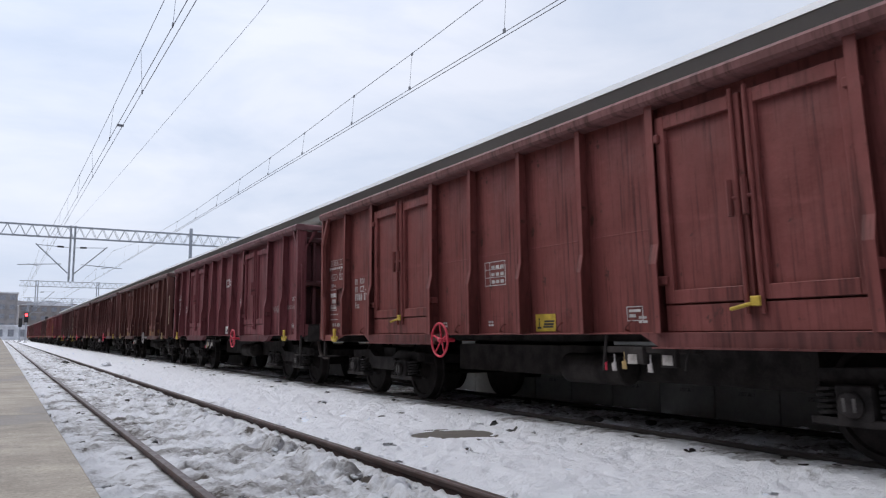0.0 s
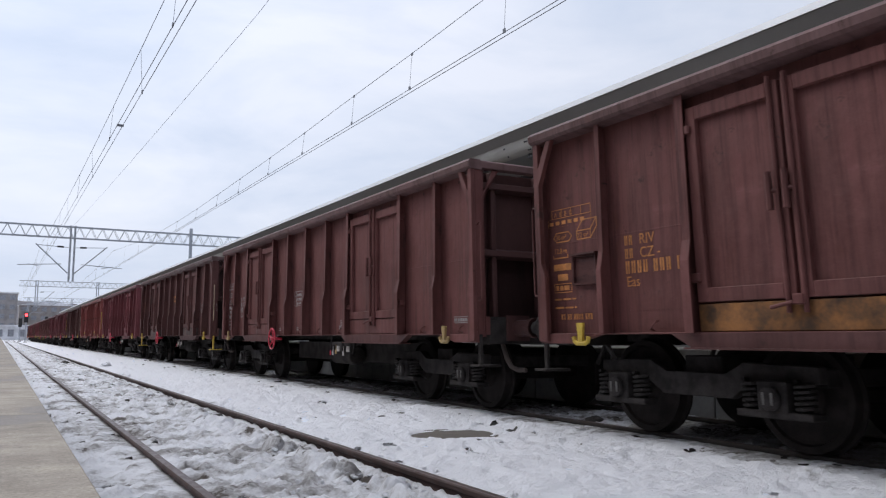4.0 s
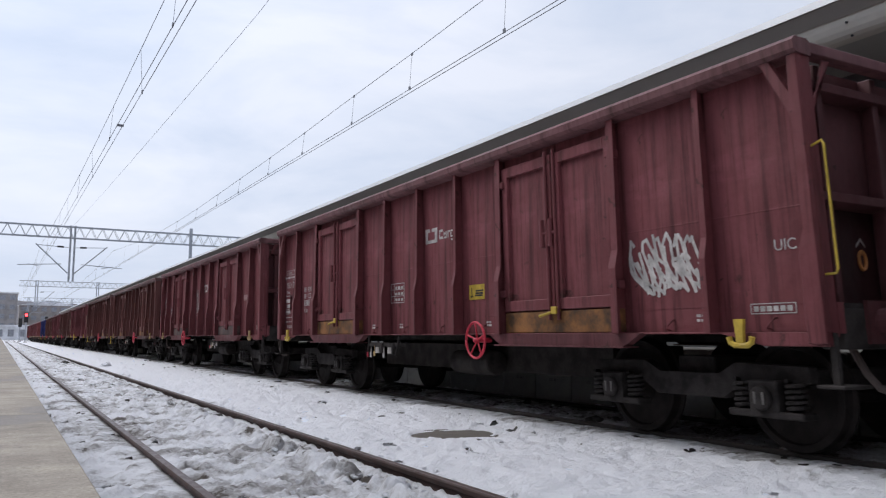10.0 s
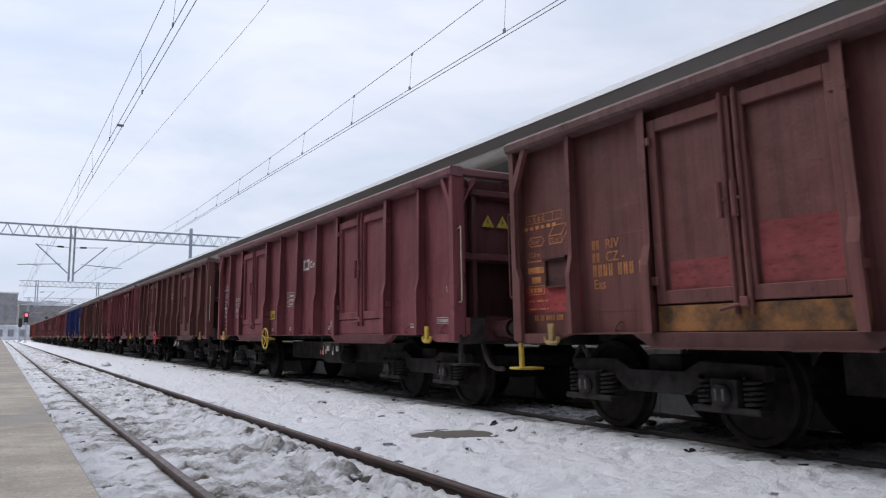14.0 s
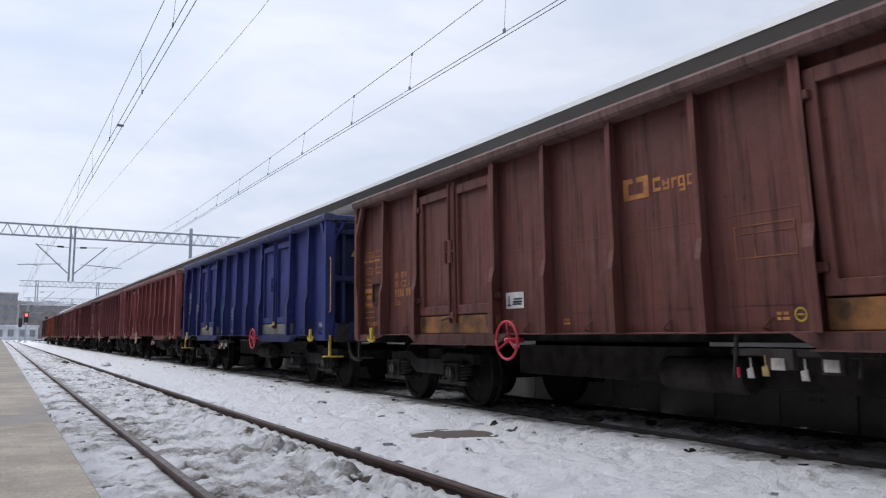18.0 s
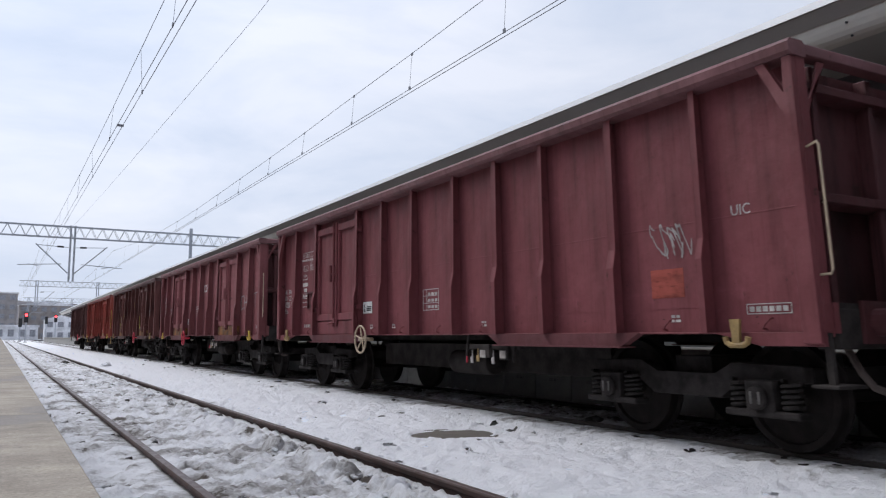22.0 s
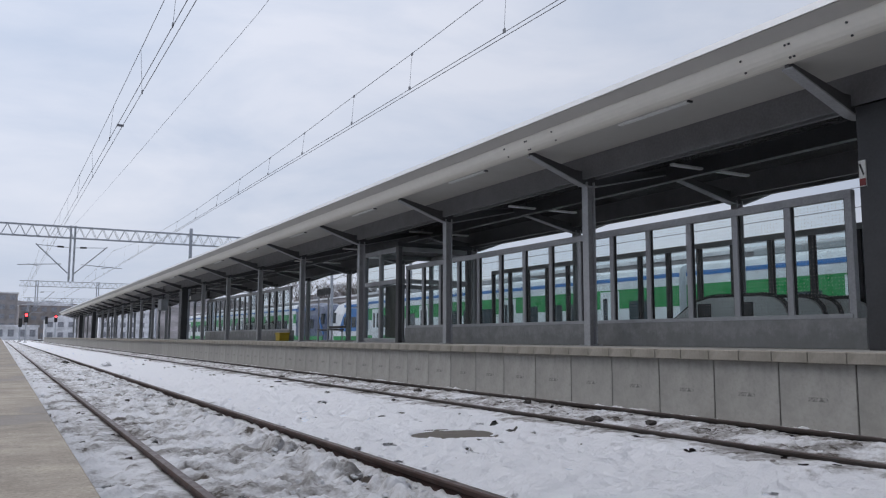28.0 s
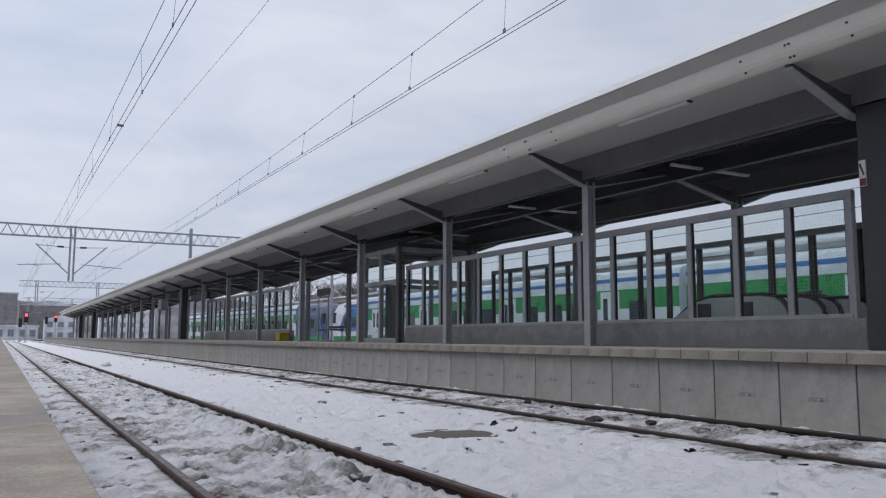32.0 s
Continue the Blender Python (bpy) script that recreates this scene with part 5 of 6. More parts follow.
MARKS = {
    "load_table": mesh_of("load_table", flat(outline_box(0.66, 0.10, 0.007) + [(0.165 * i, 0.007, 0.165 * i + 0.006, 0.093) for i in (1, 2, 3)] + [(x - 0.07, y - 0.093, X - 0.07, Y - 0.1) for x, y, X, Y in outline_box(0.73, 0.10, 0.007)] + [(-0.04 + 0.105 * i, -0.07, 0.025 + 0.105 * i, -0.03) for i in range(6)]), WHITE),
    "number_pair": mesh_of("number_pair", flat(digits("88", 0.095)), WHITE),
    "capacity_sign": mesh_of("capacity_sign", stroke([[(0, 0.05), (0.05, 0.1), (0.26, 0.1), (0.31, 0.05), (0.26, 0), (0.05, 0), (0, 0.05)], [(0.4, 0.0), (0.4, 0.09), (0.62, 0.09), (0.62, 0.0), (0.4, 0.0)], [(0.4, 0.09), (0.50, 0.2), (0.72, 0.2), (0.72, 0.11), (0.62, 0.0)], [(0.62, 0.09), (0.72, 0.2)]], 0.012), WHITE),
    "tare_note": mesh_of("tare_note", flat([(0, 0, 0.26, 0.014), (0, 0.014, 0.012, 0.04), (0.248, 0.014, 0.26, 0.04), (0.0, -0.13, 0.30, -0.06), (0.07, -0.24, 0.24, -0.17)] + [(x, y - 0.37, X, Y - 0.37) for x, y, X, Y in outline_box(0.30, 0.1)] + [(0.03, -0.345, 0.08, -0.295), (0.10, -0.345, 0.15, -0.295), (0.17, -0.345, 0.26, -0.295)] + [(a, b - 0.45, c, d - 0.45) for a, b, c, d in text_bars(0.36, 2, 0.018, 0.09)]), WHITE),
    "number_line_long": mesh_of("number_line_long", flat(digits("8888 888 8", 0.12)), WHITE),
    "number_small": mesh_of("number_small", flat(digits("88 88 8888 888", 0.06)), WHITE),
    "plain_grid": mesh_of("plain_grid", flat(outline_box(0.58, 0.27, 0.008) + [(0.19, 0.008, 0.195, 0.262), (0.0, 0.2, 0.58, 0.205)]), ORANGE),
    "inspection_grid": mesh_of("inspection_grid", flat(outline_box(0.46, 0.30, 0.010) + [(0.11, 0.01, 0.12, 0.29), (0.0, 0.2, 0.46, 0.208), (0.0, 0.1, 0.46, 0.108)] + [(0.15 + 0.1 * i, 0.03 + 0.09 * j, 0.22 + 0.1 * i, 0.07 + 0.09 * j) for i in range(3) for j in range(3)]), WHITE),
    "foot_note": mesh_of("foot_note", flat(outline_box(0.42, 0.085, 0.008) + [(0.03 + 0.062 * i, 0.02, 0.075 + 0.062 * i, 0.062) for i in range(6)]), WHITE),
    "small_note": mesh_of("small_note", flat([(0, 0, 0.045, 0.024), (0.06, 0, 0.10, 0.024), (0, -0.04, 0.035, -0.016), (0.05, -0.04, 0.11, -0.016)]), WHITE),
    "logo": mesh_of("logo", prism(bmesh.new(), [(0, 0), (0.345, 0), (0.345, 0.21), (0.184, 0.21), (0.184, 0.16), (0.276, 0.16), (0.276, 0.047), (0.069, 0.047), (0.069, 0.16), (0.138, 0.16), (0.138, 0.21), (0, 0.21)], "z", -0.001, 0.001), WHITE),
    "logo_word": mesh_of("logo_word", flat([(0.405, 0.032, 0.425, 0.16), (0.425, 0.032, 0.50, 0.065), (0.425, 0.13, 0.50, 0.165), (0.53, 0.032, 0.61, 0.055), (0.59, 0.055, 0.61, 0.13), (0.53, 0.07, 0.55, 0.125), (0.55, 0.085, 0.59, 0.10), (0.64, 0.032, 0.662, 0.13), (0.662, 0.105, 0.70, 0.13), (0.72, 0.032, 0.74, 0.13), (0.74, 0.11, 0.80, 0.13), (0.78, -0.01, 0.80, 0.11), (0.73, -0.01, 0.78, 0.012), (0.74, 0.035, 0.78, 0.055), (0.83, 0.032, 0.85, 0.13), (0.85, 0.11, 0.91, 0.13), (0.89, 0.032, 0.91, 0.11), (0.85, 0.032, 0.89, 0.052)]), WHITE),
    "date_box": mesh_of("date_box", flat(outline_box(0.22, 0.14, 0.009) + [(0.03, 0.085, 0.19, 0.11), (0.03, 0.035, 0.12, 0.065)]), WHITE),
}
_sign = bmesh.new()
bx(_sign, 0, 0.36, 0, 0.19, -0.002, 0.002)
SIGN_M = mesh_of("shunting_sign", _sign, PAPER)
SIGNMARK_M = mesh_of("sign_mark", flat([(0.03, 0.03, 0.10, 0.05), (0.055, 0.05, 0.075, 0.15), (0.14, 0.04, 0.32, 0.06), (0.15, 0.065, 0.33, 0.09), (0.16, 0.10, 0.34, 0.12)]), BLACK)
_k = box(-0.19, 0.19, -0.155, 0.155, -0.012, 0.0)
for q in ((-0.19, 0.19, 0.135, 0.155), (-0.19, 0.19, -0.155, -0.135), (-0.19, -0.17, -0.135, 0.135), (0.17, 0.19, -0.135, 0.135)):
    bx(_k, *q, 0.0, 0.03)
bx(_k, -0.21, 0.21, 0.155, 0.175, -0.012, 0.055)
CARD_M = mesh_of("label_pocket", _k, PAINT, 0)
TRI_M = mesh_of("warning_triangle", prism(bmesh.new(), [(-0.1, 0), (0.1, 0), (0, 0.17)], "z", -0.002, 0.002), YELLOW)
TRIMARK_M = mesh_of("warning_bolt", prism(bmesh.new(), [(-0.012, 0.03), (0.02, 0.07), (0.0, 0.075), (0.012, 0.12), (-0.022, 0.075), (0.0, 0.07)], "z", 0.0005, 0.0035), BLACK)
ENDPAD = Matrix.Translation((0, -HALF + 0.196, 0)) @ Matrix.Rotation(math.pi / 2, 4, "X")
PATCHES = {}


def dab(ob, name, key, f, z, material, label=""):
    o = part(name, MARKS[key], None, ob, label, at=side_at(f, z))
    repaint(o, material)
    return tagged(o, kind="stuff") if name == "number_marking" else o


LOGO_Z = {7: 2.42, 5: 2.14, 6: 2.2}
GRID_AT = {16: (5.15, 1.58), 7: (6.22, 1.33), 18: (6.2, 1.32), 19: (6.2, 1.32), 20: (6.5, 1.32), 17: (7.4, 1.38), 9: (7.6, 1.46), 15: (7.35, 1.44)}
SIGN_AT = {7: (5.93, 1.01), 17: (5.0, 1.30), 9: (5.25, 1.42), 5: (7.0, 1.03), 16: (8.55, 1.28), 0: (6.4, 1.01)}
UIC_AT = {10: (0.72, 1.67), 18: (1.0, 2.02), 19: (1.0, 2.02), 20: (0.98, 1.95), 21: (0.76, 1.53), 22: (0.80, 1.83), 23: (0.52, 1.66), 9: (0.63, 1.62), 1: (0.9, 1.68)}


def common_marks(n, ob, col, type_b, marks, logo, sign, grid, uic, triangles):
    """The lettering every wagon carries; rear bays hold table and number."""
    swap = type_b or n == 2
    ft, fn = (11.66, 12.75) if swap else (12.74, 11.60)
    up = 0.28 if swap else 0.0
    table = DULLORANGE if n == 22 else marks
    dab(ob, "load_table", "load_table", ft, 2.23 + up, table)
    write(ob, "A  B  B  C", ft - 0.04, 2.25 + up, 0.075, table)
    tagged(dab(ob, "capacity_sign", "capacity_sign", ft - 0.02, 1.97 + up, table), kind="stuff")
    write(ob, "36 m\u00b2", ft - 0.06, 1.995 + up, 0.075, table)
    write(ob, "72 m\u00b3", ft - 0.43, 1.985 + up, 0.075, table)
    write(ob, "12.8 m", ft - 0.02, 1.845 + up, 0.08, table)
    dab(ob, "tare_note", "tare_note", ft, 1.79 + up, table)
    pk = part("label_pocket", CARD_M, None, ob, at=side_at(ft - 0.55, 1.64, 0.012))
    pk.color = (*(v * 0.6 for v in COLOURS[col]), 0.2)
    dab(ob, "number_marking", "number_pair", fn, 1.83, marks)
    write(ob, "RIV", fn - 0.20, 1.83, 0.14, marks)
    dab(ob, "number_marking", "number_pair", fn, 1.70, marks)
    write(ob, "CZ -", fn - 0.20, 1.70, 0.14, marks)
    dab(ob, "number_marking", "number_line_long", fn, 1.555, marks)
    write(ob, "Eas", fn, 1.43, 0.14, marks)
    dab(ob, "number_marking", "number_small", ft - 0.10, 1.13, marks)
    dab(ob, "foot_note", "foot_note", 0.90, 1.13, marks)
    for f in (4.9, 7.4, 8.4, 1.6):
        dab(ob, "small_note", "small_note", f + rnd.uniform(-0.15, 0.15), 1.12, marks)
    early = n in FRONT_BRAKE
    if not early and not type_b and n != 16:
        dab(ob, "date_box", "date_box", 4.92, 1.10, marks)
    if n in (5, 6, 16):
        ring = stroke([[(0.05 * math.cos(k * 0.63), 0.05 * math.sin(k * 0.63)) for k in range(11)], [(-0.02, 0.0), (0.02, 0.0)]], 0.014)
        part("ring_mark", mesh_of("ring_mark", ring, YELLOW), None, ob, "small yellow ring mark", at=side_at(6.25 if n == 5 else 4.6, 1.12))
    if uic:
        f, z = UIC_AT.get(n, (0.62, 1.55))
        write(ob, "UIC", f, z, 0.125, marks)
    if logo:
        lz = LOGO_Z.get(n, 2.26)
        dab(ob, "operator_mark", "logo", 6.44, lz, logo, "faded operator mark")
        tagged(dab(ob, "operator_word", "logo_word", 6.44, lz, logo), kind="stuff")
    if grid:
        f, z = GRID_AT.get(n, (4.97, 1.60) if early else (7.45, 1.57))
        dab(ob, "inspection_grid", "plain_grid" if n == 16 else "inspection_grid", f, z, DULLORANGE if n == 16 else marks)
    if sign:
        f, z = SIGN_AT.get(n, (6.38, 1.03) if early else (8.62, 1.33))
        s = part("shunting_sign", SIGN_M, None, ob, "small shunting notice plate", at=side_at(f, z, 0.006 if f < 8.5 else 0.012))
        repaint(s, sign)
        part("sign_mark", SIGNMARK_M, None, s, at=(0, 0, 0.002))
    for i in range(triangles):
        t = part("warning_triangle", TRI_M, None, ob, "yellow warning triangle", at=Matrix.Translation((-0.85 + 0.24 * i, 0, 2.45)) @ ENDPAD)
        part("warning_bolt", TRIMARK_M, None, t)


def patch(ob, name, f0, f1, z0, z1, colour, label, material=None, proud=0.002):
    """A repainted stretch of side sheet."""
    key = (round(f1 - f0, 3), round(z1 - z0, 3))
    if key not in PATCHES:
        PATCHES[key] = mesh_of("paint_patch", flat([(0, 0, key[0], key[1])]), PAINT)
    o = part(name, PATCHES[key], None, ob, label, at=side_at(f1, z0, proud))
    if material:
        repaint(o, material)
    else:
        o.color = (*colour, 0.3)


def tag_mesh(ob, lines, w, f, z, material, label, scale=1.0):
    o = part("graffiti", mesh_of("graffiti", stroke([[(x * scale, y * scale) for x, y in l] for l in lines], w), material), None, ob, label, at=side_at(f, z, 0.005))
    return o


GLYPH = {
    "E": [[(0.6, 0), (0, 0), (0, 1), (0.6, 1)], [(0, 0.5), (0.5, 0.5)]],
    "D": [[(0, 0), (0, 1), (0.4, 0.9), (0.6, 0.5), (0.4, 0.1), (0, 0)]],
    "O": [[(0.3, 0), (0, 0.3), (0, 0.7), (0.3, 1), (0.6, 0.7), (0.6, 0.3), (0.3, 0)]],
    "N": [[(0, 0), (0, 1), (0.6, 0), (0.6, 1)]],
    "C": [[(0.6, 1), (0.1, 0.95), (0, 0.5), (0.1, 0), (0.6, 0.1)]],
    "H": [[(0, 0), (0, 1)], [(0.5, 0), (0.55, 1)], [(0, 0.5), (0.55, 0.5)]],
    "T": [[(0.3, 0), (0.3, 1)], [(-0.1, 1), (0.8, 1.05)]],
    "S": [[(0.6, 0.95), (0.2, 1), (0.0, 0.75), (0.5, 0.45), (0.5, 0.1), (0, 0)]],
    "A": [[(0, 0), (0.3, 1), (0.6, 0)], [(0.1, 0.4), (0.5, 0.4)]],
    "R": [[(0, 0), (0, 1), (0.5, 0.9), (0.5, 0.6), (0, 0.5), (0.6, 0)]],
}


def word(text, h, step=0.85):
    out = []
    for i, c in enumerate(text):
        out += [[((i * step + x) * h, y * h) for x, y in l] for l in GLYPH[c]]
    return out


def scribble(w, h, loops, seed):
    """An illegible looping tag."""
    r = random.Random(seed)
    out = []
    for k in range(loops):
        x0 = w * k / loops
        pts = []
        a0 = r.uniform(0, 6)
        for i in range(14):
            a = a0 + i * r.uniform(0.4, 0.7)
            pts.append((x0 + w / loops * (0.5 + 0.62 * math.cos(a)) + 0.01 * i, h * (0.5 + 0.5 * math.sin(a * 0.8) * r.uniform(0.6, 1))))
        out.append(pts)
    return out


SPEC = {  # markings, operator mark, notice plate, grid, UIC, triangles, threshold
    0: (WHITE, None, YELLOW, 1, 0, 0, None), 1: (WHITE, WHITE, PAPER, 1, 1, 0, None), 2: (GREYMARK, GREYMARK, LIME, 0, 0, 0, OCHRE), 3: (ORANGE, ORANGE, PAPER, 0, 0, 0, OCHRE),
    4: (GREYMARK, None, None, 1, 0, 0, None), 5: (ORANGE, ORANGE, PAPER, 0, 0, 0, DULLSILL), 6: (WHITE, WHITE, PAPER, 1, 1, 0, None), 7: (WHITE, WHITE, YELLOW, 1, 1, 1, OCHRE),
    8: (ORANGE, ORANGE, PAPER, 1, 0, 0, BROKEN_WHITE), 9: (WHITE, WHITE, YELLOW, 1, 1, 0, OCHRE), 10: (WHITE, WHITE, None, 1, 1, 2, DULLSILL), 11: (ORANGE, ORANGE, PAPER, 1, 1, 0, OCHRE),
    12: (ORANGE, ORANGE, PAPER, 0, 0, 0, OCHRE), 13: (WHITE, WHITE, YELLOW, 1, 1, 2, None), 14: (GREYMARK, GREYMARK, None, 1, 0, 0, None), 15: (WHITE, WHITE, PAPER, 1, 1, 2, None),
    16: (ORANGE, ORANGE, PAPER, 1, 0, 0, OCHRE), 17: (WHITE, None, None, 1, 1, 2, GREYSILL), 18: (WHITE, None, None, 1, 1, 0, None), 19: (WHITE, None, PAPER, 1, 1, 1, None),
    20: (WHITE, None, PAPER, 1, 1, 0, None), 21: (WHITE, WHITE, PAPER, 1, 1, 0, OCHRE), 22: (WHITE, YELLOW, PAPER, 1, 1, 0, OCHRE), 23: (WHITE, WHITE, YELLOW, 1, 1, 0, OCHRE), 24: (GREYMARK, WHITE, None, 1, 0, 0, None),
}
WORDS = {3: "with chalk scribbles and ochre door sill", 5: "with red brake wheel and chalk scribbles", 8: "with a yellow sprayed tag", 9: "with a white sprayed tag", 10: "with scratchy white tags", 12: "with red repainted panels", 17: "with a faded teal panel, yellow handrails", 21: "with pale sprayed tag, ochre door sill", 22: "repainted red below, with a sprayed door", 23: "with ochre door sills"}


_r = bmesh.new()
pipe([(0.045 * math.cos(k * math.pi / 8), -0.008, 0.075 * math.sin(k * math.pi / 8)) for k in range(17)], 0.014, 6, _r)
RING_M = mesh_of("end_ring_mark", _r, ORANGE)
TICK_M = mesh_of("end_tick_mark", prism(bmesh.new(), [(-0.06, 0.10), (0.0, 0.16), (0.06, 0.11), (0.05, 0.135), (0.0, 0.185), (-0.06, 0.125)], "y", -0.008, -0.004), GREYMARK)


def mark_train():
    for n, ob in enumerate(WAGONS):
        col, type_b, _ = TRAIN[n]
        marks, logo, sign, grid, uic, tri, sill = SPEC[n]
        common_marks(n, ob, col, type_b, marks, logo, sign, grid, uic, tri)
        c = COLOURS[col]
        if sill:
            for o in ob.children:
                if o.name.startswith("door_threshold"):
                    repaint(o, DULLSILL if n == 8 and o.matrix_basis[1][3] < 0 else sill)
        if n in (2, 6, 9, 21):
            rg = part("end_ring_mark", RING_M, None, ob, "orange ring sign on the end sheet", at=(-0.62, -HALF + 0.25, 1.56))
            part("end_tick_mark", TICK_M, None, rg, "pale chalk tick")
        if n in WORDS:
            tagged(ob, f"{COLOUR_WORDS[col]} box wagon {WORDS[n]}")
        for o in ob.children:
            front = o.matrix_basis[1][1] > 0
            if o.name.startswith("corner_handrail") and front and n in (7, 9, 17, 23):
                repaint(o, YELLOW)
            elif o.name.startswith("corner_handrail") and front and n in (2, 5, 8, 13, 14, 20, 21):
                repaint(o, BEIGE)
            if o.name.startswith("shunter_step") and n in (5, 12, 17):
                repaint(o, YELLOW)
    w = WAGONS
    tag_mesh(w[8], [[(x, y - 0.1 * x) for x, y in l] for l in word("EDON", 0.185, 0.95)], 0.015, 2.17, 1.30, LIME, "yellow sprayed letters")
    tag_mesh(w[8], [[(0, 0.0), (0.75, -0.12)], [(0.02, 0.36), (0.78, 0.24)]], 0.012, 2.15, 1.22, LIME, "yellow sprayed lines")
    tag_mesh(w[1], scribble(0.5, 0.16, 6, 31), 0.009, 2.25, 1.47, GREYMARK, "chalk scribble")
    tag_mesh(w[1], scribble(0.8, 0.08, 6, 32), 0.009, 1.35, 1.52, GREYMARK, "chalk scribble")
    tag_mesh(w[21], word("CHE", 0.34, 0.92), 0.03, 2.26, 1.62, GREYMARK, "pale sprayed letters")
    tag_mesh(w[21], word("T", 0.32), 0.022, 1.10, 1.66, GREYMARK, "pale sprayed letter")
    tag_mesh(w[22], word("SCO", 0.40, 0.78), 0.05, 2.27, 1.60, GREYMARK, "pale sprayed letters")
    tag_mesh(w[22], [[(0.08, 0.0), (0.0, 0.62), (0.42, 0.66), (0.52, 0.5), (0.40, 0.36), (0.14, 0.32), (0.40, 0.24), (0.78, -0.02), (0.9, 0.34), (0.98, 0.52)]], 0.062, 1.10, 1.56, GREYMARK, "pale sprayed letters", 0.8)
    part("graffiti", mesh_of("graffiti", stroke([[(0.0, 0.55), (0.03, 0.25), (0.12, 0.02)], [(0.0, 0.55), (0.06, 0.0)]], 0.035), LIME), None, w[22], "yellow sprayed stroke", at=side_at(4.22, 1.27, 0.089))
    tag_mesh(w[9], scribble(0.84, 0.58, 6, 3) + scribble(0.8, 0.4, 5, 8), 0.032, 2.27, 1.32, WHITE, "white sprayed tag")
    tag_mesh(w[10], scribble(0.75, 0.95, 5, 4), 0.028, 7.5, 1.45, GREYMARK, "scratchy white tag")
    tag_mesh(w[5], scribble(0.75, 0.42, 5, 7), 0.012, 2.2, 1.55, GREYMARK, "chalk scribble")
    tag_mesh(w[5], scribble(0.85, 0.38, 4, 9), 0.012, 1.0, 1.6, GREYMARK, "chalk scribble")
    tag_mesh(w[3], scribble(0.9, 0.45, 5, 12), 0.01, 5.35, 2.55, GREYMARK, "chalk scribble")
    tag_mesh(w[3], scribble(0.6, 0.4, 3, 14), 0.014, 7.4, 2.6, GREYMARK, "chalk scribble")
    tag_mesh(w[20], scribble(0.4, 0.35, 4, 21), 0.012, 1.95, 1.65, GREYMARK, "faint chalk scribble")
    patch(w[20], "paint_patch", 1.55, 1.95, 1.30, 1.56, (0.26, 0.055, 0.04), "orange-red repaint")
    tag_mesh(w[12], scribble(0.6, 0.25, 5, 22), 0.018, 2.1, 1.45, GREYMARK, "chalk scribble")
    patch(w[10], "worn_patch", 1.72, 2.06, 1.84, 1.98, (0.27, 0.17, 0.16), "pale worn patch")
    patch(w[17], "paint_patch", 7.80, 8.56, 1.36, 1.92, (0.02, 0.075, 0.125), "faded teal repaint")
    low = (0.185, 0.042, 0.044)
    for a, b in ((4.42, 5.37), (5.47, 6.42), (6.52, 7.47), (7.57, 8.52), (10.7, 11.68)):
        patch(w[22], "paint_patch", a, b, 0.995, 2.25, low, "repainted red lower sheet")
    for a, b, z in ((4.42, 5.37, 1.75), (5.47, 6.42, 1.7), (7.57, 8.52, 1.6), (11.8, 12.8, 1.5)):
        patch(w[12], "paint_patch", a, b, 1.22, z, (0.24, 0.035, 0.035), "red repaint")
    for a, b, z0, z1 in ((8.78, 9.52, 1.36, 1.86), (9.80, 10.5, 1.36, 1.62)):
        patch(w[12], "paint_patch", a, b, z0, z1, (0.17, 0.036, 0.036), "red repaint", None, 0.038)
    for a, b, z0, z1 in ((11.8, 12.8, 2.0, 2.5),):
        patch(w[5], "paint_patch", a, b, 1.95, 2.4, (0.2, 0.07, 0.03), "rusty orange repaint")
    # sprayed panels across the rear door of the repainted wagon
    for f0, f1 in ((8.72, 9.58), (9.70, 10.56)):
        d = part("graffiti", mesh_of("graffiti", flat([(0.0, 0.0, 0.72, 0.62)]), WHITE), None, w[22], "white sprayed block letters", at=side_at(f1 - 0.07, 1.38, 0.0395))
        part("graffiti_line", mesh_of("graffiti_line", stroke([[(0, 0.62), (0.2, 0.7), (0.5, 0.66), (0.72, 0.72)], [(0, 0), (0, 0.6)]], 0.05), LIME), None, d, at=(0, 0, 0.002))
        part("graffiti_line", mesh_of("graffiti_line", stroke([[(0.1, 0.0), (0.15, 0.5), (0.5, 0.55)], [(0.7, 0.1), (0.55, 0.45)]], 0.035), BLACK), None, d, at=(0, 0, 0.003))


mark_train()

# ---- overhead line ----


def wire(name, pts, r, label):
    bm = bmesh.new()
    n = 6
    rings = []
    for i, p in enumerate(pts):
        rings.append([bm.verts.new((p[0] + r * math.cos(2 * math.pi * k / n), p[1], p[2] + r * math.sin(2 * math.pi * k / n))) for k in range(n)])
    for a, b in zip(rings, rings[1:]):
        for k in range(n):
            bm.faces.new((a[k], a[(k + 1) % n], b[(k + 1) % n], b[k]))
    return bm


def span(f, y0, y1, step=3.0):
    n = max(2, int((y1 - y0) / step))
    return [(*f(y0 + (y1 - y0) * i / n),) for i in range(n + 1)]


GANTRY_Y = (58.7, 120.0, 178.0)


def sag(y, low, high):
    """Height of a messenger wire between supports."""
    supports = (-9.0, *GANTRY_Y, 240.0)
    for a, b in zip(supports, supports[1:]):
        if a <= y <= b:
            k = (y - a) / (b - a) * 2 - 1
            return low + (high - low) * k * k
    return high


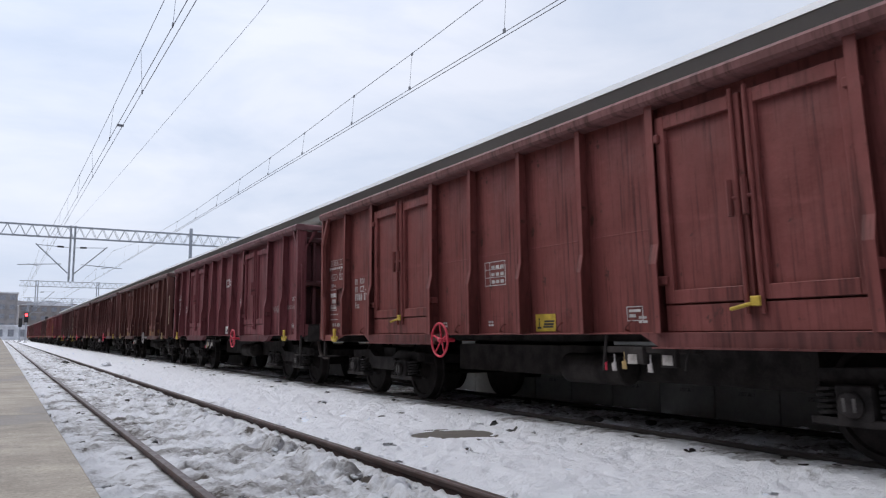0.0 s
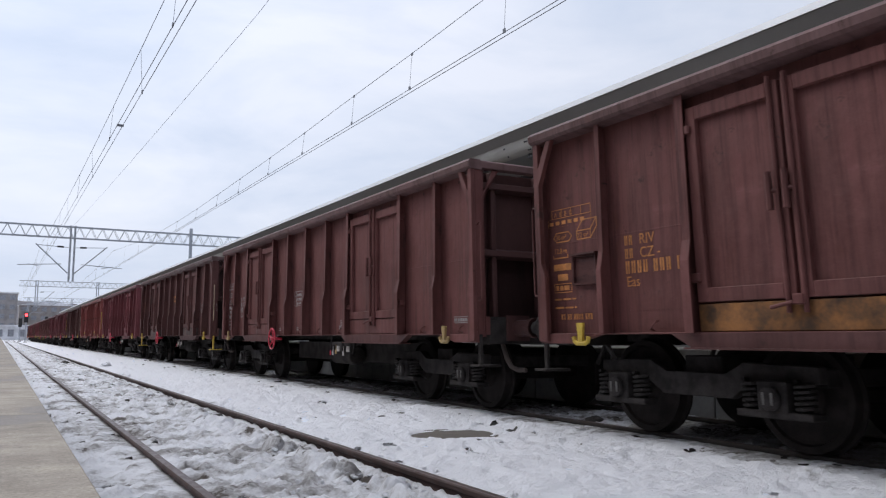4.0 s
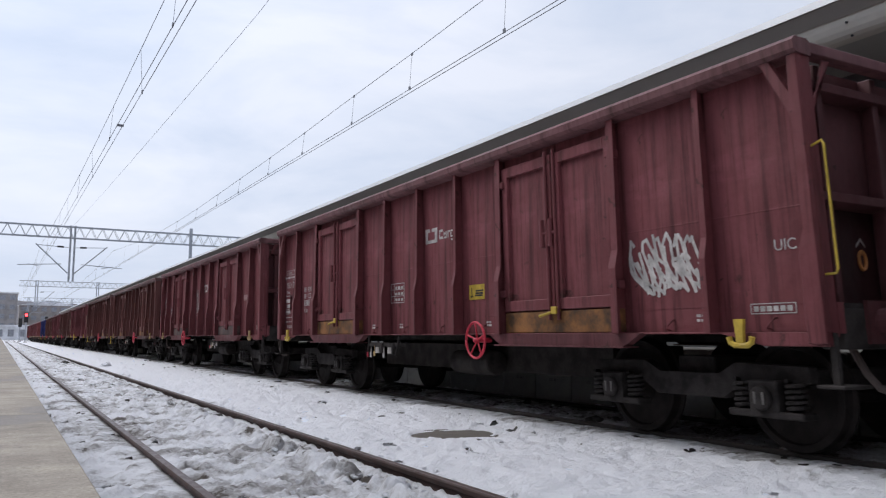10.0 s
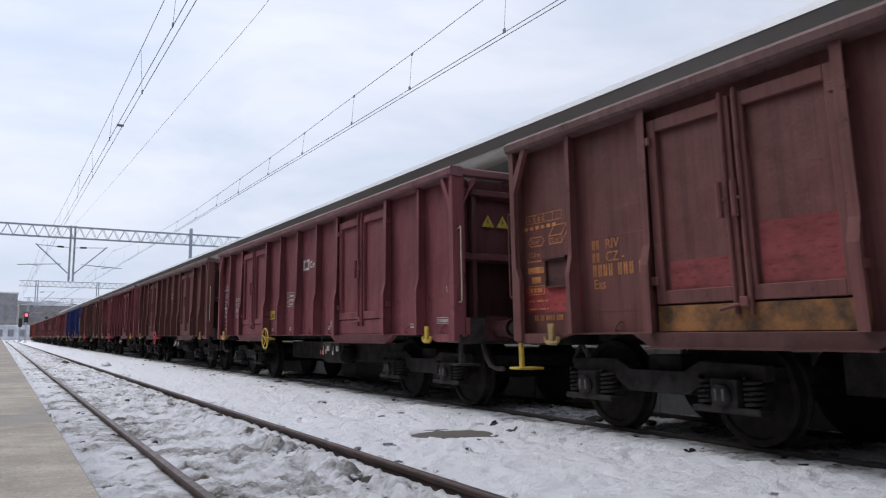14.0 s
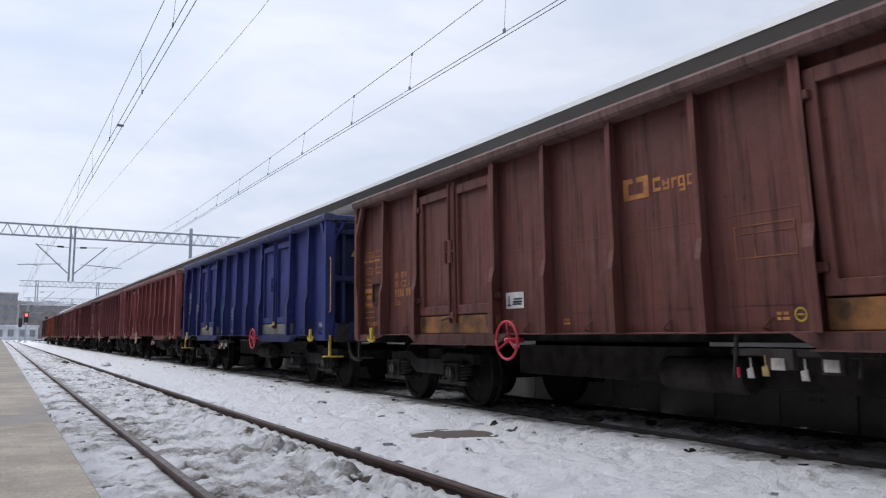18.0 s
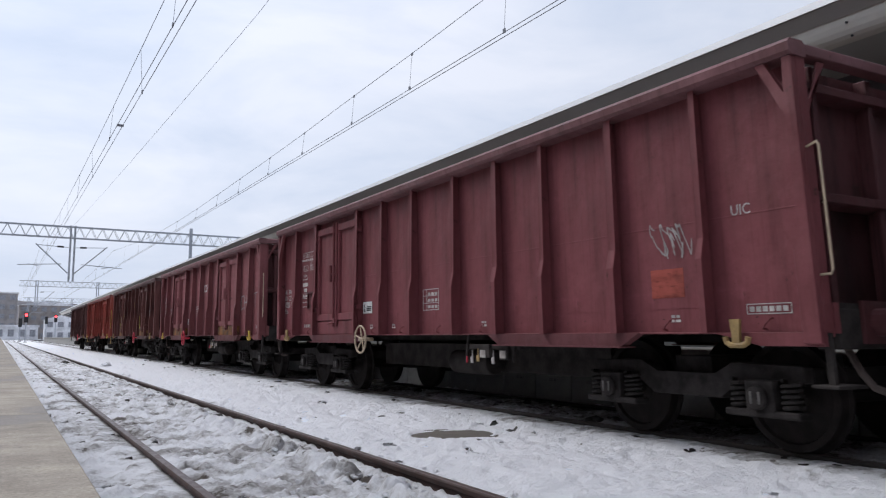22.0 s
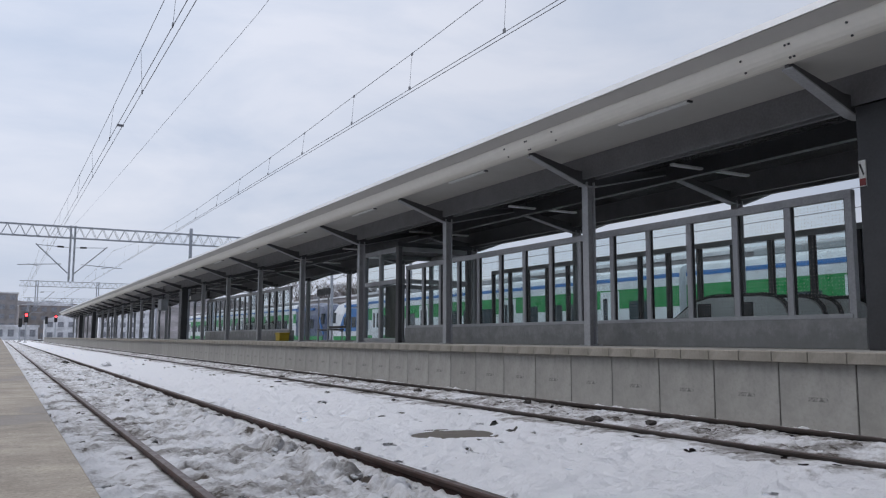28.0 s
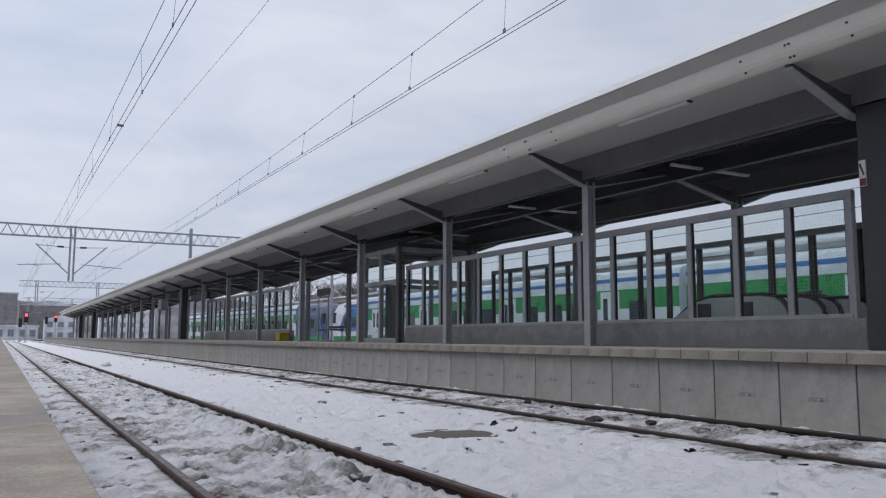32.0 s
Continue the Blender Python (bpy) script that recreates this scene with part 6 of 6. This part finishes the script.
def far_mess(y):
    if y < 45:
        return float(np.interp(y, [-9, 5, 10.5, 13, 16, 19, 22, 25.5, 28.6, 32, 38, 45], [7.1, 6.62, 6.44, 6.36, 6.30, 6.21, 6.15, 6.11, 6.07, 6.03, 6.05, 6.2]))
    return float(np.interp(y, [45, 58.7], [6.2, 6.9])) if y < 58.7 else sag(y, 6.2, 6.95)


line = thing("overhead_line", "double contact wires with catenary and droppers over the near track", "overhead wires")
for dx in (-0.055, 0.055):
    part("contact_wire", wire("w", span(lambda y: (2.07 + dx, y, 5.6 + 0.002 * max(0, y - 10)), -9, 180, 6), 0.0065, ""), WIRE, line)
part("messenger_wire", wire("w", span(lambda y: (2.07, y, sag(y, 6.42, 7.1)), -9, 178), 0.006, ""), WIRE, line)
for i, y in enumerate((4.0, 8.0, 12.0, 15.7, 19.9, 25.0, 28.9, 34.7, 39, 44, 49, 66, 72, 78, 84, 90, 96, 102)):
    part("dropper", tube(bmesh.new(), (2.07 + (0.055 if i % 2 else -0.055), y, 5.6), (2.07, y, sag(y, 6.42, 7.1)), 0.0035, 5), WIRE, line)
    part("clamp", box(2.07 + (0.055 if i % 2 else -0.055) - 0.009, 2.07 + (0.055 if i % 2 else -0.055) + 0.009, y - 0.03, y + 0.03, 5.59, 5.66), WIRE, line)
part("spacer", box(2.0, 2.14, 18.4, 18.43, 5.58, 5.63), WIRE, line)
line = thing("overhead_line", "double contact wires with catenary and droppers over the goods track", "overhead wires")
for dx in (-0.05, 0.05):
    part("contact_wire", wire("w", span(lambda y: (6.60 + dx, y, 5.64), -9, 178, 6), 0.0065, ""), WIRE, line)
part("messenger_wire", wire("w", span(lambda y: (6.60, y, far_mess(y)), -9, 178, 2.0), 0.006, ""), WIRE, line)
for y in (6.6, 9.8, 13.05, 15.9, 19.2, 22.2, 25.5, 28.5, 32.0, 36, 41, 47, 53, 64, 70, 76, 82, 88, 94, 100, 106):
    part("dropper", tube(bmesh.new(), (6.55, y, 5.64), (6.60, y, far_mess(y)), 0.0035, 5), WIRE, line)
    part("clamp", box(6.541, 6.559, y - 0.03, y + 0.03, 5.63, 5.70), WIRE, line)
    part("clamp", box(6.592, 6.608, y - 0.03, y + 0.03, far_mess(y) - 0.04, far_mess(y) + 0.012), WIRE, line)
feed = thing("feeder_wire", "single feeder wire running between the two tracks", "overhead wires")
part("conductor", wire("w", [(3.95, y, float(np.interp(y, [-9, 13.5, 19.6, 28.7, 42, 56.3, 58.7], [7.6, 7.05, 7.2, 7.45, 7.85, 8.35, 8.45]))) for y in np.linspace(-9, 58.7, 30)], 0.0045, ""), WIRE, feed)


def gantry(y, x0, x1, z0, z1, drops, masts):
    ob = thing("gantry", "galvanised lattice gantry that carries the overhead line", "gantry", (0, y, 0), "gantries")
    for dy in (-0.25, 0.25):
        for z in (z0, z1):
            part("chord", box(x0, x1, dy - 0.028, dy + 0.028, z - 0.028, z + 0.028), GALV, ob)
    n = int((x1 - x0) / 0.72)
    d = (x1 - x0) / n
    for k, dy in enumerate((-0.25, 0.25)):
        bm = bmesh.new()
        for i in range(n):
            xa, xb, xm = x0 + i * d, x0 + (i + 1) * d, x0 + (i + 0.5) * d
            tube(bm, (xa, dy, z0), (xm, dy, z1), 0.016, 5)
            tube(bm, (xm, dy, z1), (xb, dy, z0), 0.016, 5)
        part("lattice", bm, GALV, ob)
    for x, low, arms in drops:
        for dx in (-0.12, 0.14):
            part("drop_post", box(x + dx - 0.06, x + dx + 0.06, -0.06, 0.06, low, z1 + 0.1), GALV, ob)
        for sgn in arms:
            a = part("cantilever", pipe([(x + sgn * 0.2, 0, 5.2), (x + sgn * 2.2, 0, 7.1)], 0.04, 8), GALV, ob)
            part("tie_rod", pipe([(x + sgn * 2.2, 0, 7.05), (x + sgn * 0.15, 0, 6.95)], 0.022, 6), GALV, a)
            part("insulator", tube(bmesh.new(), (x + sgn * 0.9, 0, 6.99), (x + sgn * 0.5, 0, 6.97), 0.06, 8), DARKSTEEL, a, "dark insulator")
            part("steady_arm", pipe([(x + sgn * 0.6, 0, 5.82), (x + sgn * 3.2, 0, 5.66)], 0.028, 6), GALV, a)
            part("steady_arm", pipe([(x + sgn * 2.6, 0, 5.75), (x + sgn * 1.9, 0, 5.6)], 0.02, 6), GALV, a)
    for x, low, high in masts:
        part("mast", box(x - 0.1, x + 0.1, -0.1, 0.1, low, high), GALV, ob, bevel=0.01)
    return ob


gantry(58.7, -9.0, 30.0, 7.6, 8.36, [(3.95, 4.65, (-1, 1))], [(11.75, DECK_Z - 0.004, 8.8), (-8.6, -0.3, 8.4), (29.7, -0.3, 8.4)])
gantry(120.0, 1.9, 34.0, 7.72, 8.45, [(4.0, 4.9, (1,)), (11.6, 4.9, ())], [(33.8, -0.3, 8.5)])
gantry(178.0, 3.6, 40.0, 7.9, 8.7, [(4.6, 4.9, (1,)), (12.5, 4.9, ())], [(39.8, -0.3, 8.7)])

# ---- signals ----


def signal(x, y, h, lit, label):
    ob = thing("railway_signal", label, "signal", (x, y, -0.15), "signals")
    part("post", tube(bmesh.new(), (0, 0, 0), (0, 0, h), 0.09, 8), GALV, ob)
    part("head", box(-0.32, 0.32, -0.12, 0.06, h - 1.7, h), BLACK, ob, bevel=0.04)
    part("base", box(-0.3, 0.3, -0.3, 0.3, 0, 0.25), WALLC, ob, bevel=0.02)
    if lit:
        for dz in (0.45, 1.15):
            lens = part("lens", tube(bmesh.new(), (0, -0.12, h - dz), (0, -0.2, h - dz), 0.24, 14), REDLAMP if dz < 1 else BLACK, ob, "glowing red lens" if dz < 1 else "")


signal(3.72, 150.0, 5.15, True, "tall railway signal showing red between the tracks")
signal(10.75, 197.0, 6.0, True, "railway signal showing red beyond the platform end")
signal(8.95, 198.5, 5.6, False, "dark railway signal seen from behind")
signal(3.3, 172.0, 4.6, False, "dark railway signal seen from behind")

# ---- passenger train on the far side of the island ----
HULL = [(-1.40, 0.62), (-1.42, 1.0), (-1.42, 3.5), (-1.30, 3.95), (-0.9, 4.12), (0.9, 4.12), (1.30, 3.95), (1.42, 3.5), (1.42, 1.0), (1.40, 0.62)]


def passenger_train(label, x, tip, run, cars, shell=TWHITE):
    """A unit at rest: its cab tip at y = tip, the cars running away from it along run (+1 or -1)."""
    emu = thing("passenger_train", label, "train", (x, 0, 0), "passenger trains")

    def ya(d):
        return tip + run * d

    def slab(x0, x1, d0, d1, z0, z1):
        return box(x0, x1, min(ya(d0), ya(d1)), max(ya(d0), ya(d1)), z0, z1)

    for d0, d1 in cars:
        car = part("car_body", prism(bmesh.new(), HULL, "y", min(ya(d0), ya(d1)), max(ya(d0), ya(d1))), TWHITE, emu, bevel=0.02)
        part("skirt_stripe", slab(-1.437, -1.424, d0 + 0.01, d1 - 0.01, 0.62, 1.12), GREEN, car)
        part("side_panel", slab(-1.437, -1.424, d0 + 0.01, d1 - 0.01, 2.30, 3.17), GREEN, car)
        part("roof_stripe", slab(-1.432, -1.37, d0 + 0.01, d1 - 0.01, 3.53, 3.71), TBLUE, car)
        k = int((d1 - d0) / 2.1)
        for i in range(k):
            d = d0 + 1.2 + i * (d1 - d0 - 1.6) / k
            if i % 4 == (0 if d0 < 9 else 3):
                part("door", slab(-1.445, -1.424, d - 0.4, d + 0.9, 0.78, 3.1), TWHITE, car, "pale sliding door", bevel=0.004)
                part("door_window", slab(-1.452, -1.446, d - 0.2, d + 0.1, 1.7, 2.8), TGLASS, car)
                part("door_window", slab(-1.452, -1.446, d + 0.4, d + 0.7, 1.7, 2.8), TGLASS, car)
            else:
                part("window", slab(-1.445, -1.424, d - 0.55, d + 0.85, 1.72, 2.62), TGLASS, car, bevel=0.01)
        part("roof_unit", slab(-0.9, 0.9, d0 + 3, d0 + 7.5, 4.10, 4.42), ROOFGREY, car, bevel=0.06)
        for d in (d0 + 2.5, d1 - 2.5):
            part("wheel", tube(tube(bmesh.new(), (-0.82, ya(d), 0.42), (-0.69, ya(d), 0.42), 0.42, 20), (0.69, ya(d), 0.42), (0.82, ya(d), 0.42), 0.42, 20), WHEEL, emu)
    nose = bmesh.new()
    rings = []
    for d, w, top in ((8.3, 1.42, 4.12), (3.2, 1.42, 4.08), (1.5, 1.40, 3.86), (0.5, 1.37, 3.3), (0.0, 1.25, 2.1)):
        y = ya(d)
        rings.append([nose.verts.new(c) for c in ((-w, y, 0.62), (-w, y, 1.2), (-w * 0.99, y, top * 0.72), (-w * 0.86, y, top * 0.95), (-w * 0.5, y, top), (w * 0.5, y, top), (w * 0.86, y, top * 0.95), (w * 0.99, y, top * 0.72), (w, y, 1.2), (w, y, 0.62))])
    for a, b in zip(rings, rings[1:]):
        for k in range(10):
            nose.faces.new((a[k], a[(k + 1) % 10], b[(k + 1) % 10], b[k]))
    nose.faces.new(rings[0][::-1])
    nose.faces.new(rings[-1])
    bmesh.ops.recalc_face_normals(nose, faces=nose.faces)
    cab = part("cab_nose", nose, shell, emu, "sloping cab", smooth=False)
    part("windscreen", prism(bmesh.new(), [(ya(0.56), 3.26), (ya(0.06), 2.2), (ya(-0.02), 2.24), (ya(0.46), 3.33)], "x", -0.95, 0.95), TGLASS, cab)
    part("cab_window", slab(-1.43, -1.30, 0.75, 1.35, 2.15, 3.05), TGLASS, cab)
    part("nose_skirt", slab(-1.43, 1.43, 1.0, 8.28, 0.55, 1.05), GREEN, cab)
    part("blue_wedge", prism(bmesh.new(), [(ya(0.9), 1.2), (ya(0.7), 1.2), (ya(1.9), 2.75), (ya(2.2), 2.75)], "x", -1.445, -1.25) if run > 0 else prism(bmesh.new(), [(ya(8.28), 1.45), (ya(2.3), 1.45), (ya(2.6), 2.0), (ya(3.2), 2.7), (ya(4.2), 3.3), (ya(8.28), 3.3)], "x", -1.445, -1.25), TBLUE, cab)
    for d in (3.3, 5.0, 6.6):
        part("window", slab(-1.452, -1.446, d, d + 0.9, 1.75, 2.6), TGLASS, cab, bevel=0.002)
    part("roof_stripe", slab(-1.445, -1.30, 3.4, 8.28, 3.42, 3.62), TBLUE, cab)


passenger_train("green, white and blue electric passenger train at rest", 26.4, 64.9, -1, ((8.3, 19.7), (20.1, 40.7), (41.1, 61.7), (62.1, 82.9), (83.3, 104.5)))
passenger_train("second white and green electric train standing nose to nose", 26.4, 65.6, 1, ((8.3, 19.7), (20.1, 40.7), (41.1, 61.7)), NOSEBLUE)

# tracks beyond the island
for tx in (20.2, 26.4, 41.0):
    trk = thing("railway_track", "snow-bordered rails beyond the island platform", "track", kind="structure")
    for sgn in (-1, 1):
        part("rail", strip("rail", RAIL, tx + sgn * GAUGE / 2, -60, 300, RUSTRAIL, 12), None, trk)
l2 = thing("overhead_line", "overhead wires above the tracks behind the canopy", "overhead wires")
for tx in (20.2, 26.4, 41.0):
    for z, r in ((5.6, 0.016), (6.3, 0.014), (6.9, 0.014)):
        part("contact_wire", wire("w", [(tx, y, z) for y in (-30, 20, 60, 120, 178)], r, ""), WIRE, l2)



def mast(x, y):
    """A line mast between two tracks, with a raking bracket to each side."""
    ob = thing("line_mast", "galvanised overhead line mast with two brackets", "mast", (x, y, 0), "line masts")
    part("pole", tube(bmesh.new(), (0, 0, -0.3), (0, 0, 8.6), 0.15, 10, 0.11), GALV, ob)
    for sg in (-1, 1):
        part("bracket", tube(tube(bmesh.new(), (0, 0, 5.5), (sg * 2.7, 0, 7.0), 0.035), (0, 0, 7.0), (sg * 2.9, 0, 7.0), 0.035), GALV, ob)
        part("steady_arm", tube(bmesh.new(), (sg * 1.0, 0, 6.0), (sg * 3.0, 0, 5.65), 0.03), GALV, ob)


for yy in (60.2, 101.0, 143.0):
    mast(23.3, yy)

# roof of the next platform
can2 = thing("platform_canopy", "low pale canopy over the next platform", "canopy", kind="structure")
part("roof", box(31.4, 36.4, 14, 150, 5.12, 5.30), PALE, can2, "snow-dusted roof sheet")
part("fascia", box(31.5, 31.6, 14, 150, 4.66, 5.12), HOUSE, can2, "grey-brown fascia")
part("soffit", box(31.6, 36.3, 14, 150, 4.70, 4.76), BROWNH, can2)
post_m = mesh_of("post", box(33.8, 34.0, -0.1, 0.1, 0.3, 4.7), STEEL)
part("deck", box(31.0, 36.8, 20, 160, -0.3, 0.5), WALLC, can2)
for i in range(17):
    part("post", post_m, None, can2, at=(0, 18 + 7.5 * i, 0))

# ---- distance ----


def house(x, y, w, d, h, mat, floors, bays, label, roof=0.0, rot=0.0):
    ob = thing("building", label, "building", pose(x, y, -0.3, 0, 0, rot), "distant buildings")
    part("wall", box(-w / 2, w / 2, 0, d, 0, h), mat, ob)
    if roof:
        part("roof", prism(bmesh.new(), [(-w / 2 - 0.4, h), (w / 2 + 0.4, h), (0, h + roof)], "y", -0.4, d + 0.4), PALE, ob, "snow-covered roof")
    else:
        part("roof", box(-w / 2 - 0.3, w / 2 + 0.3, -0.3, d + 0.3, h, h + 0.5), PALE, ob, "snow-covered flat roof")
    fh = h / floors
    for i in range(floors):
        for j in range(bays):
            cx = -w / 2 + (j + 0.5) * w / bays
            part("window", box(cx - w / bays * 0.27, cx + w / bays * 0.27, -0.06, 0.05, fh * i + fh * 0.3, fh * i + fh * 0.8), FARGLASS, ob)
    return ob


house(-3.0, 330, 16, 14, 17.0, HOUSE, 5, 5, "grey-brown block of flats beyond the bend", 0)
house(-24, 300, 22, 14, 14, HOUSE, 4, 6, "grey-brown block of flats beyond the bend", 0)
house(16.5, 350, 21, 12, 13.5, BROWNH, 4, 6, "brown house block under the hill", 2)
house(50.0, 380, 24, 12, 17, PALE, 4, 6, "pale rendered house block under the hill", 3)
house(-3, 268, 26, 6, 4.2, PALE, 1, 9, "long low snow-topped shed beside the line", 0)
house(16.5, 275, 9, 8, 6.5, PALE, 2, 3, "small pale signal house beside the line", 1.5)
house(44, 128, 26, 10, 4.6, PALE, 1, 8, "low pale station building with a snowy roof", 0)
house(95, 210, 40, 14, 13, HOUSE, 4, 10, "grey block of flats behind the tracks", 2)
house(120, 110, 50, 14, 12, HOUSE, 4, 12, "grey block of flats behind the tracks", 2, 60)
house(110, 40, 46, 14, 9, PALE, 3, 11, "pale long building behind the tracks", 2, 75)


def ridge(x0, x1, y, base, amp, seed, label):
    n = 80
    xs = np.linspace(x0, x1, n)
    hs = base + amp * fractal(xs / 60.0, xs * 0 + 3.1, seed, 5, 0.5)
    hs = hs * np.clip(np.minimum(xs - x0, x1 - xs) / (0.15 * (x1 - x0)), 0.1, 1)
    v, f = [], []
    for i in range(n):
        v += [(xs[i], y - 60, -1.0), (xs[i], y, max(hs[i], 1)), (xs[i], y + 90, -1.0)]
    for i in range(n - 1):
        for k in range(2):
            f.append((i * 3 + k, i * 3 + 3 + k, i * 3 + 4 + k, i * 3 + 1 + k))
    me = bpy.data.meshes.new("hill")
    me.from_pydata(v, [], f)
    me.materials.append(HILL)
    tagged(new("backdrop_hill", me), label, "hill", kind="structure")


ridge(-260, 420, 560, 25, 7, 61, "low wooded winter hill in haze")
ridge(110, 760, 420, 18, 6, 71, "low wooded winter hill in haze")


def bare_tree(x, y, h, seed):
    r = random.Random(seed)
    ob = thing("tree", "bare leafless tree with fine grey branches", "tree", (x, y, -0.2), "trees")
    tr, cr = bmesh.new(), bmesh.new()
    tube(tr, (0, 0, 0), (r.uniform(-0.2, 0.2), 0, h * 0.35), 0.16, 8, 0.11)

    def grow(p, d, l, rad, depth, bm):
        q = p + d * l
        tube(bm, p, q, rad, 5, rad * 0.65)
        if depth == 0:
            return
        for _ in range(3 if depth > 1 else 4):
            nd = (d + Vector((r.uniform(-0.75, 0.75), r.uniform(-0.75, 0.75), r.uniform(-0.1, 0.6)))).normalized()
            grow(q, nd, l * r.uniform(0.6, 0.82), rad * 0.6, depth - 1, bm)

    for _ in range(4):
        d = Vector((r.uniform(-0.6, 0.6), r.uniform(-0.6, 0.6), 1)).normalized()
        grow(Vector((0, 0, h * r.uniform(0.25, 0.36))), d, h * 0.22, 0.08, 4, cr)
    part("trunk", tr, TWIG, ob)
    part("crown", cr, TWIG, ob, "fine bare twigs")


for i, (x, y, h) in enumerate(((42, 100, 9), (47, 108, 10), (52, 96, 8), (58, 118, 11), (38, 150, 9), (46, 78, 8), (66, 90, 9), (70, 70, 9), (75, 52, 8), (20, 240, 9), (28, 250, 10), (-8, 240, 9), (45, 155, 13), (45, 146, 12), (46, 138, 13), (47, 130, 12), (45, 120, 11), (47, 112, 10.5), (45, 100, 10))):
    bare_tree(x, y, h, i + 3)

# ---- how the train runs ----


def travelled(t):
    u = t - 15.0
    return 172.611 + 12.84571 * u + 0.017519 * u**2 - 0.0003609 * u**3


def turn_wheels(ob, n):
    """Each wheel and axle rolls while its wagon passes the camera."""
    near = [i for i in range(0, 961) if -12.0 < PITCH * (n - 1) - travelled(i / 30) + FRONT < 26.0]
    if not near:
        return
    for bogie in ob.children:
        if not bogie.name.startswith("bogie"):
            continue
        for o in bogie.children:
            if o.name.startswith("wheel") or o.name.startswith("axle") and not o.name.startswith(("axle_box", "axle_mark")):
                here = o.matrix_basis.copy()
                flip = -1 if here.to_3x3()[0][0] < 0 else 1
                rows = [] if near[0] == 0 else [(0.0, here)]
                for i in near:
                    a = flip * (travelled(i / 30) - travelled(near[0] / 30)) / 0.46
                    rows.append((i / 30, here @ Matrix.Rotation(a, 4, "X")))
                if near[-1] < 960:
                    rows.append((32.0, rows[-1][1]))
                walk(o, rows)


def motions():
    for n, ob in enumerate(WAGONS):
        rows = []
        for i in range(0, 33):
            u = PITCH * (n - 1) - travelled(i) + FRONT
            x, y, a = along(FAR_X, u)
            rows.append((float(i), pose(x, y, 0, 0, 0, -math.degrees(a))))
        walk(ob, rows)
        turn_wheels(ob, n)


motions()
